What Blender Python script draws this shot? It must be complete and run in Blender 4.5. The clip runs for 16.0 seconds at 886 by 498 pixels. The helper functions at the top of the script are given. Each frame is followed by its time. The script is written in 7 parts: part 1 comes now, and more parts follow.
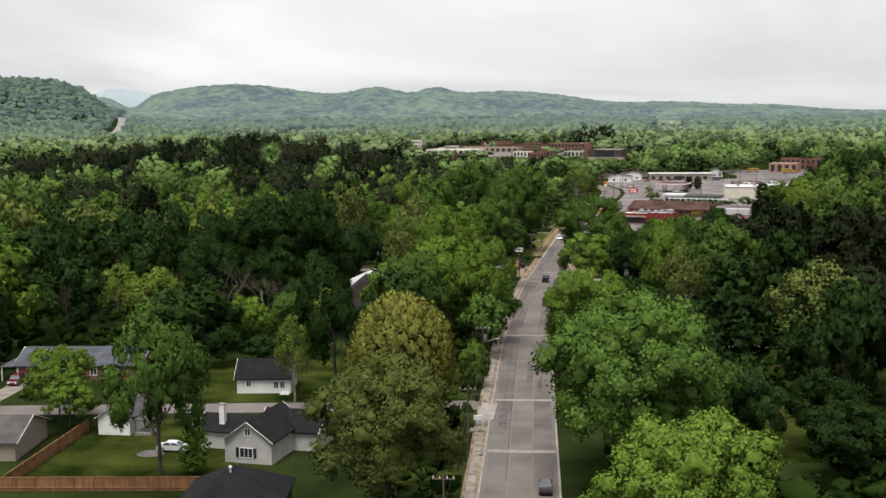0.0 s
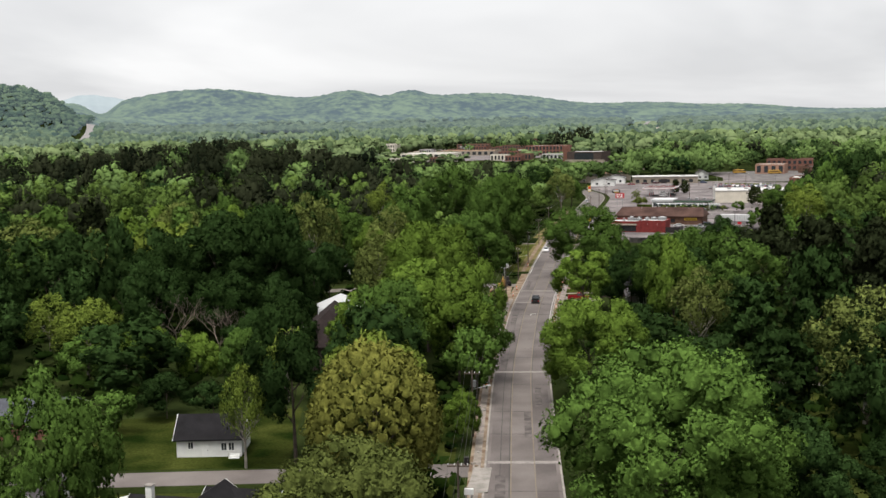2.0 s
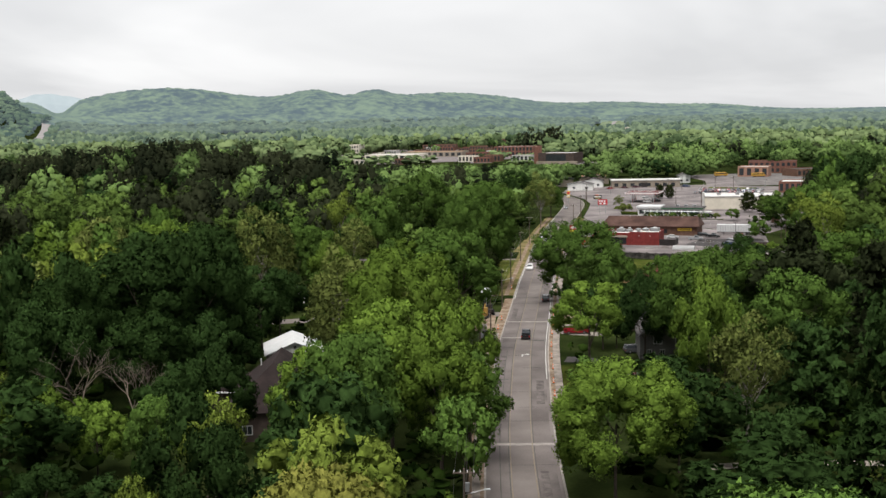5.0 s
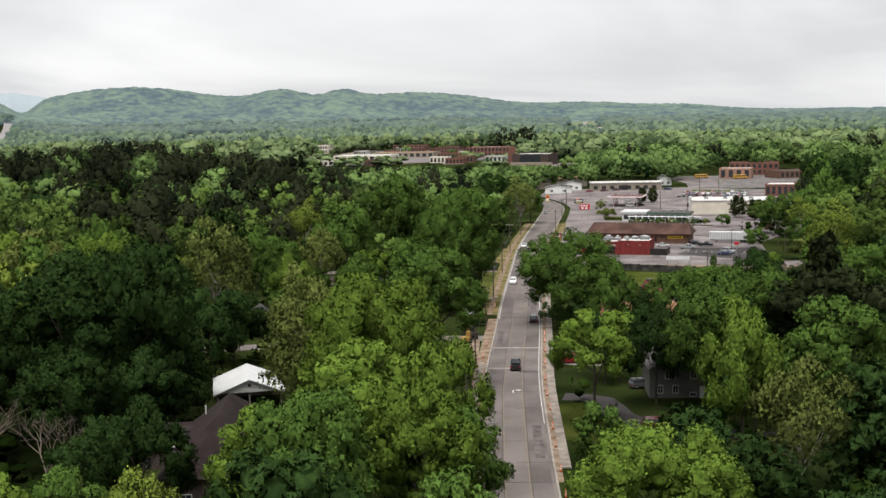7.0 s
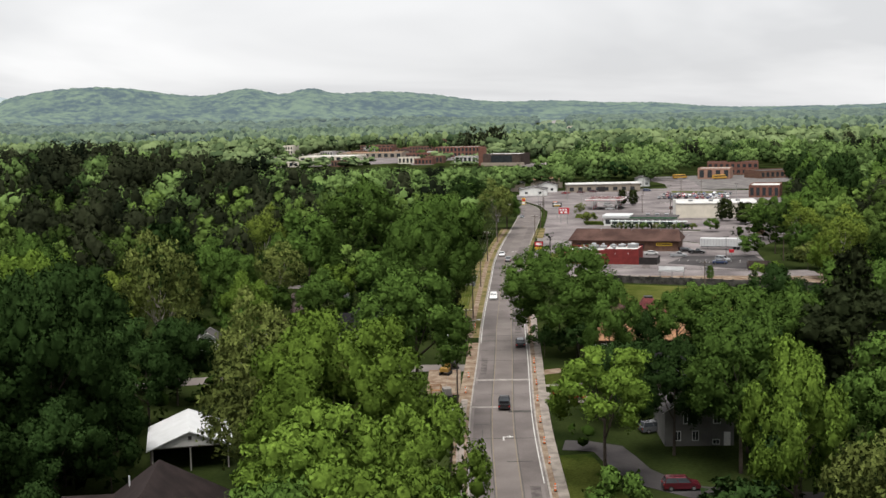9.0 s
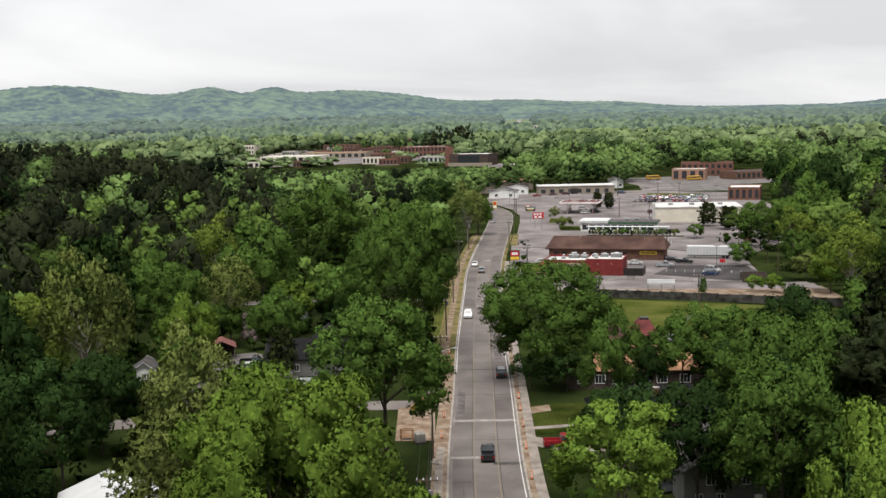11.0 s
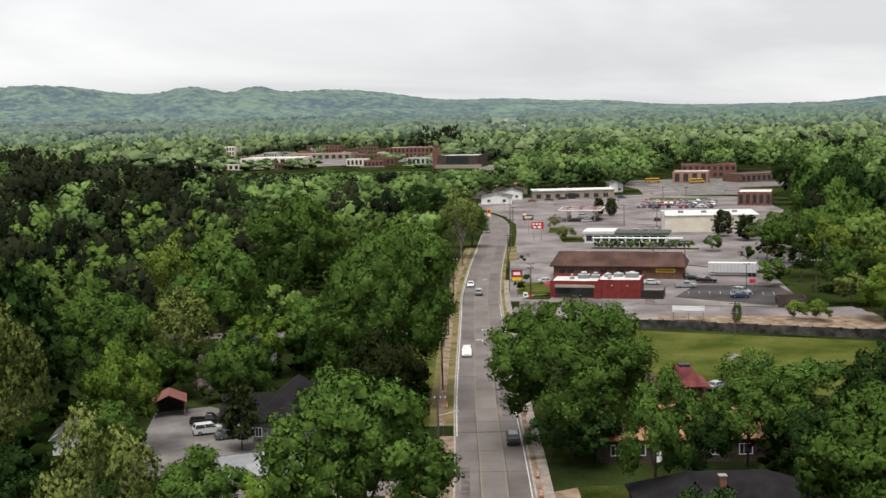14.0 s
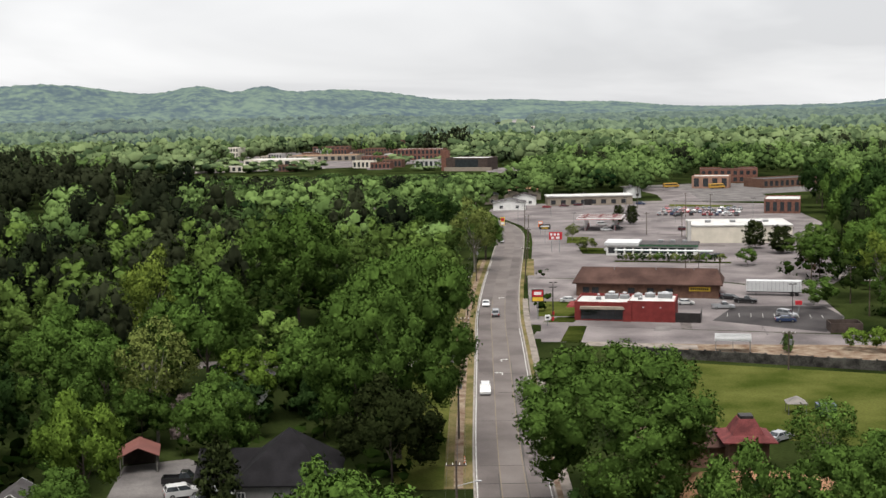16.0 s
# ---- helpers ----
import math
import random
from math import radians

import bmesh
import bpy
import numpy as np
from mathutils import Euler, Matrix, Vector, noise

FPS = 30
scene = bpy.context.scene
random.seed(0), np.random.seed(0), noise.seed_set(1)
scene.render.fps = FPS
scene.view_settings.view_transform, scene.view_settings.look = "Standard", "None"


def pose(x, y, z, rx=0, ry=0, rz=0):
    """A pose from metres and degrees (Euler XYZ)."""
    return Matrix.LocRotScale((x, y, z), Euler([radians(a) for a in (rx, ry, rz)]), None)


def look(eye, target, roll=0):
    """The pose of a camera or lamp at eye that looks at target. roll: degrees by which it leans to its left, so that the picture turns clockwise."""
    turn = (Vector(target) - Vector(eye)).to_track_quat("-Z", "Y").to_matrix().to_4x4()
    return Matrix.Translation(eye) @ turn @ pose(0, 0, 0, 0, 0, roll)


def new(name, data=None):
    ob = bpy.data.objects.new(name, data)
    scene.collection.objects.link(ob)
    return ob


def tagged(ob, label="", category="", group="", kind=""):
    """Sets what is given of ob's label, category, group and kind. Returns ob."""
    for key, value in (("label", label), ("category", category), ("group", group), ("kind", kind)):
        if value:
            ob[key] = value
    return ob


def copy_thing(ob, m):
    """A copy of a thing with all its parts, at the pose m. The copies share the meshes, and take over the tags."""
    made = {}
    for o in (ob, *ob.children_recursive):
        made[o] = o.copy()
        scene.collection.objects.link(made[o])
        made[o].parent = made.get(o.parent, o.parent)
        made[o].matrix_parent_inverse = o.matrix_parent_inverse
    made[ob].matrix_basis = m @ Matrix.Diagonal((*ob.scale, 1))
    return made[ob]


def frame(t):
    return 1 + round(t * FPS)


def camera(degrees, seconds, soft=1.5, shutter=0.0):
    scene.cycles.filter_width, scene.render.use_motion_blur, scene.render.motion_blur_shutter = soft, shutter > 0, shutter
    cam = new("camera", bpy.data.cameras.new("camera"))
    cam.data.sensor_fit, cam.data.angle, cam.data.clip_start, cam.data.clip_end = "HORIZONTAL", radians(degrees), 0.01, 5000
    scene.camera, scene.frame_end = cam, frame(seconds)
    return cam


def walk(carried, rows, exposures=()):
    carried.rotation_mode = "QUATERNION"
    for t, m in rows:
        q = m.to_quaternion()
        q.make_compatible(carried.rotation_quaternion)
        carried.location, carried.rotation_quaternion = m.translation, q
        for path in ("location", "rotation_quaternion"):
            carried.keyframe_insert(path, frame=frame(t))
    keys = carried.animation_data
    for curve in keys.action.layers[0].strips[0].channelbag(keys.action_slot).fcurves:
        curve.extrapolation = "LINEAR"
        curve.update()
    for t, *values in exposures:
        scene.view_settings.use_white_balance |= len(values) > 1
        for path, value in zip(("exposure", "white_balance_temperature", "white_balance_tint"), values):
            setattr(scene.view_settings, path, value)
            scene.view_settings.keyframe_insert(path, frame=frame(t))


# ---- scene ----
cam = camera(41.1, 16.0)
PATH = [
    (0, (2.542, -2.049, 49.042), (2.495, -0.063, 48.815), -0.6),
    (0.5, (2.149, 6.768, 49.033), (2.11, 8.755, 48.808), -0.8),
    (1, (1.825, 15.617, 49.086), (1.797, 17.605, 48.862), -1.0),
    (1.5, (1.537, 24.457, 49.153), (1.52, 26.445, 48.931), -1.1),
    (2, (1.181, 33.253, 49.206), (1.175, 35.24, 48.983), -1.2),
    (2.5, (0.831, 42.024, 49.277), (0.836, 44.011, 49.054), -1.2),
    (3, (0.513, 50.752, 49.327), (0.529, 52.739, 49.104), -1.2),
    (3.5, (0.197, 59.339, 49.335), (0.225, 61.327, 49.111), -1.2),
    (4, (-0.072, 67.731, 49.331), (-0.036, 69.718, 49.107), -1.2),
    (6.5, (-1.069, 108.652, 49.158), (-0.978, 110.637, 48.932), -1.1),
    (7, (-1.134, 116.886, 49.199), (-1.029, 118.871, 48.973), -1.1),
    (7.5, (-1.171, 125.07, 49.177), (-1.053, 127.053, 48.95), -1.1),
    (8, (-1.117, 133.189, 49.168), (-0.986, 135.172, 48.941), -1.2),
    (8.5, (-0.938, 141.182, 49.135), (-0.794, 143.164, 48.908), -1.2),
    (9, (-0.719, 148.94, 49.083), (-0.56, 150.92, 48.855), -1.3),
    (11.5, (1.104, 186.508, 48.983), (1.337, 188.481, 48.752), -1.2),
    (12, (1.474, 193.754, 48.959), (1.721, 195.725, 48.728), -1.2),
    (12.5, (1.914, 200.911, 49.038), (2.17, 202.881, 48.806), -1.3),
    (13, (2.542, 208.0, 49.175), (2.793, 209.971, 48.942), -1.3),
    (13.5, (3.244, 215.096, 49.319), (3.491, 217.067, 49.086), -1.3),
    (14, (4.008, 222.287, 49.504), (4.25, 224.258, 49.271), -1.4),
    (14.5, (4.673, 229.582, 49.688), (4.911, 231.554, 49.455), -1.5),
    (15, (5.231, 236.946, 49.833), (5.466, 238.919, 49.6), -1.4),
    (15.5, (5.686, 244.392, 49.928), (5.919, 246.365, 49.696), -1.3),
    (16, (6.099, 251.856, 49.994), (6.33, 253.829, 49.762), -1.2),
]
walk(cam, [(t, look(eye, target, roll)) for t, eye, target, roll in PATH])

# ---- light ----
world = bpy.data.worlds.new("overcast")
scene.world = world
world.use_nodes = True
wt = world.node_tree
wt.nodes.clear()


def wn(kind, **kw):
    n = wt.nodes.new(kind)
    for k, v in kw.items():
        n.inputs[k].default_value = v
    return n


w_out = wn("ShaderNodeOutputWorld")
w_sky = wt.nodes.new("ShaderNodeTexSky")
w_sky.sky_type = "NISHITA"
w_sky.sun_disc = False
w_sky.sun_elevation = radians(70)
w_sky.sun_rotation = radians(200)
w_bg1 = wn("ShaderNodeBackground", Strength=0.06)
wt.links.new(w_sky.outputs[0], w_bg1.inputs[0])
w_tc = wn("ShaderNodeTexCoord")
w_sep = wn("ShaderNodeSeparateXYZ")
wt.links.new(w_tc.outputs["Generated"], w_sep.inputs[0])
w_max = wt.nodes.new("ShaderNodeMath")
w_max.operation = "MAXIMUM"
w_max.inputs[1].default_value = 0.0
wt.links.new(w_sep.outputs["Z"], w_max.inputs[0])
w_add = wt.nodes.new("ShaderNodeMath")
w_add.operation = "ADD"
w_add.inputs[1].default_value = 0.16
wt.links.new(w_max.outputs[0], w_add.inputs[0])
w_com = wn("ShaderNodeCombineXYZ")
for k, ax in ((0, "X"), (1, "Y")):
    dv = wt.nodes.new("ShaderNodeMath")
    dv.operation = "DIVIDE"
    wt.links.new(w_sep.outputs[ax], dv.inputs[0])
    wt.links.new(w_add.outputs[0], dv.inputs[1])
    wt.links.new(dv.outputs[0], w_com.inputs[k])
w_noise = wn("ShaderNodeTexNoise", Scale=0.42, Detail=5.0, Roughness=0.5, Distortion=0.5)
wt.links.new(w_com.outputs[0], w_noise.inputs["Vector"])
w_ramp = wt.nodes.new("ShaderNodeValToRGB")
w_ramp.color_ramp.elements[0].position = 0.40
w_ramp.color_ramp.elements[0].color = (0.70, 0.705, 0.72, 1)
w_ramp.color_ramp.elements[1].position = 0.60
w_ramp.color_ramp.elements[1].color = (0.94, 0.94, 0.945, 1)
wt.links.new(w_noise.outputs["Fac"], w_ramp.inputs[0])
w_bg2 = wn("ShaderNodeBackground", Strength=1.0)
wt.links.new(w_ramp.outputs[0], w_bg2.inputs[0])
# an overcast sky is about three times as bright overhead as at the horizon
w_up = wt.nodes.new("ShaderNodeMath")
w_up.operation = "MULTIPLY_ADD"
w_up.inputs[1].default_value, w_up.inputs[2].default_value = 0.6, 1.06
wt.links.new(w_max.outputs[0], w_up.inputs[0])
wt.links.new(w_up.outputs[0], w_bg2.inputs["Strength"])
w_mix = wn("ShaderNodeMixShader", Fac=0.93)
wt.links.new(w_bg1.outputs[0], w_mix.inputs[1])
wt.links.new(w_bg2.outputs[0], w_mix.inputs[2])
wt.links.new(w_mix.outputs[0], w_out.inputs[0])

sun = new("sun", bpy.data.lights.new("sun", "SUN"))
sun.data.energy = 6.0
sun.data.angle = radians(35)
sun.data.color = (1.0, 0.96, 0.9)
sun.matrix_world = look((0, 0, 100), (8, 22, 30))
scene.view_settings.exposure = 0.0

# ---- materials ----
MATS = {}


def mat(name, color, rough=0.8, var=0.2, scale=0.6, fine=9.0, bump=0.0, metal=0.0, spec=0.12, random_value=0.0, second=None, k=0.62):
    """Base colour with broad stains and fine grain at real-world size."""
    if name in MATS:
        return MATS[name]
    k *= 0.83
    color = [c * k for c in color]
    second = second and [c * k for c in second]
    m = bpy.data.materials.new(name)
    m.use_nodes = True
    nt = m.node_tree
    b = nt.nodes["Principled BSDF"]
    b.inputs["Roughness"].default_value = rough
    b.inputs["Metallic"].default_value = metal
    b.inputs["Specular IOR Level"].default_value = spec
    geo = nt.nodes.new("ShaderNodeNewGeometry")
    n1 = nt.nodes.new("ShaderNodeTexNoise")
    n1.inputs["Scale"].default_value = scale
    n1.inputs["Detail"].default_value = 4
    n2 = nt.nodes.new("ShaderNodeTexNoise")
    n2.inputs["Scale"].default_value = fine
    n2.inputs["Detail"].default_value = 3
    for n in (n1, n2):
        nt.links.new(geo.outputs["Position"], n.inputs["Vector"])
    r1 = nt.nodes.new("ShaderNodeValToRGB")
    c0 = [c * (1 - var) for c in color]
    c1 = [min(1, c * (1 + var)) for c in color] if second is None else list(second)
    r1.color_ramp.elements[0].position, r1.color_ramp.elements[1].position = 0.35, 0.65
    r1.color_ramp.elements[0].color = (*c0, 1)
    r1.color_ramp.elements[1].color = (*c1, 1)
    nt.links.new(n1.outputs["Fac"], r1.inputs[0])
    mp = nt.nodes.new("ShaderNodeMapRange")
    mp.inputs["From Min"].default_value, mp.inputs["From Max"].default_value = 0.3, 0.7
    mp.inputs["To Min"].default_value, mp.inputs["To Max"].default_value = 1 - var * 0.6, 1 + var * 0.6
    nt.links.new(n2.outputs["Fac"], mp.inputs["Value"])
    mul = nt.nodes.new("ShaderNodeVectorMath")
    mul.operation = "SCALE"
    nt.links.new(r1.outputs[0], mul.inputs[0])
    nt.links.new(mp.outputs[0], mul.inputs["Scale"])
    last = mul.outputs[0]
    if random_value:
        oi = nt.nodes.new("ShaderNodeObjectInfo")
        mr = nt.nodes.new("ShaderNodeMapRange")
        mr.inputs["To Min"].default_value, mr.inputs["To Max"].default_value = 1 - random_value, 1 + random_value
        nt.links.new(oi.outputs["Random"], mr.inputs["Value"])
        mul2 = nt.nodes.new("ShaderNodeVectorMath")
        mul2.operation = "SCALE"
        nt.links.new(last, mul2.inputs[0])
        nt.links.new(mr.outputs[0], mul2.inputs["Scale"])
        last = mul2.outputs[0]
    nt.links.new(last, b.inputs["Base Color"])
    if bump:
        bp = nt.nodes.new("ShaderNodeBump")
        bp.inputs["Strength"].default_value = bump
        bp.inputs["Distance"].default_value = 0.05
        nt.links.new(n2.outputs["Fac"], bp.inputs["Height"])
        nt.links.new(bp.outputs[0], b.inputs["Normal"])
    MATS[name] = m
    return m


def leaf(name, dark, light, trans=0.07, hue=0.24, scale=0.32, lacy=0.43, toned=False, haze_glow=None):
    """Foliage: every leaf clump has its own tone, every tree its own shade, and light passes through. Far woods add a
    bluish emission as painted haze.
    """
    if name in MATS:
        return MATS[name]
    dark, light = [c * 0.80 for c in dark], [c * 0.86 for c in light]
    m = bpy.data.materials.new(name)
    m.use_nodes = True
    nt = m.node_tree
    nt.nodes.remove(nt.nodes["Principled BSDF"])
    b = nt.nodes.new("ShaderNodeBsdfDiffuse")
    geo = nt.nodes.new("ShaderNodeNewGeometry")
    oi = nt.nodes.new("ShaderNodeObjectInfo")
    noi = nt.nodes.new("ShaderNodeTexNoise")
    noi.inputs["Scale"].default_value = scale
    noi.inputs["Detail"].default_value = 2
    nt.links.new(geo.outputs["Position"], noi.inputs["Vector"])
    a1 = nt.nodes.new("ShaderNodeMath")
    a1.operation = "MULTIPLY_ADD"
    a1.inputs[1].default_value, a1.inputs[2].default_value = (0.14, -0.02) if toned else (0.16, 0.14)
    nt.links.new(geo.outputs["Random Per Island"], a1.inputs[0])
    a2 = nt.nodes.new("ShaderNodeMath")
    a2.operation = "MULTIPLY_ADD"
    a2.inputs[1].default_value = 0.5
    nt.links.new(noi.outputs["Fac"], a2.inputs[0])
    nt.links.new(a1.outputs[0], a2.inputs[2])
    if toned:
        own = nt.nodes.new("ShaderNodeAttribute")
        own.attribute_name = "tone"
        a2.inputs[1].default_value = 0.3
        a3 = nt.nodes.new("ShaderNodeMath")
        a3.operation = "MULTIPLY_ADD"
        a3.inputs[1].default_value = 0.7
        nt.links.new(own.outputs["Fac"], a3.inputs[0])
        nt.links.new(a2.outputs[0], a3.inputs[2])
        a2 = a3
    ramp = nt.nodes.new("ShaderNodeValToRGB")
    ramp.color_ramp.elements[0].position, ramp.color_ramp.elements[1].position = 0.15, 0.8
    ramp.color_ramp.elements[0].color = (*dark, 1)
    ramp.color_ramp.elements[1].color = (*light, 1)
    nt.links.new(a2.outputs[0], ramp.inputs[0])
    mr = nt.nodes.new("ShaderNodeMapRange")
    mr.inputs["To Min"].default_value, mr.inputs["To Max"].default_value = 1 - hue, 1 + hue
    nt.links.new(oi.outputs["Random"], mr.inputs["Value"])
    mul = nt.nodes.new("ShaderNodeVectorMath")
    mul.operation = "SCALE"
    nt.links.new(ramp.outputs[0], mul.inputs[0])
    nt.links.new(mr.outputs[0], mul.inputs["Scale"])
    fine = nt.nodes.new("ShaderNodeTexNoise")
    fine.inputs["Scale"].default_value = 4.2
    fine.inputs["Detail"].default_value = 2
    fine.inputs["Roughness"].default_value = 0.6
    nt.links.new(geo.outputs["Position"], fine.inputs["Vector"])
    fr = nt.nodes.new("ShaderNodeMapRange")
    fr.inputs["From Min"].default_value, fr.inputs["From Max"].default_value = 0.3, 0.7
    fr.inputs["To Min"].default_value, fr.inputs["To Max"].default_value = 0.84, 1.16
    nt.links.new(fine.outputs["Fac"], fr.inputs["Value"])
    tone = nt.nodes.new("ShaderNodeVectorMath")
    tone.operation = "SCALE"
    nt.links.new(mul.outputs[0], tone.inputs[0])
    nt.links.new(fr.outputs[0], tone.inputs["Scale"])
    mul = tone
    nt.links.new(mul.outputs[0], b.inputs["Color"])
    tr = nt.nodes.new("ShaderNodeBsdfTranslucent")
    nt.links.new(mul.outputs[0], tr.inputs["Color"])
    mx = nt.nodes.new("ShaderNodeMixShader")
    mx.inputs[0].default_value = trans
    nt.links.new(b.outputs[0], mx.inputs[1])
    nt.links.new(tr.outputs[0], mx.inputs[2])
    last = mx
    # haze painted over far leaves as a flat bluish emission
    if haze_glow:
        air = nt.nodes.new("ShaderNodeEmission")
        air.inputs["Color"].default_value = (*haze_glow, 1)
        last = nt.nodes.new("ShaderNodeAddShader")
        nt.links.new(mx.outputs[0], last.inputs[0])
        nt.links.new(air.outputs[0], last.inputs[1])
    if lacy:
        gap = nt.nodes.new("ShaderNodeMath")
        gap.operation = "LESS_THAN"
        gap.inputs[1].default_value = lacy
        holes = nt.nodes.new("ShaderNodeTexNoise")
        holes.inputs["Scale"].default_value = 4.6
        holes.inputs["Detail"].default_value = 1
        nt.links.new(geo.outputs["Position"], holes.inputs["Vector"])
        nt.links.new(holes.outputs["Fac"], gap.inputs[0])
        spray = nt.nodes.new("ShaderNodeAttribute")
        spray.attribute_name = "spray"
        outer = nt.nodes.new("ShaderNodeMath")
        outer.operation = "MULTIPLY"
        nt.links.new(gap.outputs[0], outer.inputs[0])
        nt.links.new(spray.outputs["Fac"], outer.inputs[1])
        clear_bsdf = nt.nodes.new("ShaderNodeBsdfTransparent")
        last = nt.nodes.new("ShaderNodeMixShader")
        nt.links.new(outer.outputs[0], last.inputs[0])
        nt.links.new(mx.outputs[0], last.inputs[1])
        nt.links.new(clear_bsdf.outputs[0], last.inputs[2])
    nt.links.new(last.outputs[0], nt.nodes["Material Output"].inputs["Surface"])
    MATS[name] = m
    return m


# darker than open grass: the woods' shade is put into this ground colour
GRASS = mat("grass", (0.020, 0.031, 0.010), 0.95, 0.35, 0.05, 1.7, second=(0.044, 0.060, 0.018), spec=0.0)
LAWN = mat("lawn", (0.025, 0.048, 0.009), 0.95, 0.55, 0.12, 2.5, bump=0.5, second=(0.064, 0.076, 0.018), spec=0.0)
DRYGRASS = mat("dry_grass", (0.16, 0.16, 0.055), 0.95, 0.3, 0.15, 2.5, second=(0.27, 0.21, 0.11), spec=0.0)
AIRGRASS = mat("airfield_grass", (0.20, 0.25, 0.16), 0.95, 0.2, 0.02, 0.5, spec=0.0)
PALEPAVE = mat("pale_far_paving", (0.34, 0.325, 0.325), 0.9, 0.1, 0.05, 1.0, spec=0.0)
DIRT = mat("red_dirt", (0.27, 0.175, 0.12), 0.95, 0.3, 0.4, 4.0, bump=0.4, second=(0.36, 0.29, 0.22), spec=0.0)
ASPHALT = mat("worn_asphalt", (0.180, 0.155, 0.146), 0.88, 0.14, 0.10, 6.0, bump=0.15, second=(0.235, 0.206, 0.193))
LANE = mat("lane_wear", (0.150, 0.128, 0.122), 0.85, 0.18, 0.09, 5.0, second=(0.215, 0.188, 0.178))
OLDPATCH = mat("old_asphalt_patch", (0.125, 0.108, 0.103), 0.88, 0.3, 0.5, 5.0, second=(0.19, 0.165, 0.157))
PATCH = mat("road_patch", (0.33, 0.30, 0.28), 0.9, 0.2, 0.8, 7.0)
LOT = mat("lot_asphalt", (0.190, 0.165, 0.167), 0.9, 0.3, 0.07, 4.0, second=(0.300, 0.265, 0.262))
FIELD = mat("mown_field", (0.075, 0.102, 0.020), 0.95, 0.3, 0.10, 2.5, bump=0.3, second=(0.125, 0.135, 0.036), spec=0.0)
YARD = mat("yard_asphalt", (0.155, 0.142, 0.140), 0.9, 0.3, 0.15, 4.0, second=(0.25, 0.23, 0.222))
# dark asphalt, lowered further to put the driveway's tree shade into the colour
DARKLOT = mat("dark_asphalt_part_shade", (0.042, 0.037, 0.039), 0.85, 0.25, 0.12, 5.0, second=(0.080, 0.073, 0.073))
CONCRETE = mat("concrete", (0.27, 0.23, 0.20), 0.9, 0.22, 0.5, 7.0, second=(0.37, 0.325, 0.285))
KERB = mat("kerb_concrete", (0.36, 0.33, 0.30), 0.9, 0.2, 0.7, 8.0)
WHITE_LINE = mat("white_road_paint", (0.62, 0.61, 0.58), 0.8, 0.25, 1.2, 8.0)
YELLOW_LINE = mat("faded_yellow_line", (0.40, 0.32, 0.20), 0.9, 0.35, 0.9, 5.0, second=(0.27, 0.23, 0.18))
TAR = mat("tar_seal", (0.07, 0.065, 0.06), 0.7, 0.3, 1.0, 6.0)
BRICK = mat("red_brick", (0.25, 0.12, 0.09), 0.9, 0.25, 1.1, 11.0)
BROWNBRICK = mat("brown_brick", (0.22, 0.125, 0.09), 0.9, 0.22, 0.8, 11.0)
REDWALL = mat("dark_red_render", (0.17, 0.030, 0.028), 0.75, 0.15, 0.7, 7.0, k=0.9)
WHITE = mat("white_siding", (0.74, 0.74, 0.72), 0.75, 0.07, 0.6, 6.0, k=0.9)
CREAM = mat("cream_metal_siding", (0.66, 0.61, 0.52), 0.7, 0.08, 0.4, 5.0, k=0.9)
GREYWALL = mat("grey_siding", (0.47, 0.46, 0.44), 0.8, 0.08, 0.6, 6.0, k=0.9)
DARKWALL = mat("dark_brick", (0.10, 0.075, 0.065), 0.9, 0.25, 0.8, 8.0)
PINKWALL = mat("faded_salmon_stucco", (0.46, 0.27, 0.20), 0.85, 0.12, 0.5, 5.0)
# darker copy of the grey siding, with shade put into its colour
SHADEWALL = mat("shaded_grey_siding", (0.24, 0.235, 0.225), 0.85, 0.12, 0.6, 6.0)
TANWALL = mat("tan_siding", (0.42, 0.36, 0.29), 0.8, 0.1, 0.7, 7.0)
ROOF_BLACK = mat("charcoal_shingles", (0.016, 0.015, 0.017), 0.9, 0.3, 0.5, 5.0, bump=0.3)
ROOF_BROWN = mat("brown_shingles", (0.040 * 0.78, 0.029 * 0.76, 0.028 * 0.76), 0.9, 0.28, 0.5, 5.0, bump=0.3)
ROOF_RUST = mat("rust_brown_roof", (0.085, 0.045, 0.036), 0.85, 0.28, 0.2, 3.0, bump=0.2, second=(0.125, 0.070, 0.056))
ROOF_BLUE = mat("slate_blue_shingles", (0.10, 0.105, 0.125), 0.9, 0.22, 0.5, 5.0, bump=0.3)
ROOF_GREY = mat("grey_shingles", (0.105, 0.097, 0.098), 0.9, 0.22, 0.5, 5.0, bump=0.3)
ROOF_TAN = mat("tan_shingles", (0.40, 0.225, 0.125), 0.9, 0.2, 0.5, 5.0, bump=0.3)
ROOF_WHITE = mat("white_roof_membrane", (0.70, 0.69, 0.67), 0.75, 0.15, 0.25, 4.0)
METAL_WHITE = mat("white_metal_roof", (0.74, 0.75, 0.76), 0.5, 0.06, 0.5, 5.0, spec=0.5)
METAL_RED = mat("red_metal_roof", (0.22, 0.075, 0.06), 0.65, 0.15, 0.5, 5.0, spec=0.5)
METAL_GREY = mat("galvanised_steel", (0.42, 0.43, 0.44), 0.45, 0.12, 0.8, 6.0, metal=0.6)
DARKMETAL = mat("dark_metal", (0.045, 0.04, 0.04), 0.5, 0.2, 0.8, 6.0)
FENCE = mat("cedar_fence", (0.34, 0.175, 0.085), 0.85, 0.2, 0.6, 8.0, random_value=0.18)
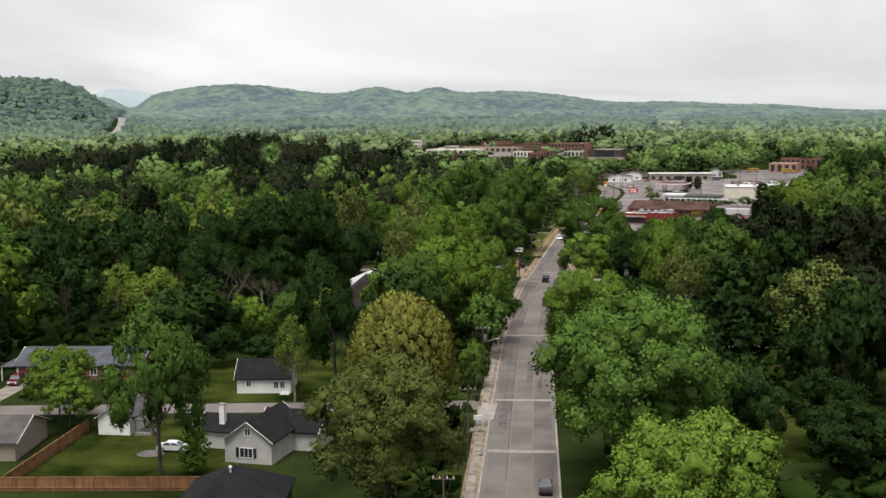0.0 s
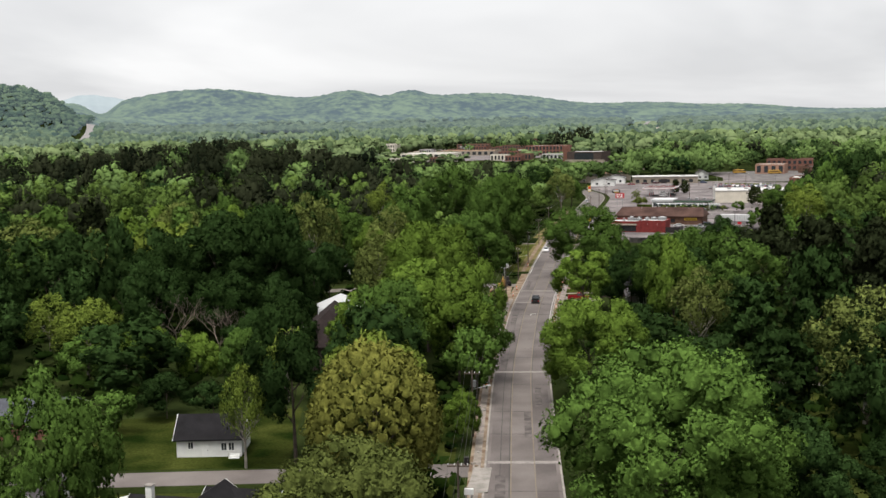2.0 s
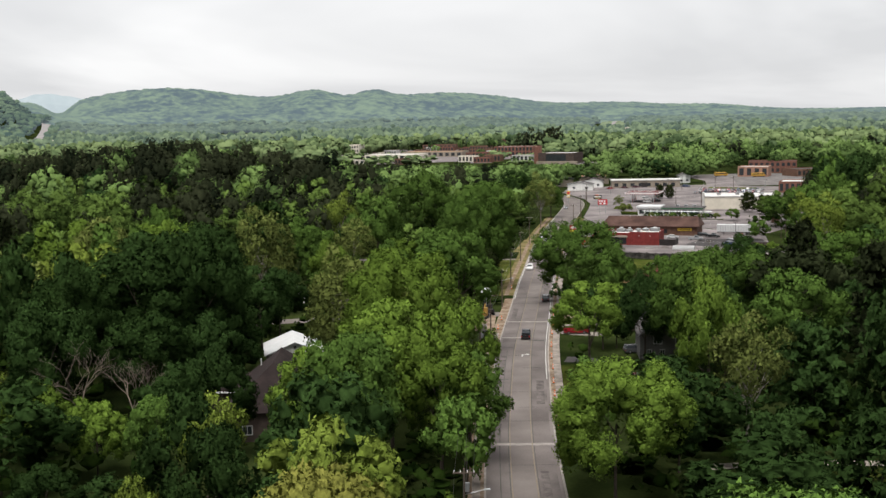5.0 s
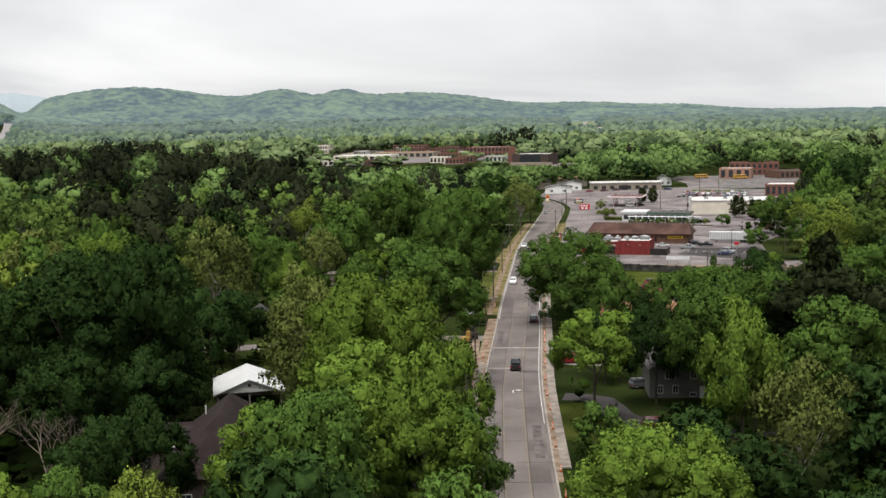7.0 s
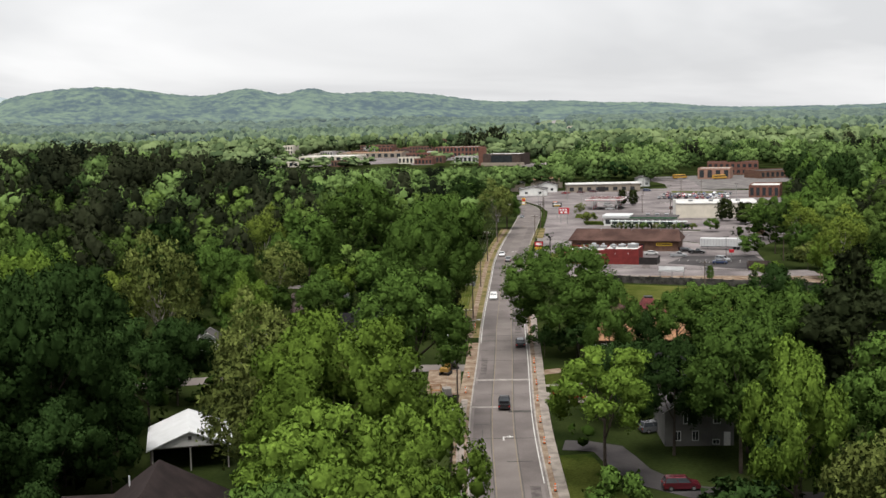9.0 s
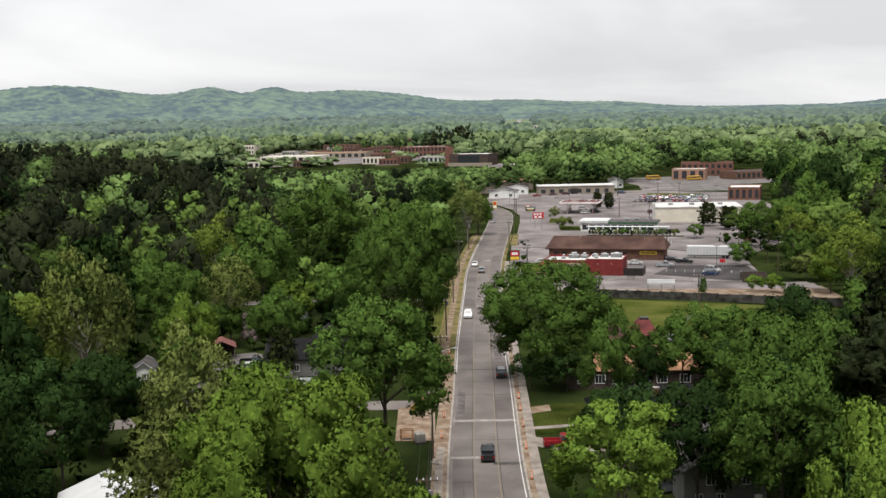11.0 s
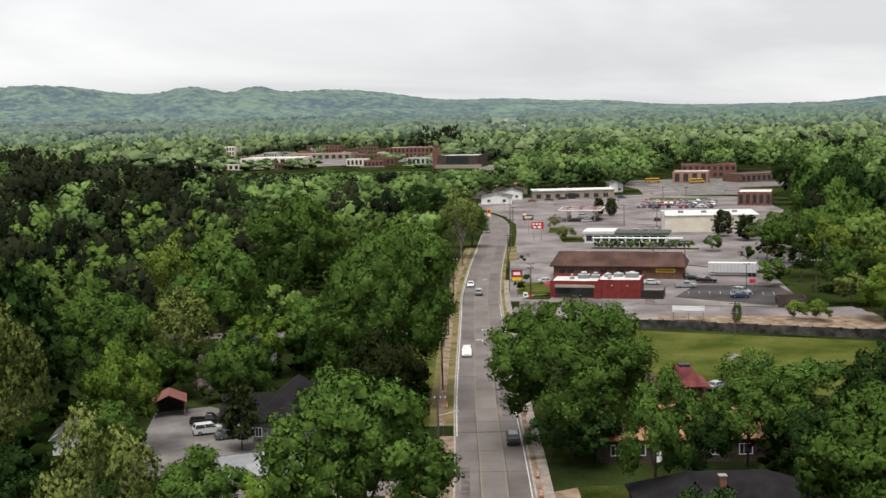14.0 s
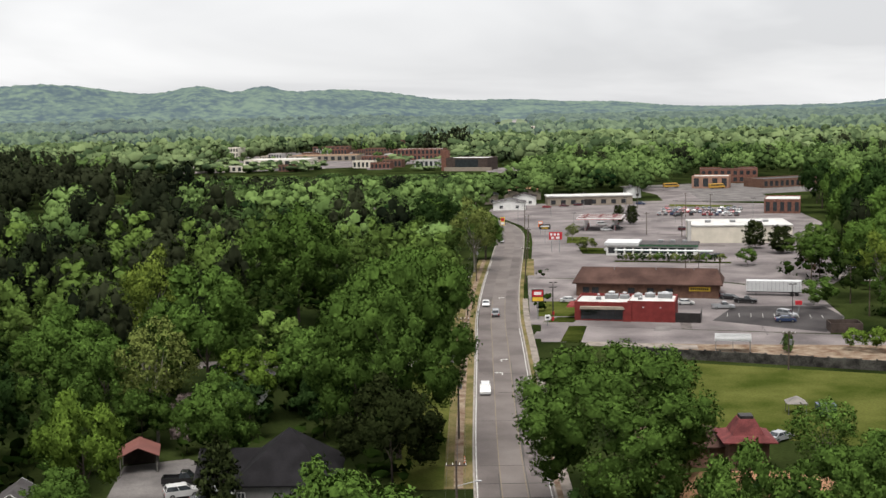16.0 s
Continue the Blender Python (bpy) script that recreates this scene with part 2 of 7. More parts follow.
POLEWOOD = mat("weathered_pole", (0.13, 0.10, 0.08), 0.9, 0.25, 0.6, 8.0)
GREYWOOD = mat("grey_wood", (0.28, 0.26, 0.24), 0.9, 0.2, 0.6, 8.0)
WALLSTONE = mat("stained_retaining_wall", (0.045, 0.042, 0.038), 0.95, 0.45, 0.5, 4.0, second=(0.13, 0.125, 0.11))
TWIG = mat("bare_twig_bark", (0.20, 0.165, 0.13), 0.95, 0.3, 0.9, 6.0, bump=0.5)
BARK = mat("bark", (0.085, 0.068, 0.055), 0.95, 0.35, 0.9, 6.0, bump=0.5)
PALEBARK = mat("pale_bark", (0.32, 0.29, 0.25), 0.95, 0.3, 0.9, 6.0, bump=0.5)
RUBBER = mat("tyre_rubber", (0.025, 0.025, 0.025), 0.85, 0.2, 2.0, 9.0)
ALLOY = mat("wheel_alloy", (0.5, 0.5, 0.5), 0.35, 0.1, 2.0, 9.0, metal=0.8)
GLASS = mat("dark_window_glass", (0.03, 0.035, 0.04), 0.12, 0.2, 0.5, 3.0, spec=0.6, k=0.9)
TRIM = mat("white_trim", (0.78, 0.78, 0.76), 0.6, 0.05, 1.0, 6.0, k=0.9)
ORANGE = mat("orange_plastic", (0.75, 0.16, 0.03), 0.6, 0.1, 1.0, 6.0, k=0.9)
REFLECT = mat("white_band", (0.75, 0.75, 0.73), 0.5, 0.08, 1.0, 6.0, k=0.9)
YELLOWPAINT = mat("yellow_machine_paint", (0.38, 0.23, 0.06), 0.6, 0.2, 1.0, 6.0)
SIGN_RED = mat("red_sign_face", (0.45, 0.03, 0.04), 0.5, 0.12, 1.0, 5.0, k=0.9)
SIGN_YELLOW = mat("yellow_sign_face", (0.75, 0.50, 0.06), 0.5, 0.12, 1.0, 5.0, k=0.9)
SIGN_WHITE = mat("white_sign_face", (0.78, 0.78, 0.78), 0.5, 0.06, 1.0, 5.0, k=0.9)
SIGN_BLACK = mat("black_sign_face", (0.03, 0.028, 0.028), 0.5, 0.1, 1.0, 5.0, k=0.9)
GREENBAND = mat("green_fascia", (0.06, 0.17, 0.09), 0.6, 0.1, 1.0, 5.0)
BUSYELLOW = mat("school_bus_yellow", (0.52, 0.30, 0.06), 0.5, 0.08, 1.0, 5.0, k=0.9)
TOWER_RED = mat("dull_red_roof_metal", (0.17, 0.045, 0.045), 0.75, 0.3, 0.8, 6.0, k=0.62)
LAMP_RED = mat("tail_lamp_red", (0.35, 0.015, 0.015), 0.3, 0.1, 1.0, 5.0, k=0.9)
LAMP_CLEAR = mat("headlamp_glass", (0.7, 0.7, 0.7), 0.2, 0.05, 1.0, 5.0, k=0.9)
PAINT = {n: mat("car_paint_" + n, c, 0.25, 0.04, 0.5, 5.0, spec=0.6) for n, c in dict(
    white=(0.78, 0.78, 0.78), black=(0.018, 0.018, 0.02), silver=(0.42, 0.43, 0.45), red=(0.33, 0.02, 0.03),
    grey=(0.14, 0.145, 0.155), blue=(0.035, 0.06, 0.14), maroon=(0.10, 0.012, 0.02)).items()}

L_MID = leaf("leaves_green", (0.0083, 0.0203, 0.0047), (0.1102, 0.1896, 0.0385))
L_BRIGHT = leaf("leaves_spring_green", (0.0152, 0.0335, 0.0049), (0.1642, 0.2536, 0.0412))
L_DEEP = leaf("leaves_deep_green", (0.0036, 0.0098, 0.0031), (0.0367, 0.069, 0.019))
L_OLIVE = leaf("leaves_olive", (0.0222, 0.0341, 0.0082), (0.1736, 0.208, 0.0566))
L_YELLOW = leaf("leaves_yellow_olive", (0.0420, 0.0500, 0.0110), (0.1950, 0.1950, 0.0450))
L_LIME = leaf("leaves_lime", (0.0258, 0.0463, 0.0067), (0.2044, 0.2668, 0.0487))
L_PINE = leaf("needles_dark", (0.0055, 0.009, 0.0041), (0.0276, 0.0351, 0.0152), 0.06)
L_DARK = leaf("leaves_glossy_dark", (0.0066, 0.0119, 0.0039), (0.037, 0.047, 0.0165), 0.08)
L_PINK = leaf("leaves_with_pale_blossom", (0.0868, 0.0694, 0.0568), (0.2951, 0.2257, 0.2257), 0.2)
L_WOOD = leaf("canopy_mixed", (0.0041, 0.0103, 0.0029), (0.1012, 0.1582, 0.0363), 0.12, 0.0, 0.15, 0.44, True)
# lighter and bluer than the near canopy: haze put into the leaf colour
L_CANOPY = leaf("canopy_beyond", (0.0077, 0.0204, 0.0068), (0.1219, 0.1884, 0.0581), 0.12, 0.0, 0.15, 0.42, True)
L_PINEB = leaf("canopy_pine", (0.0045, 0.0073, 0.0042), (0.0228, 0.0276, 0.0142), 0.05, 0.0, 0.15, 0.44, True)
# near-black: the shade under the trees is put into this leaf colour
L_UNDER = leaf("shade_dark_undergrowth_leaves", (0.0042, 0.0108, 0.0023), (0.0182, 0.0336, 0.0064), 0.1, 0.0, 0.1, 0, True)
# paler base colours, and emission on the next three, are painted haze
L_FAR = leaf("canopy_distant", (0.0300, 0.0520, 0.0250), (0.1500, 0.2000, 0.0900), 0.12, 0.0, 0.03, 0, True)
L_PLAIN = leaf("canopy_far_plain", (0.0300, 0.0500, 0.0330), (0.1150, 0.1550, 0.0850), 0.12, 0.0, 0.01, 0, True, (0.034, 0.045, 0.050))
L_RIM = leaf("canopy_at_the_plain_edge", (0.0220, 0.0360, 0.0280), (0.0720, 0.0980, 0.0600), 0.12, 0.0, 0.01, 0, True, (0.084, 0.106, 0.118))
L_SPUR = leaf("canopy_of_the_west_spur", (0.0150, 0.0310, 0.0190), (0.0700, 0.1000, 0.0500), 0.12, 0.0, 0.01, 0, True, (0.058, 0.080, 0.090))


def hazy(name, base, dark, haze_glow):
    """Far-off wooded hills, a backdrop: foliage tones, with miles of moist air painted on as bluish emission."""
    m = bpy.data.materials.new(name)
    m.use_nodes = True
    nt = m.node_tree
    b = nt.nodes["Principled BSDF"]
    b.inputs["Roughness"].default_value = 0.95
    b.inputs["Specular IOR Level"].default_value = 0.0
    geo = nt.nodes.new("ShaderNodeNewGeometry")
    n1 = nt.nodes.new("ShaderNodeTexNoise")
    n1.inputs["Scale"].default_value = 0.007
    n1.inputs["Detail"].default_value = 8
    n1.inputs["Roughness"].default_value = 0.7
    nt.links.new(geo.outputs["Position"], n1.inputs["Vector"])
    r = nt.nodes.new("ShaderNodeValToRGB")
    r.color_ramp.elements[0].position, r.color_ramp.elements[1].position = 0.43, 0.57
    r.color_ramp.elements[0].color = (*dark, 1)
    r.color_ramp.elements[1].color = (*base, 1)
    n2 = nt.nodes.new("ShaderNodeTexNoise")
    n2.inputs["Scale"].default_value = 0.035
    n2.inputs["Detail"].default_value = 3
    nt.links.new(geo.outputs["Position"], n2.inputs["Vector"])
    mixed = nt.nodes.new("ShaderNodeMath")
    mixed.operation = "MULTIPLY_ADD"
    mixed.inputs[1].default_value = 0.45
    nt.links.new(n2.outputs["Fac"], mixed.inputs[0])
    half = nt.nodes.new("ShaderNodeMath")
    half.operation = "MULTIPLY"
    half.inputs[1].default_value = 0.55
    nt.links.new(n1.outputs["Fac"], half.inputs[0])
    nt.links.new(half.outputs[0], mixed.inputs[2])
    nt.links.new(mixed.outputs[0], r.inputs[0])
    nt.links.new(r.outputs[0], b.inputs["Base Color"])
    b.inputs["Emission Color"].default_value = (*haze_glow, 1)
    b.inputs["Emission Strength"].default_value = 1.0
    MATS[name] = m
    return m


# the last colour of each is haze, painted as an even emission
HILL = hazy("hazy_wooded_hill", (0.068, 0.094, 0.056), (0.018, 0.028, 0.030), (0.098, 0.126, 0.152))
HILL_FAR = hazy("haze_painted_far_ridge", (0.10, 0.12, 0.11), (0.07, 0.09, 0.08), (0.44, 0.49, 0.55))


# ---- building helpers ----
def part(name, bm, material, parent, label="", kind=""):
    me = bpy.data.meshes.new(name)
    bm.to_mesh(me)
    bm.free()
    return part_of(name, me, material, parent, label, kind)


def part_of(name, me, material, parent, label="", kind=""):
    if not me.materials:
        me.materials.append(material)
    ob = new(name, me)
    ob.parent = parent
    if label or kind:
        tagged(ob, label, kind=kind)
    return ob


def thing(name, label, category, at=(0, 0, 0), rot=0.0, group="", kind=""):
    e = new(name)
    e.empty_display_size = 0.3
    e.matrix_basis = pose(*at, 0, 0, rot)
    return tagged(e, label, category, group, kind)


def flat(name, bm, material, label, category="", kind="structure"):
    me = bpy.data.meshes.new(name)
    bm.to_mesh(me)
    bm.free()
    me.materials.append(material)
    return tagged(new(name, me), label, category, kind=kind)


def box(bm, x0, x1, y0, y1, z0, z1, top=1.0, bevel=0.0):
    """A box; top < 1 draws its upper face in."""
    cx, cy = (x0 + x1) / 2, (y0 + y1) / 2
    lo = [bm.verts.new((x, y, z0)) for x, y in ((x0, y0), (x1, y0), (x1, y1), (x0, y1))]
    hi = [bm.verts.new((cx + (x - cx) * top, cy + (y - cy) * top, z1)) for x, y in ((x0, y0), (x1, y0), (x1, y1), (x0, y1))]
    fs = [bm.faces.new(lo[::-1]), bm.faces.new(hi)]
    for k in range(4):
        fs.append(bm.faces.new((lo[k], lo[(k + 1) % 4], hi[(k + 1) % 4], hi[k])))
    if bevel:
        es = list({e for f in fs for e in f.edges})
        bmesh.ops.bevel(bm, geom=es, offset=bevel, segments=1, affect="EDGES")
    return bm


def bx(*a, **k):
    return box(bmesh.new(), *a, **k)


def tube(bm, p, q, r0, r1, n=7):
    p, q = Vector(p), Vector(q)
    d = (q - p).normalized()
    u = d.orthogonal().normalized()
    v = d.cross(u)
    rings = []
    for c, r in ((p, r0), (q, r1)):
        rings.append([bm.verts.new(c + (u * math.cos(a) + v * math.sin(a)) * r) for a in (2 * math.pi * k / n for k in range(n))])
    for k in range(n):
        bm.faces.new((rings[0][k], rings[0][(k + 1) % n], rings[1][(k + 1) % n], rings[1][k]))
    bm.faces.new(rings[0][::-1])
    bm.faces.new(rings[1])
    return bm


def slab(pts, z0, z1):
    """A flat polygon with thickness."""
    bm = bmesh.new()
    hi = [bm.verts.new((x, y, z1)) for x, y in pts]
    lo = [bm.verts.new((x, y, z0)) for x, y in pts]
    f = bm.faces.new(hi)
    f.normal_update()
    n = len(pts)
    for k in range(n):
        bm.faces.new((lo[k], lo[(k + 1) % n], hi[(k + 1) % n], hi[k]))
    bmesh.ops.recalc_face_normals(bm, faces=bm.faces)
    return bm


def ribbon(line, half0, half1, z0, z1):
    """A strip along a line of points, from half0 to half1 metres to the right of it."""
    bm = bmesh.new()
    rows = []
    n = len(line)
    for k, (x, y) in enumerate(line):
        a, b = line[max(0, k - 1)], line[min(n - 1, k + 1)]
        d = Vector((b[0] - a[0], b[1] - a[1])).normalized()
        r = Vector((d.y, -d.x))
        rows.append([bm.verts.new((x + r.x * h, y + r.y * h, z)) for h, z in ((half0, z0), (half0, z1), (half1, z1), (half1, z0))])
    for a, b in zip(rows, rows[1:]):
        for k in range(3):
            bm.faces.new((a[k], a[k + 1], b[k + 1], b[k]))
    bm.faces.new(rows[0])
    bm.faces.new(rows[-1][::-1])
    bmesh.ops.recalc_face_normals(bm, faces=bm.faces)
    return bm


# ---- ground, hills, road ----
def smooth(a, b, v):
    t = min(1.0, max(0.0, (v - a) / (b - a)))
    return t * t * (3 - 2 * t)


def crest(az):
    """How many degrees the far ridge stands over the horizon, by azimuth."""
    e = 0.95 / (1 + math.exp((az - 6) / 3.5))
    for h, c, s in ((0.62, -11.2, 2.6), (0.45, -4.4, 1.0), (0.40, -1.6, 0.7), (0.30, 1.2, 1.6), (0.28, 4.0, 1.6), (0.28, 10.0, 2.0), (0.22, 14.3, 1.6), (0.30, 27.5, 1.6), (-0.60, -15.9, 0.5)):
        e += h * math.exp(-((az - c) / s) ** 2 / 2)
    return e


FOOT, TOP = 3750.0, 4650.0


def height(x, y):
    """The land: level in the town, a pine-clad rise to the west, a spur and hills far off; the far plain and highway
    ramp are raised to fit the camera's view.
    """
    z = 13 * math.exp(-((x + 150) / 95) ** 2 - ((y - 830) / 230) ** 2)
    r = math.hypot(x, y)
    if r < 1500 or y < 0:
        return max(0.0, z - 0.3) if y > 300 else 0.0
    az = math.degrees(math.atan2(x, y))
    z += 22 * max(0.0, (min(r, 4200) - 2400) / 1700) ** 1.5
    n = noise.noise(Vector((x / 560, y / 560, 0.3))) + 0.6 * noise.noise(Vector((x / 240, y / 240, 1.3)))
    if r > FOOT and abs(az) < 50:
        up = min(1.0, (r - FOOT) / (TOP - FOOT))
        full = 49 - 30 + math.tan(radians(crest(az))) * TOP
        spurs = math.sin(math.pi * up) * (0.34 * n - 0.06)
        z += max(0.0, full) * max(0.0, up ** 1.2 + spurs) * smooth(50, 36, abs(az))
    west = (140 - 5 * (az + 22)) * smooth(-16.4, -19.4, az) ** 0.45 * math.exp(-((r - 3550) / 480) ** 2) * smooth(-60, -40, az)
    ramp = 34 * smooth(2450, 3400, r) * math.exp(-((az + 16.8) / 1.6) ** 2) * smooth(4700, 4000, r)
    return z + max(0, west, ramp) * (1 + 0.08 * n)


def ground_sheet():
    rad = [0, 30] + [60 + 30 * k for k in range(38)] + [1200 * 1.045 ** k for k in range(1, 26)] + [3620 + 26 * k for k in range(1, 42)] + [4760, 4880]
    azs = [-30 + 0.15 * k for k in range(401)] + [30.15 + 7.8 * k for k in range(1, 39)]
    vs, fs = [(0.0, 0.0, 0.0)], []
    lump = random.Random(77)
    first_hill = next(k for k, r in enumerate(rad) if r > 3700)
    for r in rad[1:]:
        for a in azs:
            x, y = r * math.sin(radians(a)), r * math.cos(radians(a))
            z = height(x, y)
            vs.append((x, y, z + (lump.uniform(-2, 5) if r > 3750 and abs(a) < 30 else 0)))
    n = len(azs)
    for k in range(n):
        fs.append((0, 1 + (k + 1) % n, 1 + k))
    for i in range(len(rad) - 2):
        for k in range(n):
            a, b = 1 + i * n + k, 1 + i * n + (k + 1) % n
            fs.append((a, b, b + n, a + n))
    me = bpy.data.meshes.new("ground")
    me.from_pydata(vs, [], fs)
    me.materials.append(GRASS)
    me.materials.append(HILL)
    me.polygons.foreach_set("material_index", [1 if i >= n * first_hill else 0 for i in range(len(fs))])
    me.polygons.foreach_set("use_smooth", [True] * len(fs))
    tagged(new("ground", me), "grassy land that runs out to hazy wooded hills", "ground", kind="structure")


ground_sheet()

# the main road's centre line
CENTRE = [(-6, -150), (-2, -60), (2, 30), (5.2, 90), (8.5, 145), (11.4, 197), (15.2, 256), (19.4, 300), (23.3, 335), (30, 383), (35.6, 424),
          (46.5, 496), (52.2, 533), (60.8, 580), (74.0, 645), (82.4, 687), (88.6, 722), (90.8, 755), (87.0, 790), (77, 822), (60, 850), (36, 876)]


def spline(pts, step=6.0):
    out = []
    for k in range(len(pts) - 1):
        p0, p1, p2, p3 = (Vector(pts[min(len(pts) - 1, max(0, k + d))]) for d in (-1, 0, 1, 2))
        m = max(2, int((p2 - p1).length / step))
        for i in range(m):
            t = i / m
            q = 0.5 * (2 * p1 + (p2 - p0) * t + (2 * p0 - 5 * p1 + 4 * p2 - p3) * t * t + (3 * p1 - p0 - 3 * p2 + p3) * t ** 3)
            out.append((q.x, q.y))
    out.append(tuple(pts[-1]))
    return out


ROAD = spline(CENTRE)


def road_x(y):
    """The centre line's x at y, and the road's heading there in degrees east of north."""
    for (x0, y0), (x1, y1) in zip(ROAD, ROAD[1:]):
        if y0 <= y < y1:
            f = (y - y0) / (y1 - y0)
            return x0 + f * (x1 - x0), math.degrees(math.atan2(x1 - x0, y1 - y0))
    return 90.0, 0.0


def cut(y0, y1):
    return [p for p in ROAD[:-14] if y0 <= p[1] <= y1]


W = 5.15
flat("road", ribbon(ROAD, -W, W, -0.2, 0.05), ASPHALT, "worn grey three-lane asphalt road", "road")
flat("road_lane_wear", ribbon(ROAD[:-6], -W + 0.5, -1.75, 0.0, 0.056), LANE, "darker worn asphalt of the outer lane", "road")
flat("road_lane_wear", ribbon(ROAD[:-6], 1.8, W - 0.5, 0.0, 0.056), LANE, "darker worn asphalt of the outer lane", "road")
flat("kerb", ribbon(ROAD, -W - 0.28, -W, -0.2, 0.17), KERB, "low concrete kerb along the road", "kerb")
flat("kerb", ribbon(ROAD, W, W + 0.28, -0.2, 0.17), KERB, "low concrete kerb along the road", "kerb")
flat("road_marking", ribbon(cut(80, 560), -1.72, -1.6, 0.0, 0.066), YELLOW_LINE, "faded yellow lane line", "road marking")
flat("road_marking", ribbon(cut(80, 560), 1.6, 1.72, 0.0, 0.066), YELLOW_LINE, "faded yellow lane line", "road marking")
flat("road_marking", ribbon(cut(395, 640), -W + 0.15, -W + 0.32, 0.0, 0.066), WHITE_LINE, "white edge line", "road marking")
flat("road_marking", ribbon(cut(300, 520), W - 0.45, W - 0.3, 0.0, 0.066), WHITE_LINE, "white edge line", "road marking")
flat("verge", ribbon(cut(60, 400), -W - 2.4, -W - 0.28, -0.2, 0.09), DIRT, "dug-up dirt and gravel strip beside the kerb", "verge")
flat("lawn", ribbon(cut(398, 482), -W - 11.5, -W - 3.4, -0.2, 0.06), FIELD, "yellow-green grass beside the road", "lawn")
flat("verge", ribbon(cut(400, 640), -W - 4.2, -W - 0.28, -0.2, 0.07), DRYGRASS, "dry grass verge beside the kerb", "verge")
flat("pavement", ribbon(cut(90, 350), -W - 1.9, -W - 0.8, -0.2, 0.14), CONCRETE, "broken pale concrete pavement", "pavement")
flat("path", ribbon(cut(400, 640), -W - 2.9, -W - 1.6, -0.2, 0.10), DIRT, "worn brown gravel path on the verge", "path")
flat("verge", ribbon(cut(268, 430), W + 0.28, W + 1.1, -0.2, 0.07), DIRT, "bare dirt strip beside the kerb", "verge")
flat("pavement", ribbon(cut(276, 560), W + 1.1, W + 2.5, -0.2, 0.13), CONCRETE, "pale concrete pavement", "pavement")
flat("verge", ribbon(cut(430, 640), W + 0.28, W + 1.4, -0.2, 0.07), DRYGRASS, "grass strip beside the kerb", "verge")


def across(y, half0, half1, deep, material, name, label, dz):
    x, h = road_x(y)
    bm = slab([(half0, -deep / 2), (half1, -deep / 2), (half1, deep / 2), (half0, deep / 2)], 0.0, dz)
    bmesh.ops.transform(bm, matrix=pose(x, y, 0, 0, 0, -h), verts=bm.verts)
    flat(name, bm, material, label, "road")


for y, a, b, deep in ((166, -5, 5, 1.5), (197, -5, 5, 1.3), (256.5, -5.1, 5.1, 1.3), (341, -5.1, 1, 1.1), (361, -5, 5.1, 1.3)):
    across(y, a, b, deep, PATCH, "road_patch", "pale concrete trench patch across the road", 0.062)
for y, a, b, deep in ((300, -4.2, -2.4, 0.5), (310, 0.2, 3.8, 0.35), (338, 1, 5, 1.2), (398, -5, 5, 0.5), (404, -5, 5, 0.25), (428, 2, 2.15, 24), (330, -4.4, -2.2, 0.3)):
    across(y, a, b, deep, TAR, "road_patch", "dark tar patch in the asphalt", 0.063)

for y, a, b, deep in ((218, 0.4, 1.5, 16), (236, 2.4, 3.5, 14), (208, 2.3, 3.2, 10), (266, -4.4, -3.0, 12), (315, -4.5, -3.2, 15), (290, 2.8, 4.2, 18), (184, -3.8, -2.4, 14), (420, 2.6, 4.0, 26), (372, -4.4, -3.2, 16)):
    across(y, a, b, deep, OLDPATCH, "road_patch", "old darker asphalt patch in the lane", 0.0605)
for k, (y, a, b) in enumerate(((176, -5, 2), (184, -3, 5), (212, -5, 5), (226, -5, 0.5), (246, -2, 5), (270, -5, 5), (279, 0, 5), (290, -5, 3), (322, -5, 5), (350, -4, 5), (378, -5, 5), (388, -5, 1), (412, -5, 5), (436, -5, 5), (455, -1, 5), (470, -5, 5))):
    across(y, a, b, 0.10 + 0.05 * (k % 3), TAR, "road_crack", "sealed crack across the asphalt", 0.0625)
flat("road_crack", ribbon(cut(150, 410), -1.95, -1.84, 0.0, 0.0615), TAR, "dark lengthwise seam between the lanes", "road")
flat("road_crack", ribbon(cut(190, 330), -3.25, -3.13, 0.0, 0.0615), TAR, "dark lengthwise seam between the lanes", "road")
flat("road_crack", ribbon(cut(230, 480), 1.86, 1.96, 0.0, 0.0615), TAR, "dark lengthwise seam between the lanes", "road")


def arrow(y, side):
    """A white turn arrow in the middle lane."""
    bm = bmesh.new()
    box(bm, -0.12, 0.12, -1.2, 0.6, 0.0, 0.068)
    box(bm, -0.12 if side > 0 else -0.9, 0.9 if side > 0 else 0.12, 0.6, 0.95, 0.0, 0.068)
    vs = [bm.verts.new((side * px, py, 0.068)) for px, py in ((0.85, 0.2), (1.6, 0.78), (0.85, 1.35))]
    bm.faces.new(vs if side < 0 else vs[::-1])
    x, h = road_x(y)
    bmesh.ops.transform(bm, matrix=pose(x, y, 0, 0, 0, -h), verts=bm.verts)
    flat("turn_arrow", bm, WHITE_LINE, "white turn arrow painted on the road", "road marking")


for y, s in ((322, 1), (470, -1), (482, 1), (560, 1)):
    arrow(y, s)


def street(name, pts, half, material, label, z=0.045):
    flat(name, ribbon(spline(pts), -half, half, -0.2, z), material, label, "road")


street("side_street", [(-110, 191), (-60, 192), (-20, 193), (7, 194)], 3.2, ASPHALT, "narrow residential street")
street("side_street", [(-60, 366), (-24, 371), (0, 375), (25, 372)], 3.0, ASPHALT, "narrow residential street")
street("side_street", [(-40, 494), (0, 488), (42, 480)], 3.2, ASPHALT, "side street that joins the main road")
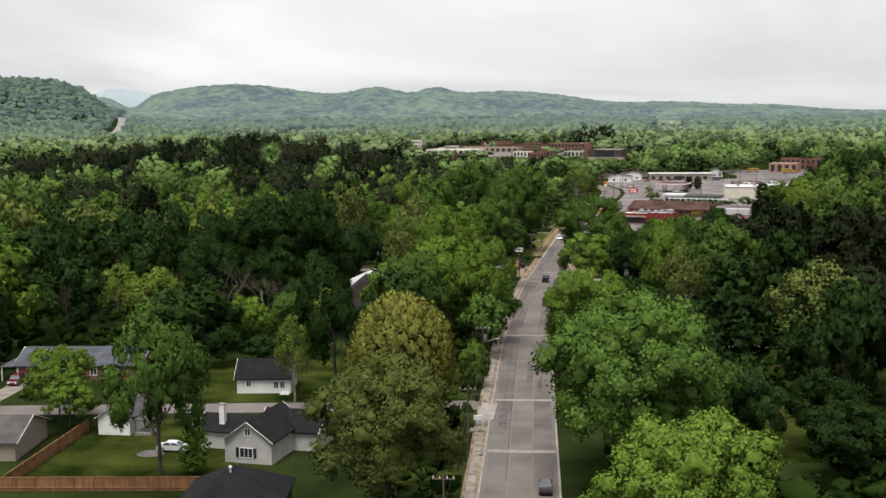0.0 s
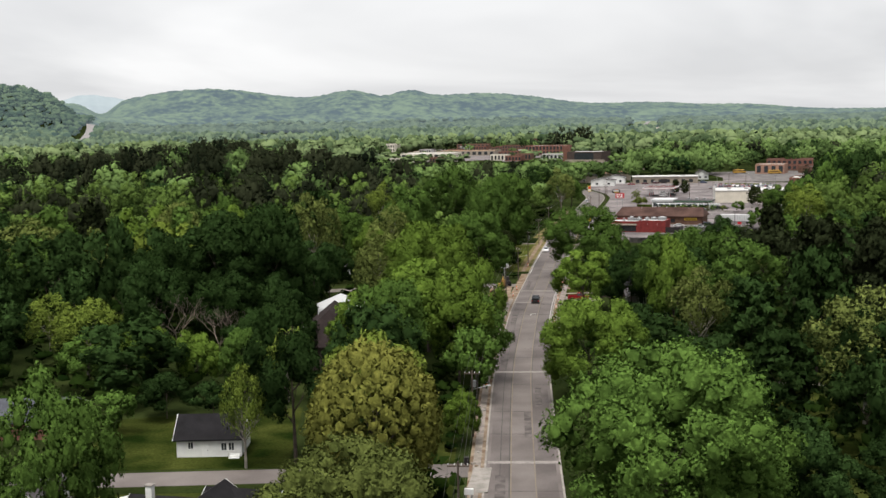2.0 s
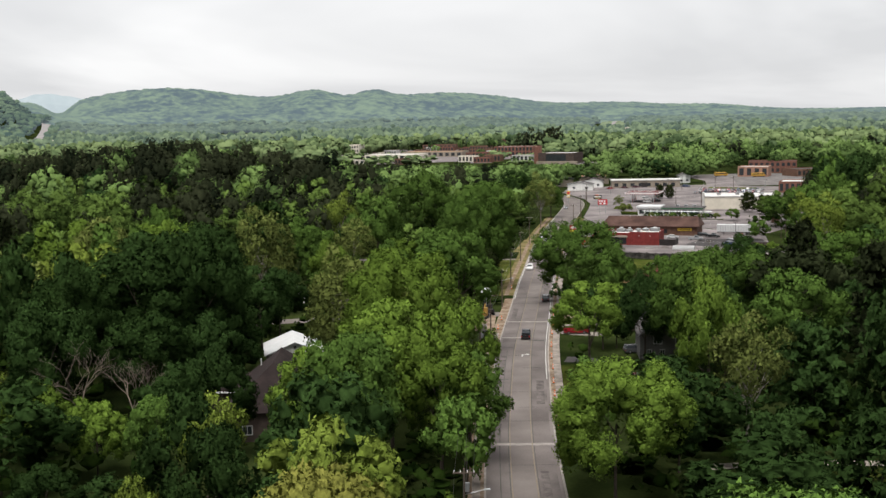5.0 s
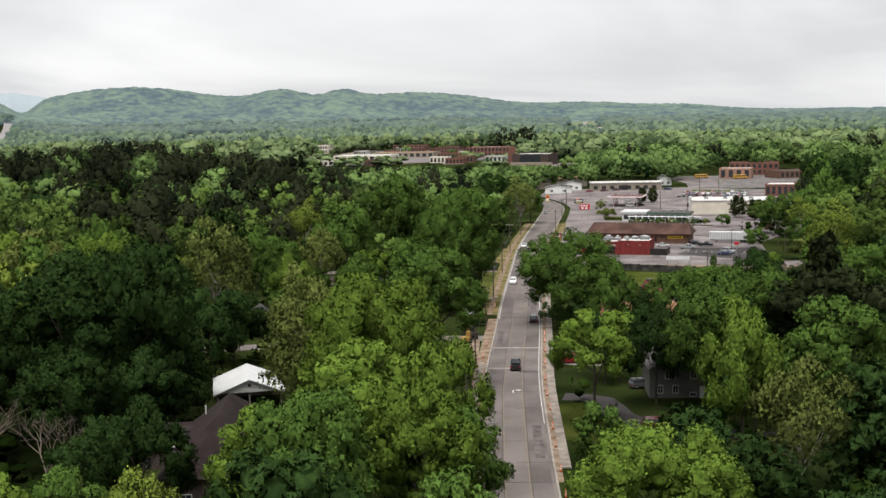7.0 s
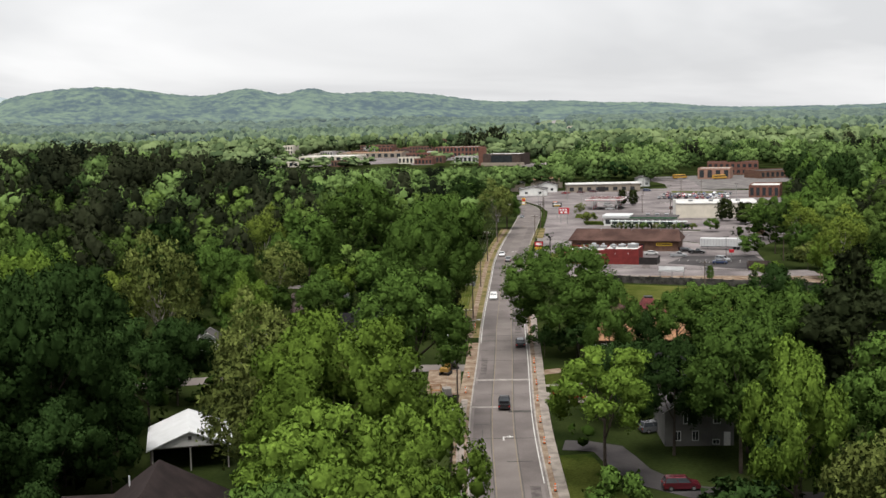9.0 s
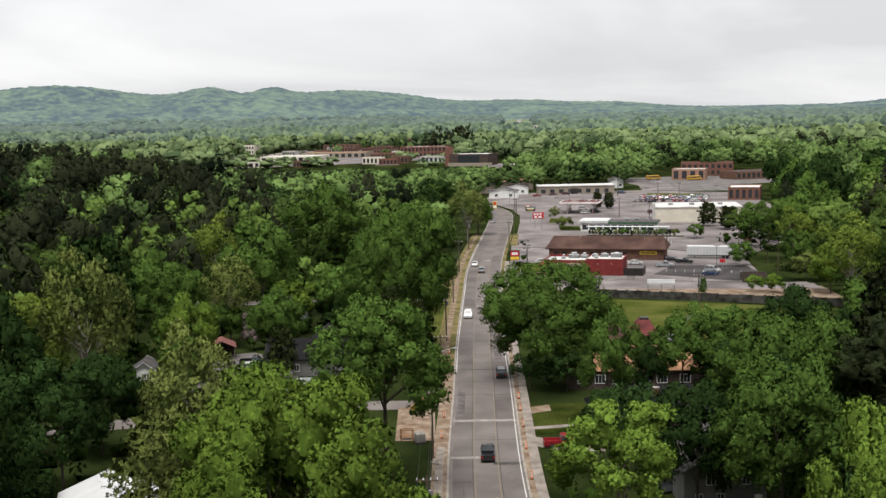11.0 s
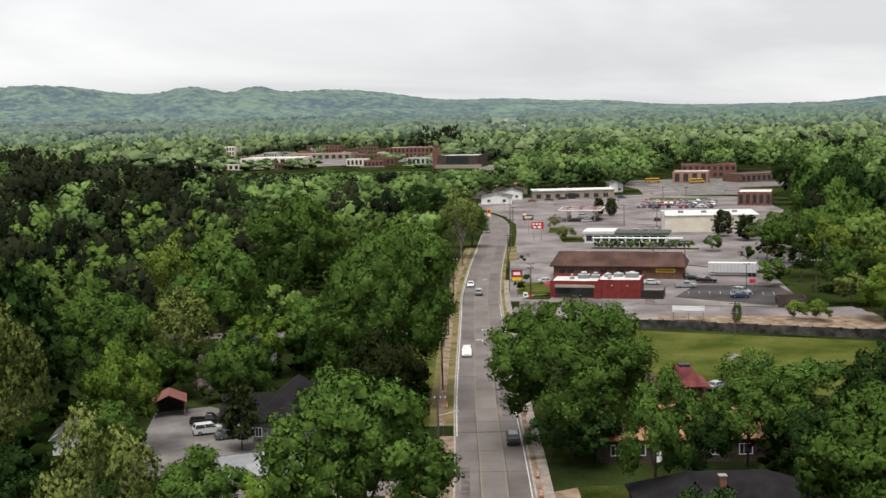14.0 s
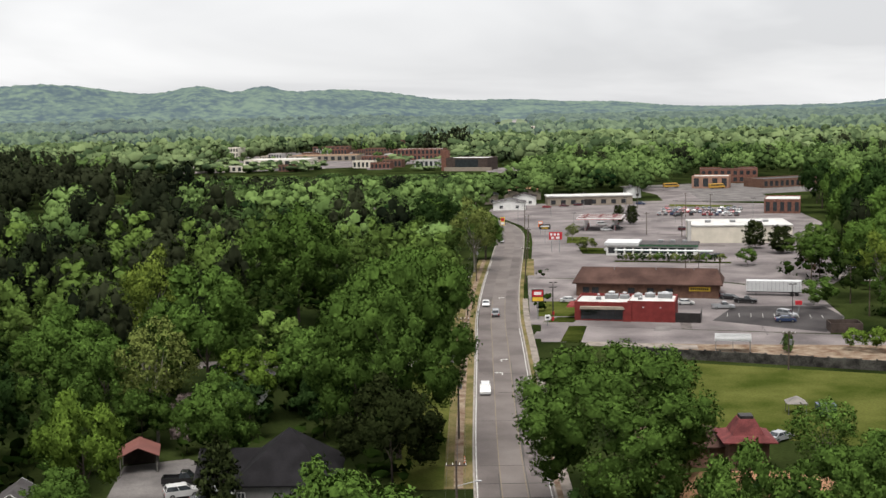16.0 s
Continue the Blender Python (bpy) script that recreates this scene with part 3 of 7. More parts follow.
street("side_street", [(56, 507), (80, 499), (120, 488), (136, 486)], 4.2, LOT, "asphalt access lane behind the restaurant", 0.047)
street("driveway", [(30, 317), (36, 314), (37, 303), (43, 293), (58, 288)], 2.6, DARKLOT, "dark asphalt driveway")
street("driveway", [(38, 242), (50, 243.5), (72, 241)], 1.2, CONCRETE, "narrow pale drive across the lawn")
street("driveway", [(-82, 194), (-81.5, 204), (-81, 214)], 2.0, CONCRETE, "concrete driveway")
street("driveway", [(29, 351), (36, 345), (42, 343)], 2.2, CONCRETE, "short concrete driveway")


def lot(name, pts, material, label, z=0.04):
    flat(name, slab(pts, -0.2, z), material, label, "paving")


lot("car_park", [(-21.5, 380), (-6, 380), (-2, 396), (-6, 416), (-12, 424), (-21, 422)], YARD, "grey asphalt yard between houses")
lot("car_park", [(57.5, 520), (119, 494), (131, 512), (140, 548), (120, 577), (71.5, 595), (69, 582), (61, 538)], LOT, "asphalt car park of the restaurant")
lot("car_park", [(100, 515), (119, 495.5), (131, 512), (133, 528), (112, 533)], DARKLOT, "dark asphalt car park", 0.052)
lot("car_park", [(71.5, 596), (121, 578), (142, 549), (172, 590), (190, 640), (224, 730), (244, 820), (196, 862), (112, 868), (100, 842), (94, 814), (96.5, 790), (99.4, 755), (97.3, 722), (91, 687), (82.5, 645)], LOT, "wide grey asphalt car park")
lot("yard", [(72, 496), (78, 483), (118, 462), (134, 462), (137, 482), (120, 484)], DIRT, "bare dirt and slab yard behind the wall", 0.03)
lot("access_lane", [(56, 499), (60, 519), (119, 493), (137, 487), (135, 477), (88, 489)], LOT, "worn asphalt between the lane and the restaurant", 0.036)
lot("slab", [(64, 493), (86, 484), (87, 488), (66, 497)], CONCRETE, "old concrete slab", 0.06)
lot("lawn", [(60, 498), (66, 516), (70, 515), (64, 496)], LAWN, "mown grass strip", 0.06)
lot("lawn", [(61.5, 530), (66.5, 552), (76, 549), (70, 528)], FIELD, "mown grass by the store", 0.06)
lot("lawn", [(72, 601), (80, 640), (82, 639), (74.5, 600)], DRYGRASS, "narrow grass island beside the road", 0.07)
lot("planting_bed", [(101, 648), (110, 645), (112, 662), (104, 668)], LAWN, "planted island with low shrubs", 0.09)
lot("planting_bed", [(103, 682), (110, 680), (116, 700), (108, 703)], FIELD, "grass island in the car park", 0.09)
lot("planting_bed", [(188, 826), (214, 812), (220, 822), (192, 838)], FIELD, "grass bank beyond the parked cars", 0.09)
lot("lawn", [(61, 522), (66, 528), (71, 527), (68, 520)], LAWN, "mown grass strip by the restaurant", 0.06)
lot("lawn", [(64, 424), (74, 475), (132, 444), (140, 420), (100, 404)], FIELD, "mown green field beside the wall", 0.03)
lot("lawn", [(-60, 149), (-58, 178), (-45, 186), (-31, 186), (-32, 149)], LAWN, "fenced back lawn", 0.03)
lot("lawn", [(-54, 197), (-54, 226), (-24, 232), (-22, 197)], LAWN, "lawn round the white house", 0.03)
lot("lawn", [(24, 290), (24.5, 312), (33, 312), (34, 288)], LAWN, "mown front lawn", 0.03)
lot("lawn", [(44, 160), (42, 240), (66, 240), (68, 160)], LAWN, "shaded lawn beneath trees", 0.03)
lot("lawn", [(30, 352), (32, 370), (46, 369), (44, 350)], LAWN, "front lawn", 0.03)
lot("lawn", [(18, 425), (24, 476), (40, 474), (31, 424)], LAWN, "grass beside the pavement", 0.025)
lot("lawn", [(-14, 150), (-6, 232), (3, 232), (0, 150)], LAWN, "grass strip beside the road", 0.025)
lot("slab", [(3.0, 183.5), (5.9, 183.5), (6.9, 194.5), (4.4, 194.5)], KERB, "pale concrete apron at the side street", 0.15)
lot("slab", [(2.0, 176.6), (4.6, 176.6), (4.9, 178.6), (2.3, 178.6)], CONCRETE, "broken concrete slab on the verge", 0.19)
lot("path", [(33, 354.2), (46, 355.2), (46, 356.6), (33, 355.8)], CONCRETE, "narrow concrete front walk", 0.07)
lot("dirt_patch", [(33.4, 363.5), (38.5, 365), (39, 369), (34.2, 367.5)], DIRT, "bare sandy patch on the front lawn", 0.06)
lot("dirt_patch", [(12, 352), (14, 372), (20, 371), (18, 351)], DIRT, "bare red dirt work site", 0.05)
lot("dirt_patch", [(36, 505), (44, 545), (50, 543), (42, 503)], DRYGRASS, "dry bare grass", 0.05)
# painted bays on the dark car park
for k in range(9):
    bay = slab([(-0.06, -2.4), (0.06, -2.4), (0.06, 2.4), (-0.06, 2.4)], 0.0, 0.058)
    bmesh.ops.transform(bay, matrix=pose(106 + 2.55 * k, 521.5 - 0.95 * k, 0, 0, 0, -20), verts=bay.verts)
    flat("bay_line", bay, WHITE_LINE, "worn white parking bay line", "road marking")
wear_rng = random.Random(31)
for x0, x1, y0, y1, count in ((72, 116, 556, 576, 5), (95, 150, 590, 620, 8), (100, 150, 650, 715, 12), (120, 205, 745, 840, 14), (66, 116, 498, 512, 6)):
    for k in range(count):
        cx, cy, ln, wd = wear_rng.uniform(x0, x1), wear_rng.uniform(y0, y1), wear_rng.uniform(5, 16), wear_rng.choice([0.12, 0.15, 0.2, 2.4, 3.4])
        crack = slab([(-ln / 2, -wd / 2), (ln / 2, -wd / 2), (ln / 2, wd / 2), (-ln / 2, wd / 2)], 0.0, 0.050 + 0.0006 * k)
        bmesh.ops.transform(crack, matrix=pose(cx, cy, 0, 0, 0, wear_rng.choice([-22, 68, -14, 74])), verts=crack.verts)
        if wd < 1:
            flat("lot_crack", crack, TAR, "sealed crack in the car park asphalt", "paving")
        else:
            flat("lot_patch", crack, OLDPATCH if k % 2 else YARD, "old repair patch in the car park", "paving")
for cx, cy, count in ((118, 600, 12), (150, 760, 16), (128, 668, 10)):
    for k in range(count):
        bay = slab([(-0.06, -2.4), (0.06, -2.4), (0.06, 2.4), (-0.06, 2.4)], 0.0, 0.068)
        qx = pose(cx, cy, 0, 0, 0, -22) @ Vector((2.7 * (k - count / 2), 0, 0))
        bmesh.ops.transform(bay, matrix=pose(qx.x, qx.y, 0, 0, 0, -22), verts=bay.verts)
        flat("bay_line", bay, WHITE_LINE, "worn white parking bay line", "road marking")


def far_strip(name, p, q, half, material, label, lift, bend=0.0):
    """A long strip laid over the far land from p to q."""
    bm = bmesh.new()
    rows = []
    d = (Vector(q) - Vector(p)).normalized()
    side = Vector((d.y, -d.x))
    for k in range(31):
        c = Vector(p).lerp(Vector(q), k / 30) + side * bend * math.sin(math.pi * k / 30)
        rows.append([bm.verts.new((*(c + side * e), height(*(c + side * e)) + lift)) for e in (-half, half)])
    for a, b in zip(rows, rows[1:]):
        bm.faces.new((a[0], a[1], b[1], b[0]))
    flat(name, bm, material, label, "paving")


far_strip("highway", (-725, 2375), (-945, 3230), 16, PALEPAVE, "far pale highway through the gap in the hills", 7, 14)
def far_ridge(a0, a1, r, top):
    """A hump of hills, paled by painted haze, closing the gap between the spur and the main ridge."""
    bm = bmesh.new()
    rows = []
    for k in range(41):
        a = radians(a0 + (a1 - a0) * k / 40)
        z = top * math.sin(math.pi * k / 40) ** 0.5 * (1 + 0.022 * math.sin(k * 0.4 + 1) + 0.008 * math.sin(k * 1.3))
        rows.append([bm.verts.new((q * math.sin(a), q * math.cos(a), h)) for q, h in ((r - 60, 0), (r - 20, z * 0.75), (r, z), (r + 40, 0))])
    for p, q in zip(rows, rows[1:]):
        for k in range(3):
            bm.faces.new((p[k], q[k], q[k + 1], p[k + 1]))
    bmesh.ops.recalc_face_normals(bm, faces=bm.faces)
    return bm


flat("far_hills", far_ridge(-19.6, -12.9, 4830, 158), HILL_FAR, "far ridge with pale painted haze in the gap between the hills", "hills")
far_strip("runway", (436, 2700), (650, 3800), 5.5, PALEPAVE, "far pale airstrip", 3.4)
far_strip("airfield", (434, 2640), (655, 3830), 40, AIRGRASS, "open grass airfield", 2.6)
far_strip("far_field", (-325, 2450), (-440, 3250), 70, AIRGRASS, "pale open field out on the plain", 2.6)


# ---- trees ----
def rng_dir(rs, n):
    v = rs.normal(size=(n, 3))
    return v / np.linalg.norm(v, axis=1)[:, None]


def mesh_from(name, verts, faces, material, normals=None, spray=None):
    me = bpy.data.meshes.new(name)
    nv, nf = len(verts), len(faces)
    me.vertices.add(nv)
    me.vertices.foreach_set("co", np.asarray(verts, np.float32).ravel())
    me.loops.add(nf * 3)
    me.loops.foreach_set("vertex_index", np.asarray(faces, np.int32).ravel())
    me.polygons.add(nf)
    me.polygons.foreach_set("loop_start", np.arange(0, nf * 3, 3, dtype=np.int32))
    me.update(calc_edges=True)
    if normals is not None:
        me.polygons.foreach_set("use_smooth", np.ones(nf, bool))
        me.normals_split_custom_set_from_vertices(np.asarray(normals, np.float32))
    if spray is not None:
        me.attributes.new("spray", "FLOAT", "POINT").data.foreach_set("value", np.asarray(spray, np.float32))
    me.materials.append(material)
    return me


def soft(rs, nor, jitter=0.22):
    """Leaf clumps shade by the bough that they sit on, with some scatter."""
    n = nor / np.linalg.norm(nor, axis=1)[:, None] + rs.normal(size=nor.shape) * jitter
    n /= np.linalg.norm(n, axis=1)[:, None]
    return np.repeat(n, 3, axis=0)


def leaf_tris(rs, pos, normal, size, spread=0.45):
    """A triangle for each leaf clump, facing roughly along its normal."""
    n = len(pos)
    nn = normal + rs.normal(size=(n, 3)) * spread
    nn /= np.linalg.norm(nn, axis=1)[:, None]
    u = np.cross(nn, rng_dir(rs, n))
    u /= np.linalg.norm(u, axis=1)[:, None]
    v = np.cross(nn, u)
    s = size * rs.uniform(0.6, 1.35, size=(n, 1))
    a = pos + u * s
    b = pos + (-0.5 * u + 0.8 * v) * s + nn * s * 0.15
    c = pos + (-0.5 * u - 0.8 * v) * s - nn * s * 0.1
    away = (np.cross(b - a, c - a) * normal).sum(1) < 0
    b[away], c[away] = c[away].copy(), b[away].copy()
    return np.stack([a, b, c], 1).reshape(-1, 3)


def crown_points(rs, n, lobes, rough=0.14, low=-0.62, dome=False):
    """Leaf places and normals over a crown of radius 1: boughs, and on each bough its tufts."""
    cs, rr = [], []
    boughs = lobes if lobes < 24 else max(9, lobes // 9)
    for k in range(boughs):
        d = rng_dir(rs, 1)[0]
        if boughs > 8:
            up = 1 - 1.72 * (k + 0.5) / boughs
            a = 2.4 * k + rs.uniform(-0.5, 0.5)
            flat_r = math.sqrt(max(0.02, 1 - up * up))
            d = np.array([math.cos(a) * flat_r, math.sin(a) * flat_r, up])
        d[2] = max(d[2] * 0.9 + 0.1, low)
        q = rs.uniform(0.50, 0.80)
        cs.append(d * q)
        rr.append(rs.uniform(0.24, 0.36))
    cs, rr = np.array(cs), np.array(rr)
    if boughs < lobes:
        heart, hr = cs, rr
        cs, rr = [], []
        for k in range(lobes):
            b = k % boughs
            d = rng_dir(rs, 1)[0] + 0.9 * heart[b] + np.array([0, 0, 0.25])
            d /= np.linalg.norm(d)
            p = heart[b] + d * hr[b] * rs.uniform(0.55, 1.0)
            cs.append(p)
            rr.append(rs.uniform(0.11, 0.19) * (100 / max(lobes, 60)) ** 0.3)
        cs, rr = np.concatenate([np.array(cs), heart * 0.8]), np.concatenate([np.array(rr), hr * 0.6])
    if dome:
        k = np.arange(lobes)
        up, a = 1 - 1.8 * (k + 0.5) / lobes, 2.39996 * k
        side = np.sqrt(1 - up * up)
        cs = np.stack([np.cos(a) * side, np.sin(a) * side, up], 1) * rs.uniform(0.80, 0.90, size=(lobes, 1))
        rr = rs.uniform(0.10, 0.16, size=lobes)
    m = len(cs)
    w = rr ** 1.6
    idx = rs.choice(m, size=n * 2, p=w / w.sum())
    d = rng_dir(rs, n * 2) + 0.45 * cs[idx] + np.array([0, 0, 0.4])
    d /= np.linalg.norm(d, axis=1)[:, None]
    pos = cs[idx] + d * (rr[idx] * (1 + rs.normal(size=n * 2) * rough))[:, None]
    dist = np.linalg.norm(pos[:, None, :] - cs[None], axis=2) / rr[None]
    dist[np.arange(n * 2), idx] = 9
    keep = np.where(dist.min(1) > 0.74)[0][:n]
    pos = pos[keep]
    wide = np.percentile(np.hypot(pos[:, 0], pos[:, 1]), 97)
    pos[:, :2] /= wide
    tall = np.percentile(pos[:, 2], 99.5)
    pos[:, 2] /= tall
    return pos, d[keep], cs / np.array([wide, wide, tall]), rr / max(wide, tall)


def ico(level):
    bm = bmesh.new()
    bmesh.ops.create_icosphere(bm, subdivisions=level, radius=1)
    v = np.array([tuple(p.co) for p in bm.verts])
    f = np.array([[p.index for p in q.verts] for q in bm.faces])
    bm.free()
    return v, f


ICO = {1: ico(1), 2: ico(2)}


def boughs_of(rs, cs, rr, level, lump=0.14, fill=0.62):
    """The dense inner leafage of each bough, a lumpy rounded mass."""
    v, f = ICO[level]
    vs, fs, ns = [], [], []
    for k, (c, q) in enumerate(zip(cs, rr)):
        vs.append(c + v * (q * fill * (1 + rs.normal(size=(len(v), 1)) * lump)))
        fs.append(f + k * len(v))
        n = 0.75 * v + 1.0 * c
        ns.append(n / np.linalg.norm(n, axis=1)[:, None])
    return np.concatenate(vs), np.concatenate(fs), np.concatenate(ns)


def crown_mesh(name, seed, n, lobes, size, material, rough=0.15, core=1, spread=0.6, dome=False):
    rs = np.random.RandomState(seed)
    pos, nor, cs, rr = crown_points(rs, n, lobes, rough, dome=dome)
    v, nn = leaf_tris(rs, pos, nor, size, spread), soft(rs, 0.75 * nor + 1.0 * pos, 0.3)
    f = np.arange(len(v)).reshape(-1, 3)
    lace = np.ones(len(v))
    if core:
        v2, f2, n2 = boughs_of(rs, cs, rr, core)
        f = np.concatenate([f, f2 + len(v)])
        v, nn = np.concatenate([v, v2]), np.concatenate([nn, n2])
        lace = np.concatenate([lace, np.zeros(len(v2))])
    return mesh_from(name, v, f, material, nn, lace)


def pine_mesh(name, seed, n, size, material, slim=1.0):
    """Whorls of drooping boughs, z from -1 to 1, ragged and open."""
    rs = np.random.RandomState(seed)
    ps, ns = [], []
    boughs = 46
    for k in range(boughs):
        z = -0.8 + 1.75 * (k / boughs)
        reach = (0.95 * (1 - ((z + 0.25) / 1.35) ** 2 if z > -0.25 else 1 - ((z + 0.25) / 0.9) ** 2) ** 0.5) * rs.uniform(0.6, 1.05) * slim if abs(z) < 1.05 else 0.1
        a = k * 2.4 + rs.uniform(-0.4, 0.4)
        m = n // boughs
        t = rs.uniform(0.15, 1, size=m) ** 0.6
        wid = 0.2 * (1 - 0.5 * t)
        x = math.cos(a) * reach * t + rs.normal(size=m) * wid * 0.7
        y = math.sin(a) * reach * t + rs.normal(size=m) * wid * 0.7
        zz = z + 0.1 * t + rs.normal(size=m) * 0.055
        ps.append(np.stack([x, y, zz], 1))
        ns.append(np.stack([np.cos(a) * t * 0.6, np.sin(a) * t * 0.6, 0.7 + 0 * t], 1))
    ns = np.concatenate(ns)
    v = leaf_tris(rs, np.concatenate(ps), ns, size, 0.8)
    return mesh_from(name, v, np.arange(len(v)).reshape(-1, 3), material, soft(rs, ns, 0.4), np.ones(len(v)))


def trunk_mesh(name, seed, limbs, material, open_crown=False):
    """A tapered bole with limbs; the bole is 1 high to the crown's heart, radius 0.04."""
    rs = random.Random(seed)
    bm = bmesh.new()
    tube(bm, (0, 0, -0.02), (0.01, 0, 0.45), 0.036, 0.026, 8)
    tube(bm, (0.01, 0, 0.45), (0.02, 0.01, 1.0), 0.026, 0.014, 7)
    for k in range(limbs):
        a, z0 = k * 2.4 + rs.uniform(-0.4, 0.4), rs.uniform(0.42, 0.9)
        ln, up = rs.uniform(0.25, 0.5), rs.uniform(0.2, 0.5)
        p = Vector((0.012, 0.005, z0))
        q = p + Vector((math.cos(a) * ln * 0.5, math.sin(a) * ln * 0.5, up * 0.45))
        r = q + Vector((math.cos(a + 0.3) * ln * 0.5, math.sin(a + 0.3) * ln * 0.5, up * 0.6))
        tube(bm, p, q, 0.014, 0.009, 5)
        tube(bm, q, r, 0.009, 0.003, 5)
        s = q + Vector((math.cos(a - 0.9) * ln * 0.4, math.sin(a - 0.9) * ln * 0.4, up * 0.5))
        tube(bm, q, s, 0.007, 0.002, 4)
    me = bpy.data.meshes.new(name)
    bm.to_mesh(me)
    bm.free()
    me.materials.append(material)
    return me


NEAR, MID = 9500, 1700
CROWN = {
    "broad": [crown_mesh("crown", 11 + k, NEAR, 110 + 12 * k, 0.034, L_MID) for k in range(5)],
    "tall": [crown_mesh("crown", 31 + k, NEAR, 84, 0.036, L_MID) for k in range(2)],
    "grand": [crown_mesh("crown", 21 + k, 24000, 190, 0.0225, L_MID, 0.16) for k in range(2)],
    "round": [crown_mesh("crown", 41, 10500, 210, 0.034, L_YELLOW, 0.13, dome=True)],
    "open": [crown_mesh("crown", 51 + k, 5200, 150, 0.040, L_OLIVE, 0.30, 0, 1.0) for k in range(3)],
    "small": [crown_mesh("crown", 61 + k, MID, 46, 0.070, L_MID) for k in range(4)],
    "pine": [pine_mesh("crown", 81 + k, 3000, 0.085, L_PINE) for k in range(2)],
    "cone": [pine_mesh("crown", 91, 2600, 0.09, L_DEEP, 0.9)],
}
TRUNK = {k: trunk_mesh("trunk", 5 + k, 5, BARK) for k in range(3)}
TRUNK["pale"] = trunk_mesh("trunk", 9, 14, PALEBARK)
TREES = []
tree_rng = random.Random(4)


def tree(x, y, r, h, form="broad", leaves=None, base=0.28, label="", name="", category="tree", group=""):
    """A tree of crown radius r and height h; base: where its crown begins, as a share of h."""
    z = height(x, y)
    kinds = {"pine": ("pine_tree", "dark ragged pine in the wood"), "cone": ("conifer", "dark pointed conifer among broadleaf trees"), "open": ("tree", "thinly leaved olive-green spring tree")}
    nm, lb = kinds.get(form, ("tree", "leafy green broad-crowned tree"))
    t = thing(name or nm, label or lb, category, (x, y, z), tree_rng.uniform(0, 360), group)
    k = len(TREES)
    me = CROWN[form][k % len(CROWN[form])]
    c = part_of("crown", me, None, t)
    half = h * (1 - base) / 2
    c.matrix_basis = Matrix.LocRotScale((0, 0, h - half), None, (r, r, half))
    if leaves:
        c.material_slots[0].link = "OBJECT"
        c.material_slots[0].material = leaves
    if base > 0.02:
        b = part_of("trunk", TRUNK["pale"] if form == "open" else TRUNK[k % 3], None, t)
        s = h - half
        b.matrix_basis = Matrix.LocRotScale((0, 0, 0), None, (s * 0.7, s * 0.7, s))
    TREES.append((x, y, r))
    return t


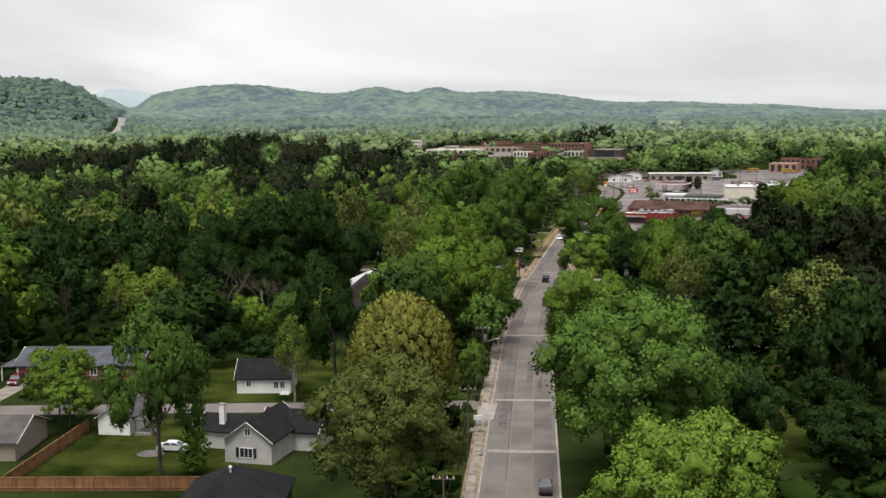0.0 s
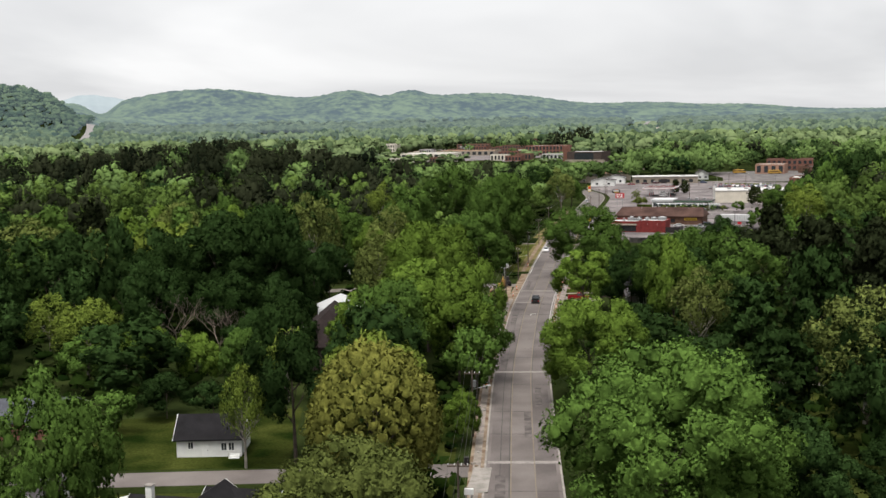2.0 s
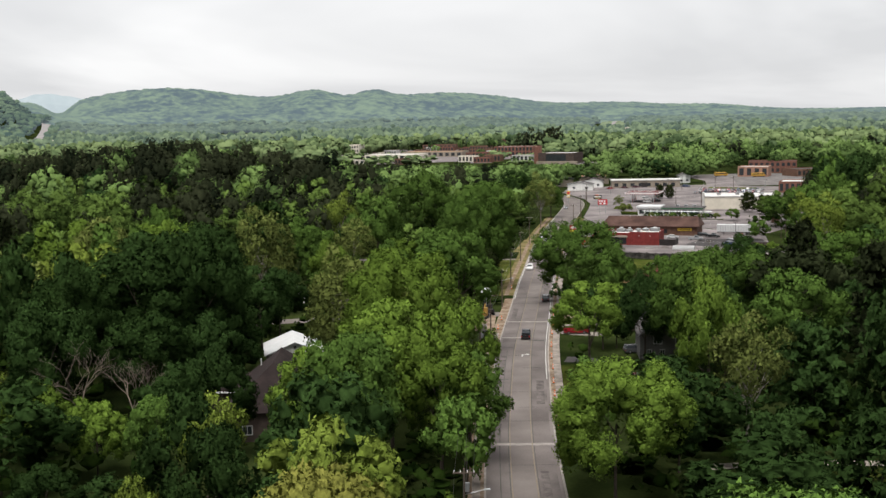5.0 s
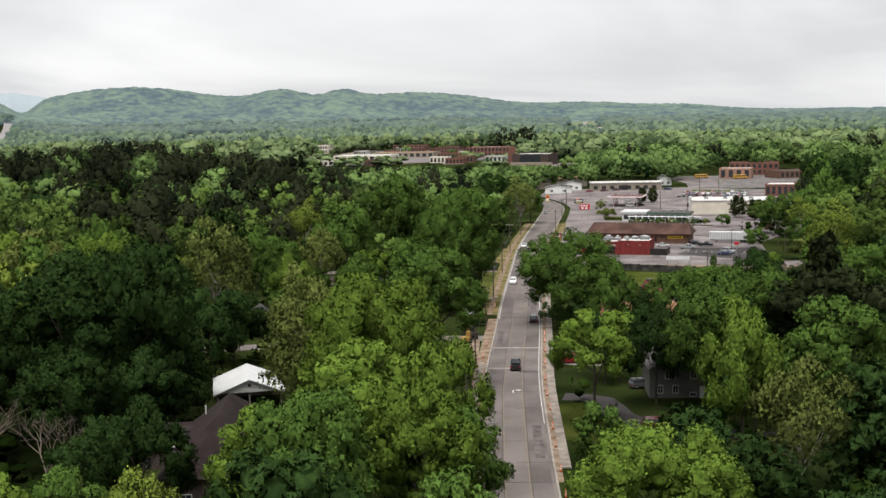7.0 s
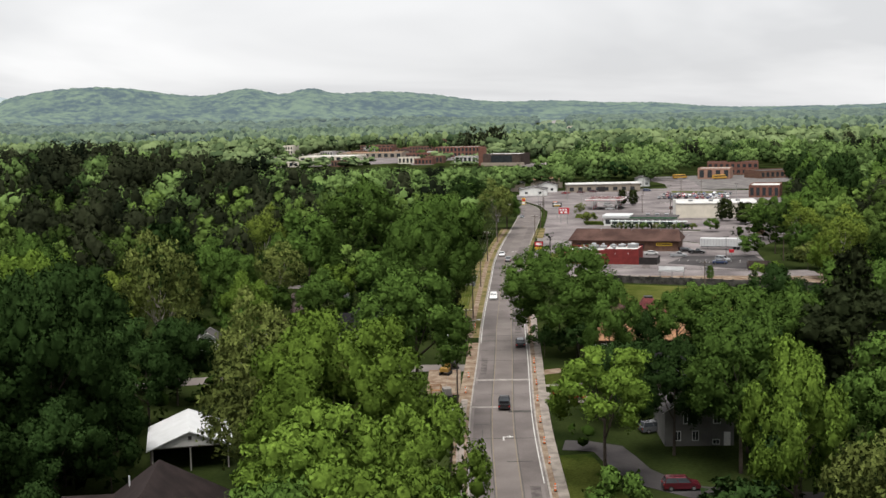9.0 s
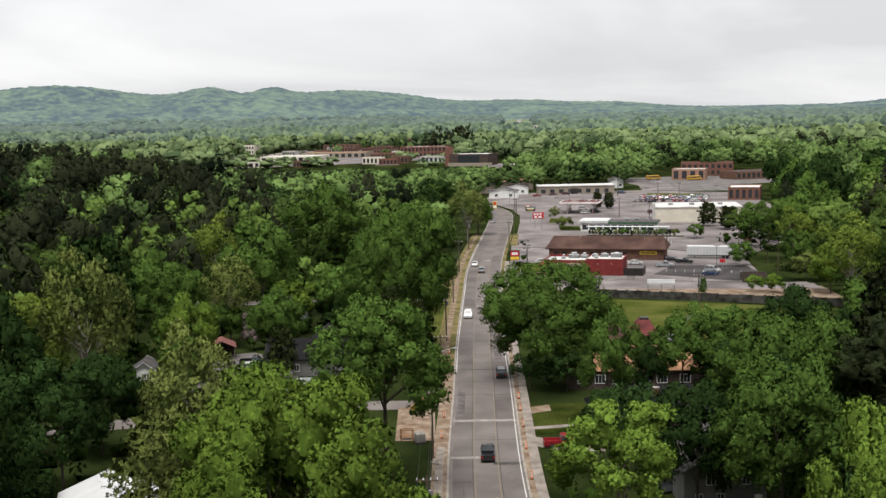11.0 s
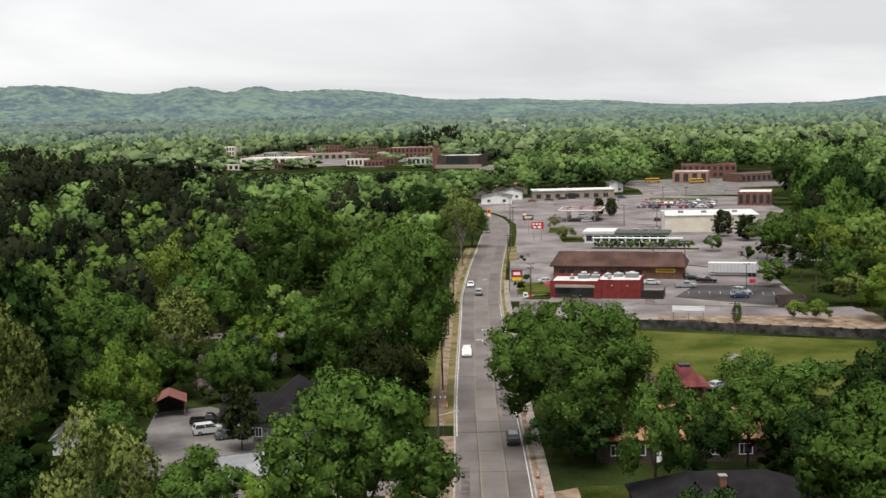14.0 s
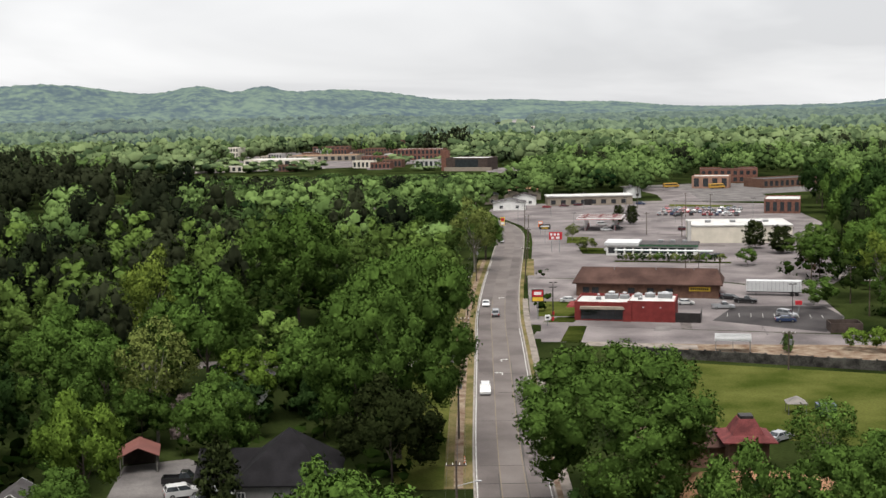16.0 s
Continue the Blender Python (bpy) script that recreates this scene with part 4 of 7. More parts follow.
for row in (
    (-8, 172, 8.2, 22.5, "round", None, 0.12, "dense dome-shaped tree with yellow-olive spring leaves"),
    (-8, 135, 9.6, 20.5, "grand", L_OLIVE, 0.15, "broad olive-green tree with dark limbs showing"),
    (-38.6, 148.7, 6.6, 25, "broad", L_MID, 0.12, "tall slender green tree by the fence"),
    (-64, 183, 6.2, 12.5, "broad", L_BRIGHT, 0.15, "bright green round garden tree"),
    (-60.5, 177.5, 4.6, 9, "broad", L_BRIGHT, 0.15, "bright green round garden tree"),
    (-21, 198, 6.6, 22.5, "tall", L_DEEP, 0.1),
    (-14, 189, 5, 17, "tall", L_DEEP, 0.1),
    (-28, 197, 3.2, 15, "open", L_LIME, 0.1, "slender pale lime-green tree"),
    (-9, 238, 8, 21, "broad", L_MID, 0.1), (3, 244, 7.5, 20, "broad", L_BRIGHT, 0.1), (-3, 278, 11, 27, "grand", L_BRIGHT, 0.12), (-4, 257, 9, 22, "broad", L_BRIGHT, 0.15), (6, 234, 5, 13, "small", L_MID, 0.05),
    (23.5, 153, 12.6, 25, "grand", L_MID, 0.06), (33, 163, 8.0, 18, "broad", L_MID, 0.1), (24, 116, 10, 18.5, "grand", L_BRIGHT, 0.1),
    (41, 166, 5.5, 14, "small", L_DEEP, 0.1), (24.8, 230, 9.3, 18.5, "grand", L_BRIGHT, 0.06),
    (47.5, 250, 6.5, 20.5, "open", L_OLIVE, 0.2), (66, 214, 9.5, 21, "open", L_OLIVE, 0.15), (66, 214, 6.0, 18, "tall", L_DEEP, 0.1),
    (31.8, 297, 7.2, 18.5, "broad", L_BRIGHT, 0.3, "fresh green maple on the front lawn"),
    (-51, 306, 14.5, 28.5, "broad", L_DEEP, 0.1), (-40, 303, 10, 30, "broad", L_DEEP, 0.08), (-62, 292, 9, 24, "broad", L_DEEP, 0.1),
    (-76, 328, 4.5, 17, "cone"), (-33, 335, 7, 18, "broad", L_DEEP, 0.05), (-16, 338, 6.5, 22, "open", L_OLIVE, 0.15),
    (9.5, 330, 9.0, 25.5, "broad", L_MID, 0.3, "tall full green street tree"), (42, 386, 12.3, 21.5, "grand", L_MID, 0.03), (44, 378, 4.5, 8, "small", L_DEEP, 0.05), (38, 381, 3.5, 6.5, "small", L_DEEP, 0.05), (51, 397, 3.5, 8, "small", L_DEEP, 0.05), (46, 358, 5.6, 18, "tall", L_MID, 0.12),
    (61, 366, 6.5, 15, "broad", L_MID, 0.18, "feathery green tree before the tan-roofed building"), (72, 371, 8, 15, "broad", L_MID, 0.12), (52.5, 363, 4.5, 12, "broad", L_DEEP, 0.1), (67, 362, 5, 11, "broad", L_DEEP, 0.08),
    (64, 336, 9.5, 19.5, "broad", L_MID, 0.1), (75, 345, 8, 18, "broad", L_MID, 0.1), (51, 300, 9, 22, "broad", L_MID, 0.12), (64, 280, 9, 22, "broad", L_MID, 0.1),
    (-60, 274, 8, 21, "broad", L_DEEP, 0.1), (-40, 308, 6.5, 20, "broad", L_DEEP, 0.1), (-33, 262, 2.6, 4.5, "small", L_LIME, 0.0, "bright bush by the brown house"), (-29, 266, 2.4, 4, "small", L_OLIVE, 0.0, "olive bush by the brown house"), (-24, 268, 3, 6, "small", L_DEEP, 0.0, "dark bush by the brown house"),
    (-12.5, 427, 2.6, 5.5, "small", L_PINK, 0.1, "small tree with pale pink blossom"),
    (44.5, 309.5, 6.5, 17, "broad", L_DEEP, 0.12), (55, 309, 6.5, 16, "broad", L_MID, 0.12), (39, 326, 5, 13, "broad", L_DEEP, 0.1), (70, 205, 8, 19, "broad", L_DEEP, 0.1), (60, 196, 6, 14, "small", L_DEEP, 0.1),
    (75, 266, 8, 27.5, "pine"), (84, 258, 8, 26, "pine"), (92, 276, 8, 26, "pine"), (47, 270, 6, 24, "tall", L_BRIGHT, 0.15),
    (127, 444, 8, 23, "open", L_LIME, 0.2), (100, 371, 10, 19, "broad", L_MID, 0.1), (79, 360, 8, 20, "broad", L_DEEP, 0.1),
    (18.5, 418, 11.8, 30, "grand", L_MID, 0.1), (13, 432, 7.5, 22, "broad", L_MID, 0.1), (16.5, 404, 7.0, 15.5, "broad", L_DARK, 0.05, "dark glossy-leaved magnolia tree beside the road"),
    (58, 612, 8, 23, "open", L_OLIVE, 0.1), (4, 520, 12, 29, "broad", L_MID, 0.1), (-11, 450, 10, 25, "broad", L_MID, 0.1), (-25, 491, 7, 24, "open", L_LIME, 0.1),
    (-17.5, 434, 6.2, 19, "open", L_OLIVE, 0.2), (-40, 411, 8, 26, "cone"), (-22, 398, 6, 17, "tall", L_BRIGHT, 0.1), (-29, 427, 7, 17, "broad", L_MID, 0.1),
    (-22, 384, 5, 11, "broad", L_MID, 0.1), (-7, 413, 6, 15, "broad", L_MID, 0.05), (-38, 382, 8, 27, "open", L_OLIVE, 0.1), (-46, 348, 10, 26, "broad", L_DEEP, 0.1),
    (5, 263, 7.5, 21, "broad", L_BRIGHT, 0.05), (7, 249, 6, 16, "broad", L_MID, 0.05), (-46, 284, 8, 17, "broad", L_DEEP, 0.05), (-40, 301, 6, 15, "broad", L_DEEP, 0.05), (60, 318, 7, 17, "broad", L_DEEP, 0.05), (42, 327, 5, 13, "small", L_DEEP, 0.05), (58, 300, 7, 15, "broad", L_MID, 0.05), (-36, 268, 4, 8, "small", L_DEEP, 0.05),
    (-42, 331, 8, 17, "broad", L_DEEP, 0.05), (-47, 300, 8, 18, "broad", L_DEEP, 0.05), (-38, 263, 6, 12, "broad", L_DEEP, 0.05),
    (-14, 243, 7, 18, "broad", L_BRIGHT, 0.05), (-46, 226, 5, 8, "broad", L_DEEP, 0.04), (-38, 225, 4, 6.5, "small", L_DEEP, 0.04), (-52, 216, 4, 7, "small", L_MID, 0.04),
    (42, 163, 6, 13, "broad", L_DEEP, 0.08), (52, 150, 7, 11, "broad", L_DEEP, 0.05), (54, 166, 6, 12, "broad", L_DEEP, 0.08), (-31, 352, 6.5, 15, "broad", L_DEEP, 0.08), (-18, 350, 5, 10, "small", L_DEEP, 0.05),
    (-28, 415, 4.5, 12, "small", L_MID, 0.05), (-27, 444, 6, 15, "broad", L_MID, 0.05), (-19, 463, 7, 17, "broad", L_DEEP, 0.05), (72, 395, 5, 12, "open", L_MID, 0.2), (-40, 425, 7, 16, "broad", L_DEEP, 0.05),
    (-4.7, 435, 5, 9, "small", L_DEEP, 0.05), (7, 449, 6, 10, "small", L_DEEP, 0.05), (-14, 441, 3.2, 6, "small", L_PINK, 0.05, "small tree with pale pink blossom"), (-26, 408, 4, 9, "small", L_MID, 0.05), (-9, 428, 4, 8, "small", L_MID, 0.05),
    (-5.5, 396, 3.4, 10, "pine", L_DARK, 0.1, "small dark round-headed pine in the yard"), (-3.5, 320, 11.3, 15.5, "grand", L_LIME, 0.1), (-8.5, 353, 7, 12.5, "broad", L_MID, 0.04), (1, 349, 5, 11, "broad", L_BRIGHT, 0.05),
    (57, 692, 9, 18, "broad", L_MID, 0.1), (66, 640, 7, 16, "broad", L_MID, 0.1), (50, 655, 9, 22, "broad", L_DEEP, 0.1),
    (-84, 282, 6, 13, "open", L_LIME, 0.1), (-70, 262, 7, 15, "open", L_LIME, 0.1), (-45, 246, 5, 11, "broad", L_BRIGHT, 0.05), (-36, 244, 5, 12, "broad", L_MID, 0.05), (-27, 236, 4.5, 14, "open", L_LIME, 0.1),
    (28.5, 276, 4, 9, "small", L_MID, 0.05), (44, 225, 6, 13, "small", L_DEEP, 0.05),
    (162, 647, 5, 9.5, "cone", L_DARK, 0.0, "dark dense evergreen by the cream building"), (165, 631, 5.5, 9, "cone", L_DARK, 0.0, "dark dense evergreen by the cream building"), (163, 601, 6, 9, "small", L_DARK, 0.0),
    (131, 527, 5, 7.5, "small", L_MID, 0.0, "round green bush beside the trailer"), (116.4, 476.4, 3, 4.5, "small", L_BRIGHT, 0.0), (120.5, 474, 3, 5, "small", L_BRIGHT, 0.0), (102.2, 477, 1.5, 4, "cone", L_MID, 0.0, "small young conifer at the roadside"),
    (107, 690, 3, 6.5, "open", L_OLIVE, 0.1), (104, 655, 4, 5, "small", L_OLIVE, 0.05), (143, 604, 3.5, 5.5, "small", L_MID, 0.05),
    (7, 446, 7.5, 15, "broad", L_MID, 0.04), (-4, 445, 6.5, 12, "broad", L_BRIGHT, 0.04), (16, 454, 7.5, 16, "broad", L_DEEP, 0.04), (-36, 460, 9, 18, "broad", L_MID, 0.05), (-19.5, 431, 5, 10, "broad", L_MID, 0.04), (8, 432, 5, 10, "broad", L_DEEP, 0.03), (14, 440, 5, 9, "small", L_DEEP, 0.03),
    (-36, 311, 6.5, 15, "broad", L_DEEP, 0.03), (-36, 324, 4.5, 11, "small", L_DEEP, 0.03), (-38.5, 296, 6.5, 15, "broad", L_DEEP, 0.03), (-33, 304, 4, 9, "small", L_DEEP, 0.03), (-58, 257, 7, 11, "broad", L_BRIGHT, 0.04), (-66, 250, 6, 10, "broad", L_MID, 0.04), (-30, 255, 6.5, 17, "broad", L_DEEP, 0.05),
    (-35.7, 156, 2.6, 6.5, "cone", L_BRIGHT, 0.02, "small light-green garden conifer"), (152, 536, 7, 17, "open", L_LIME, 0.12), (143, 510, 6, 12, "broad", L_MID, 0.05), (137, 492, 4.5, 8, "small", L_OLIVE, 0.03), (160, 556, 8, 20, "broad", L_MID, 0.06), (134, 470, 6, 13, "broad", L_BRIGHT, 0.05), (3, 207, 3, 8.5, "broad", L_BRIGHT, 0.03, "bright green shrub by the utility pole"),
    (145, 742, 3.5, 8, "cone", L_DARK, 0.0), (140, 745, 3.5, 8, "cone", L_DARK, 0.0),
):
    tree(*row)

def bare_tree(x, y, h, seed, label):
    """A leafless tree: a forking pale skeleton of limbs and twigs."""
    rs = random.Random(seed)
    t = thing("bare_tree", label, "tree", (x, y, 0))
    bm = bmesh.new()

    def grow(p, d, ln, r, depth):
        q = p + d * ln
        tube(bm, p, q, r, r * 0.66, 5 if depth < 3 else 3)
        if depth == 6:
            return
        for k in range(3 if depth < 3 else 2):
            e = (d + Vector((rs.uniform(-1.0, 1.0), rs.uniform(-1.0, 1.0), rs.uniform(-0.2, 0.45)))).normalized()
            grow(q, e, ln * rs.uniform(0.62, 0.85), r * 0.62, depth + 1)

    grow(Vector((0, 0, 0)), Vector((0, 0, 1)), h * 0.27, 0.20, 0)
    part("branchwork", bm, TWIG, t)
    TREES.append((x, y, 4.0))


bare_tree(-53, 267, 16, 5, "leafless pale-limbed tree at the wood's edge")
bare_tree(-45, 268, 15, 8, "leafless pale-limbed tree at the wood's edge")

# clearings, as (x, y, radius x, radius y); several only keep the camera's sightlines open
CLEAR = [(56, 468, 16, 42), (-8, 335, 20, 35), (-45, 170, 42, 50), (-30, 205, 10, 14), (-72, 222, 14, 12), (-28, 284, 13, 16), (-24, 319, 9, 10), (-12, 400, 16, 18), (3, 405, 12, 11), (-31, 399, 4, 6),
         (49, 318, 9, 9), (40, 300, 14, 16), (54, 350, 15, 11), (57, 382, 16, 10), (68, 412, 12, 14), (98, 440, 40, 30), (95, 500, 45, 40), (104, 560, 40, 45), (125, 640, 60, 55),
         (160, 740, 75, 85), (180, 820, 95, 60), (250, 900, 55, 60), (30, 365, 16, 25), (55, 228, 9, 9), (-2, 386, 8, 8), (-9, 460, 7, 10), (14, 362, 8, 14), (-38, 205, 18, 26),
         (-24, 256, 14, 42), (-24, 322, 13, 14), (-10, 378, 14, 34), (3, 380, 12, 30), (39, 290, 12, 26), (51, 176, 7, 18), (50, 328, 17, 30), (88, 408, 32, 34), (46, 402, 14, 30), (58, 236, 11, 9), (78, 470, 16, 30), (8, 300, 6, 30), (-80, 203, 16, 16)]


def is_clear(x, y, pad):
    xr, _ = road_x(y)
    if y < 780 and abs(x - xr) < W + 3.5 + pad:
        return True
    if 186 < y < 198 and x < 6 or 366 - pad < y < 380 and -50 < x < 22 or 478 - pad < y < 492 and -30 < x < 40:
        return True
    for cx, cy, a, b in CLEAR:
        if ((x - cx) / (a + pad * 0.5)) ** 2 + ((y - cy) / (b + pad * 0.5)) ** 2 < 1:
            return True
    return False


wood_rng = random.Random(21)


def wild(y0, y1, tries, gap, wide, shift, room=0.62):
    """Scatters trees over the land, away from roads and clearings, and from each other."""
    out = []
    for _ in range(tries):
        y = wood_rng.uniform(y0, y1)
        x = wood_rng.uniform(-wide * y - 18 + shift, wide * y + 18 + shift)
        r = wood_rng.uniform(*gap)
        if is_clear(x, y, r):
            continue
        if any((x - a) ** 2 + (y - b) ** 2 < (room * (r + c)) ** 2 for a, b, c in TREES) or any((x - a) ** 2 + (y - b) ** 2 < (room * (r + c)) ** 2 for a, b, c in out):
            continue
        out.append((x, y, r))
    return out


def pine_land(x, y):
    """More pines on the western rise and in a belt east of the road."""
    p = 0.04
    p += 0.9 * math.exp(-((x + 185) / 150) ** 2 - ((y - 840) / 190) ** 2)
    p += 0.45 * math.exp(-((x + 78) / 42) ** 2 - ((y - 640) / 150) ** 2)
    p += 0.2 * math.exp(-((x + 60) / 60) ** 2 - ((y - 560) / 80) ** 2)
    p += 0.5 * math.exp(-((x - 190) / 45) ** 2 - ((y - 600) / 60) ** 2) + 0.65 * math.exp(-((x - 85) / 25) ** 2 - ((y - 265) / 50) ** 2)
    return p


for x, y, r, h, lv in ((184, 600, 8, 24, L_MID), (193, 624, 9, 26, L_DEEP), (200, 652, 9, 26, L_MID), (210, 676, 8, 25, L_DEEP), (200, 612, 8, 26, L_DEEP), (178, 578, 7, 20, L_MID), (152, 572, 7, 13, L_MID), (168, 578, 7, 15, L_BRIGHT), (184, 584, 8, 18, L_MID), (163, 595, 6, 14, L_MID), (200, 618, 9, 22, L_DEEP), (182, 604, 6, 17, L_MID), (197, 640, 8, 22, L_DEEP), (214, 655, 9, 25, L_DEEP), (206, 668, 7, 22, L_MID),
                       (230, 688, 9, 25, L_DEEP), (244, 672, 9, 25, L_MID), (243, 712, 8, 24, L_DEEP), (252, 735, 9, 25, L_DEEP), (262, 708, 9, 26, L_DEEP), (262, 762, 9, 23, L_MID), (276, 790, 9, 22, L_DEEP), (284, 748, 10, 26, L_DEEP), (176, 562, 7, 14, L_LIME), (252, 790, 9, 22, L_DEEP), (262, 818, 9, 22, L_DEEP), (246, 762, 8, 21, L_MID), (250, 742, 7, 20, L_MID), (274, 842, 9, 21, L_MID)):
    tree(x, y, r, h, "small", lv, 0.08)
near_spots = wild(150, 600, 5200, (6.2, 12.5), 0.40, 6, 0.76)
near_spots.sort(key=lambda s: s[1])
spare = []
for x, y, r in near_spots:
    if len(TREES) > 290:
        spare.append((x, y, r))
        continue
    if y < 345 and x > 30:
        tree(x, y, r, wood_rng.uniform(12, 17) if x < 60 else wood_rng.uniform(17, 24), wood_rng.choice(["small", "small", "pine"]), wood_rng.choice([L_DEEP, L_DEEP, L_PINE]), 0.03)
    elif y < 345 and x < -30 and wood_rng.random() < 0.85:
        tree(x, y, r, wood_rng.uniform(15, 24), "small", L_DEEP, 0.03)
    elif wood_rng.random() < pine_land(x, y) and not (y < 340 and -30 < x < 62):
        tree(x, y, r * 0.85, wood_rng.uniform(20, 26), "pine")
    else:
        f, lv = wood_rng.choice([("small", L_MID), ("small", L_MID), ("small", L_DEEP), ("small", L_BRIGHT), ("small", L_DEEP), ("open", L_OLIVE), ("small", L_LIME), ("small", L_BRIGHT), ("small", L_OLIVE)])
        tall = wood_rng.uniform(15, 27) if x < 30 else wood_rng.uniform(11, 19)
        if f == "small" and 330 < y < 520 and -70 < x < 40:
            f = "broad"
        tree(x, y, r, tall, f, lv, 0.03)


def woods(name, spots, lobes, tris, size, material, label, hmin, hmax, seed, thin=1.0):
    """Many joined crowns; each is a cluster of lumpy boughs with leaf clumps over them."""
    rs = np.random.RandomState(seed)
    temps = []
    for _ in range(10):
        pos, nor, cs, rr = crown_points(rs, max(tris, 20), max(lobes, 6), 0.12)
        if lobes == 1:
            cs, rr = np.zeros((1, 3)), np.array([0.9])
        else:
            cs, rr = cs[:lobes], rr[:lobes] * (1.0 if lobes > 10 else 1.45)
        temps.append((pos[:tris], nor[:tris], boughs_of(rs, cs, rr, 1, 0.18, 0.92 if lobes < 12 else 0.64)))
    vs, ns, fs, tones, lace, at = [], [], [], [], [], 0
    for k, (x, y, r) in enumerate(spots):
        pos, nor, (cv, cf, cn) = temps[k % 10]
        h = rs.uniform(hmin, hmax) * (1 - 0.6 * smooth(820, 1000, y) * smooth(-110, -50, x) * smooth(190, 150, x) * smooth(1600, 1500, y) * (0.0 if 900 < y < 1005 and x > 90 else 1))
        h *= 0.75 + 0.25 * min(1.8, r / 9)
        if 800 < y < 1260 and -150 < x < 165 and not (y < 1005 and x > 140):
            h = max(4.0, min(h, 48 - 0.0507 * (y - 252)))
        a = rs.uniform(0, 6.28)
        ca, sa = math.cos(a), math.sin(a)
        turn = np.array([[ca, sa, 0], [-sa, ca, 0], [0, 0, 1]])
        fit, off = np.array([r, r, h * 0.46]), np.array([x, y, height(x, y) + h * 0.54])
        vs.append((cv @ turn) * fit + off)
        n = (cn @ turn) / fit
        ns.append(n / np.linalg.norm(n, axis=1)[:, None])
        fs.append(cf + at)
        at += len(cv)
        if tris:
            p, nor = pos @ turn, nor @ turn
            ns.append(soft(rs, 0.75 * nor + 1.0 * p, 0.2))
            vs.append(leaf_tris(rs, p * fit + off, nor, size * r, 0.3))
            fs.append(np.arange(len(p) * 3).reshape(-1, 3) + at)
            at += len(p) * 3
        lace.append(np.concatenate([np.zeros(len(cv)), np.ones(tris * 3)]))
        tones.append(np.full(len(cv) + tris * 3, rs.uniform(0, 1), np.float32))
    me = mesh_from(name, np.concatenate(vs), np.concatenate(fs), material, np.concatenate(ns), np.concatenate(lace))
    me.attributes.new("tone", "FLOAT", "POINT").data.foreach_set("value", np.concatenate(tones))
    return tagged(new(name, me), label, "woods", kind="stuff")


def split_pines(spots):
    a, b = [], []
    for s in spots:
        (b if wood_rng.random() < pine_land(s[0], s[1]) else a).append(s)
    return a, b


TREES.extend(spare)
mid = wild(585, 1250, 5200, (7.2, 12.0), 0.40, 15, 0.74)
town = [(-30, 1220, 120, 80), (10, 1480, 175, 150), (60, 1640, 150, 130), (145, 1215, 60, 70), (128, 1440, 60, 60), (190, 1010, 60, 45), (120, 1080, 45, 40), (280, 950, 75, 75), (185, 1240, 40, 60), (80, 1330, 45, 90), (422, 1650, 50, 30)]
mid = [s for s in mid if not (1140 < s[1] < 1300 and 30 < s[0] < 215) and not any(((s[0] - a) / c) ** 2 + ((s[1] - b) / d) ** 2 < 0.55 for a, b, c, d in town)]
for _ in range(34):
    mid.append((wood_rng.uniform(150, 218), wood_rng.uniform(925, 1000), wood_rng.uniform(6.5, 9.5)))
for _ in range(45):
    mid.append((wood_rng.uniform(-130, 230), wood_rng.uniform(1250, 1700), wood_rng.uniform(4.5, 7.5)))
green, dark_spots = split_pines(mid)
spare, spare_dark = split_pines(spare)
woods("pine_woods", [(x, y, 0.85 * r) for x, y, r in spare_dark], 16, 380, 0.11, L_PINEB, "dark pines among the broadleaf trees", 19, 26, 12)
woods("woods", spare, 26, 560, 0.075, L_WOOD, "mixed green woodland trees", 13, 23, 2)
woods("woods", green, 15, 130, 0.105, L_CANOPY, "mixed spring-green woodland canopy", 14, 22, 3)
woods("pine_woods", [(x, y, 0.8 * r) for x, y, r in dark_spots], 14, 230, 0.13, L_PINEB, "dark pine stand on the rise", 20, 29, 5)


def far_spots(r0, r1, count, size, az0=-26, az1=31, holes=-0.34):
    out = []
    for _ in range(count):
        r = (wood_rng.random() * (r1 * r1 - r0 * r0) + r0 * r0) ** 0.5
        az = wood_rng.uniform(az0, az1)
        x, y = r * math.sin(radians(az)), r * math.cos(radians(az))
        if 2600 < y < 3860 and abs(x - 428 - 0.186 * (y - 2640)) < 48:
            continue
        if 2400 < y < 3270 and abs(x + 325 + 0.144 * (y - 2450)) < 72 + 14 * math.sin(y / 40):
            continue
        if 2250 < y < 4300 and abs(x + 725 + 0.255 * (y - 2375)) < 25:
            continue
        if r < 3300 and noise.noise(Vector((x / 120, y / 120, 5))) < holes:
            continue
        out.append((x, y, size * wood_rng.uniform(0.55, 1.6)))
    return out


def far_town(spots):
    return [s for s in spots if not any(((s[0] - a) / c) ** 2 + ((s[1] - b) / d) ** 2 < 0.5 for a, b, c, d in town)]


# undergrowth under the trees, its near-black leaves standing in for the shade there
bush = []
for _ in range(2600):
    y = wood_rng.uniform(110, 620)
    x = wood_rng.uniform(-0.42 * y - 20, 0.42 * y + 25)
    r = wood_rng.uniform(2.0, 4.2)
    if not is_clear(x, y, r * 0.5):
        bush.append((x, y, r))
woods("undergrowth", bush, 2, 20, 0.2, L_UNDER, "undergrowth beneath the trees with shade put into its dark leaf colour", 2.5, 6, 14)


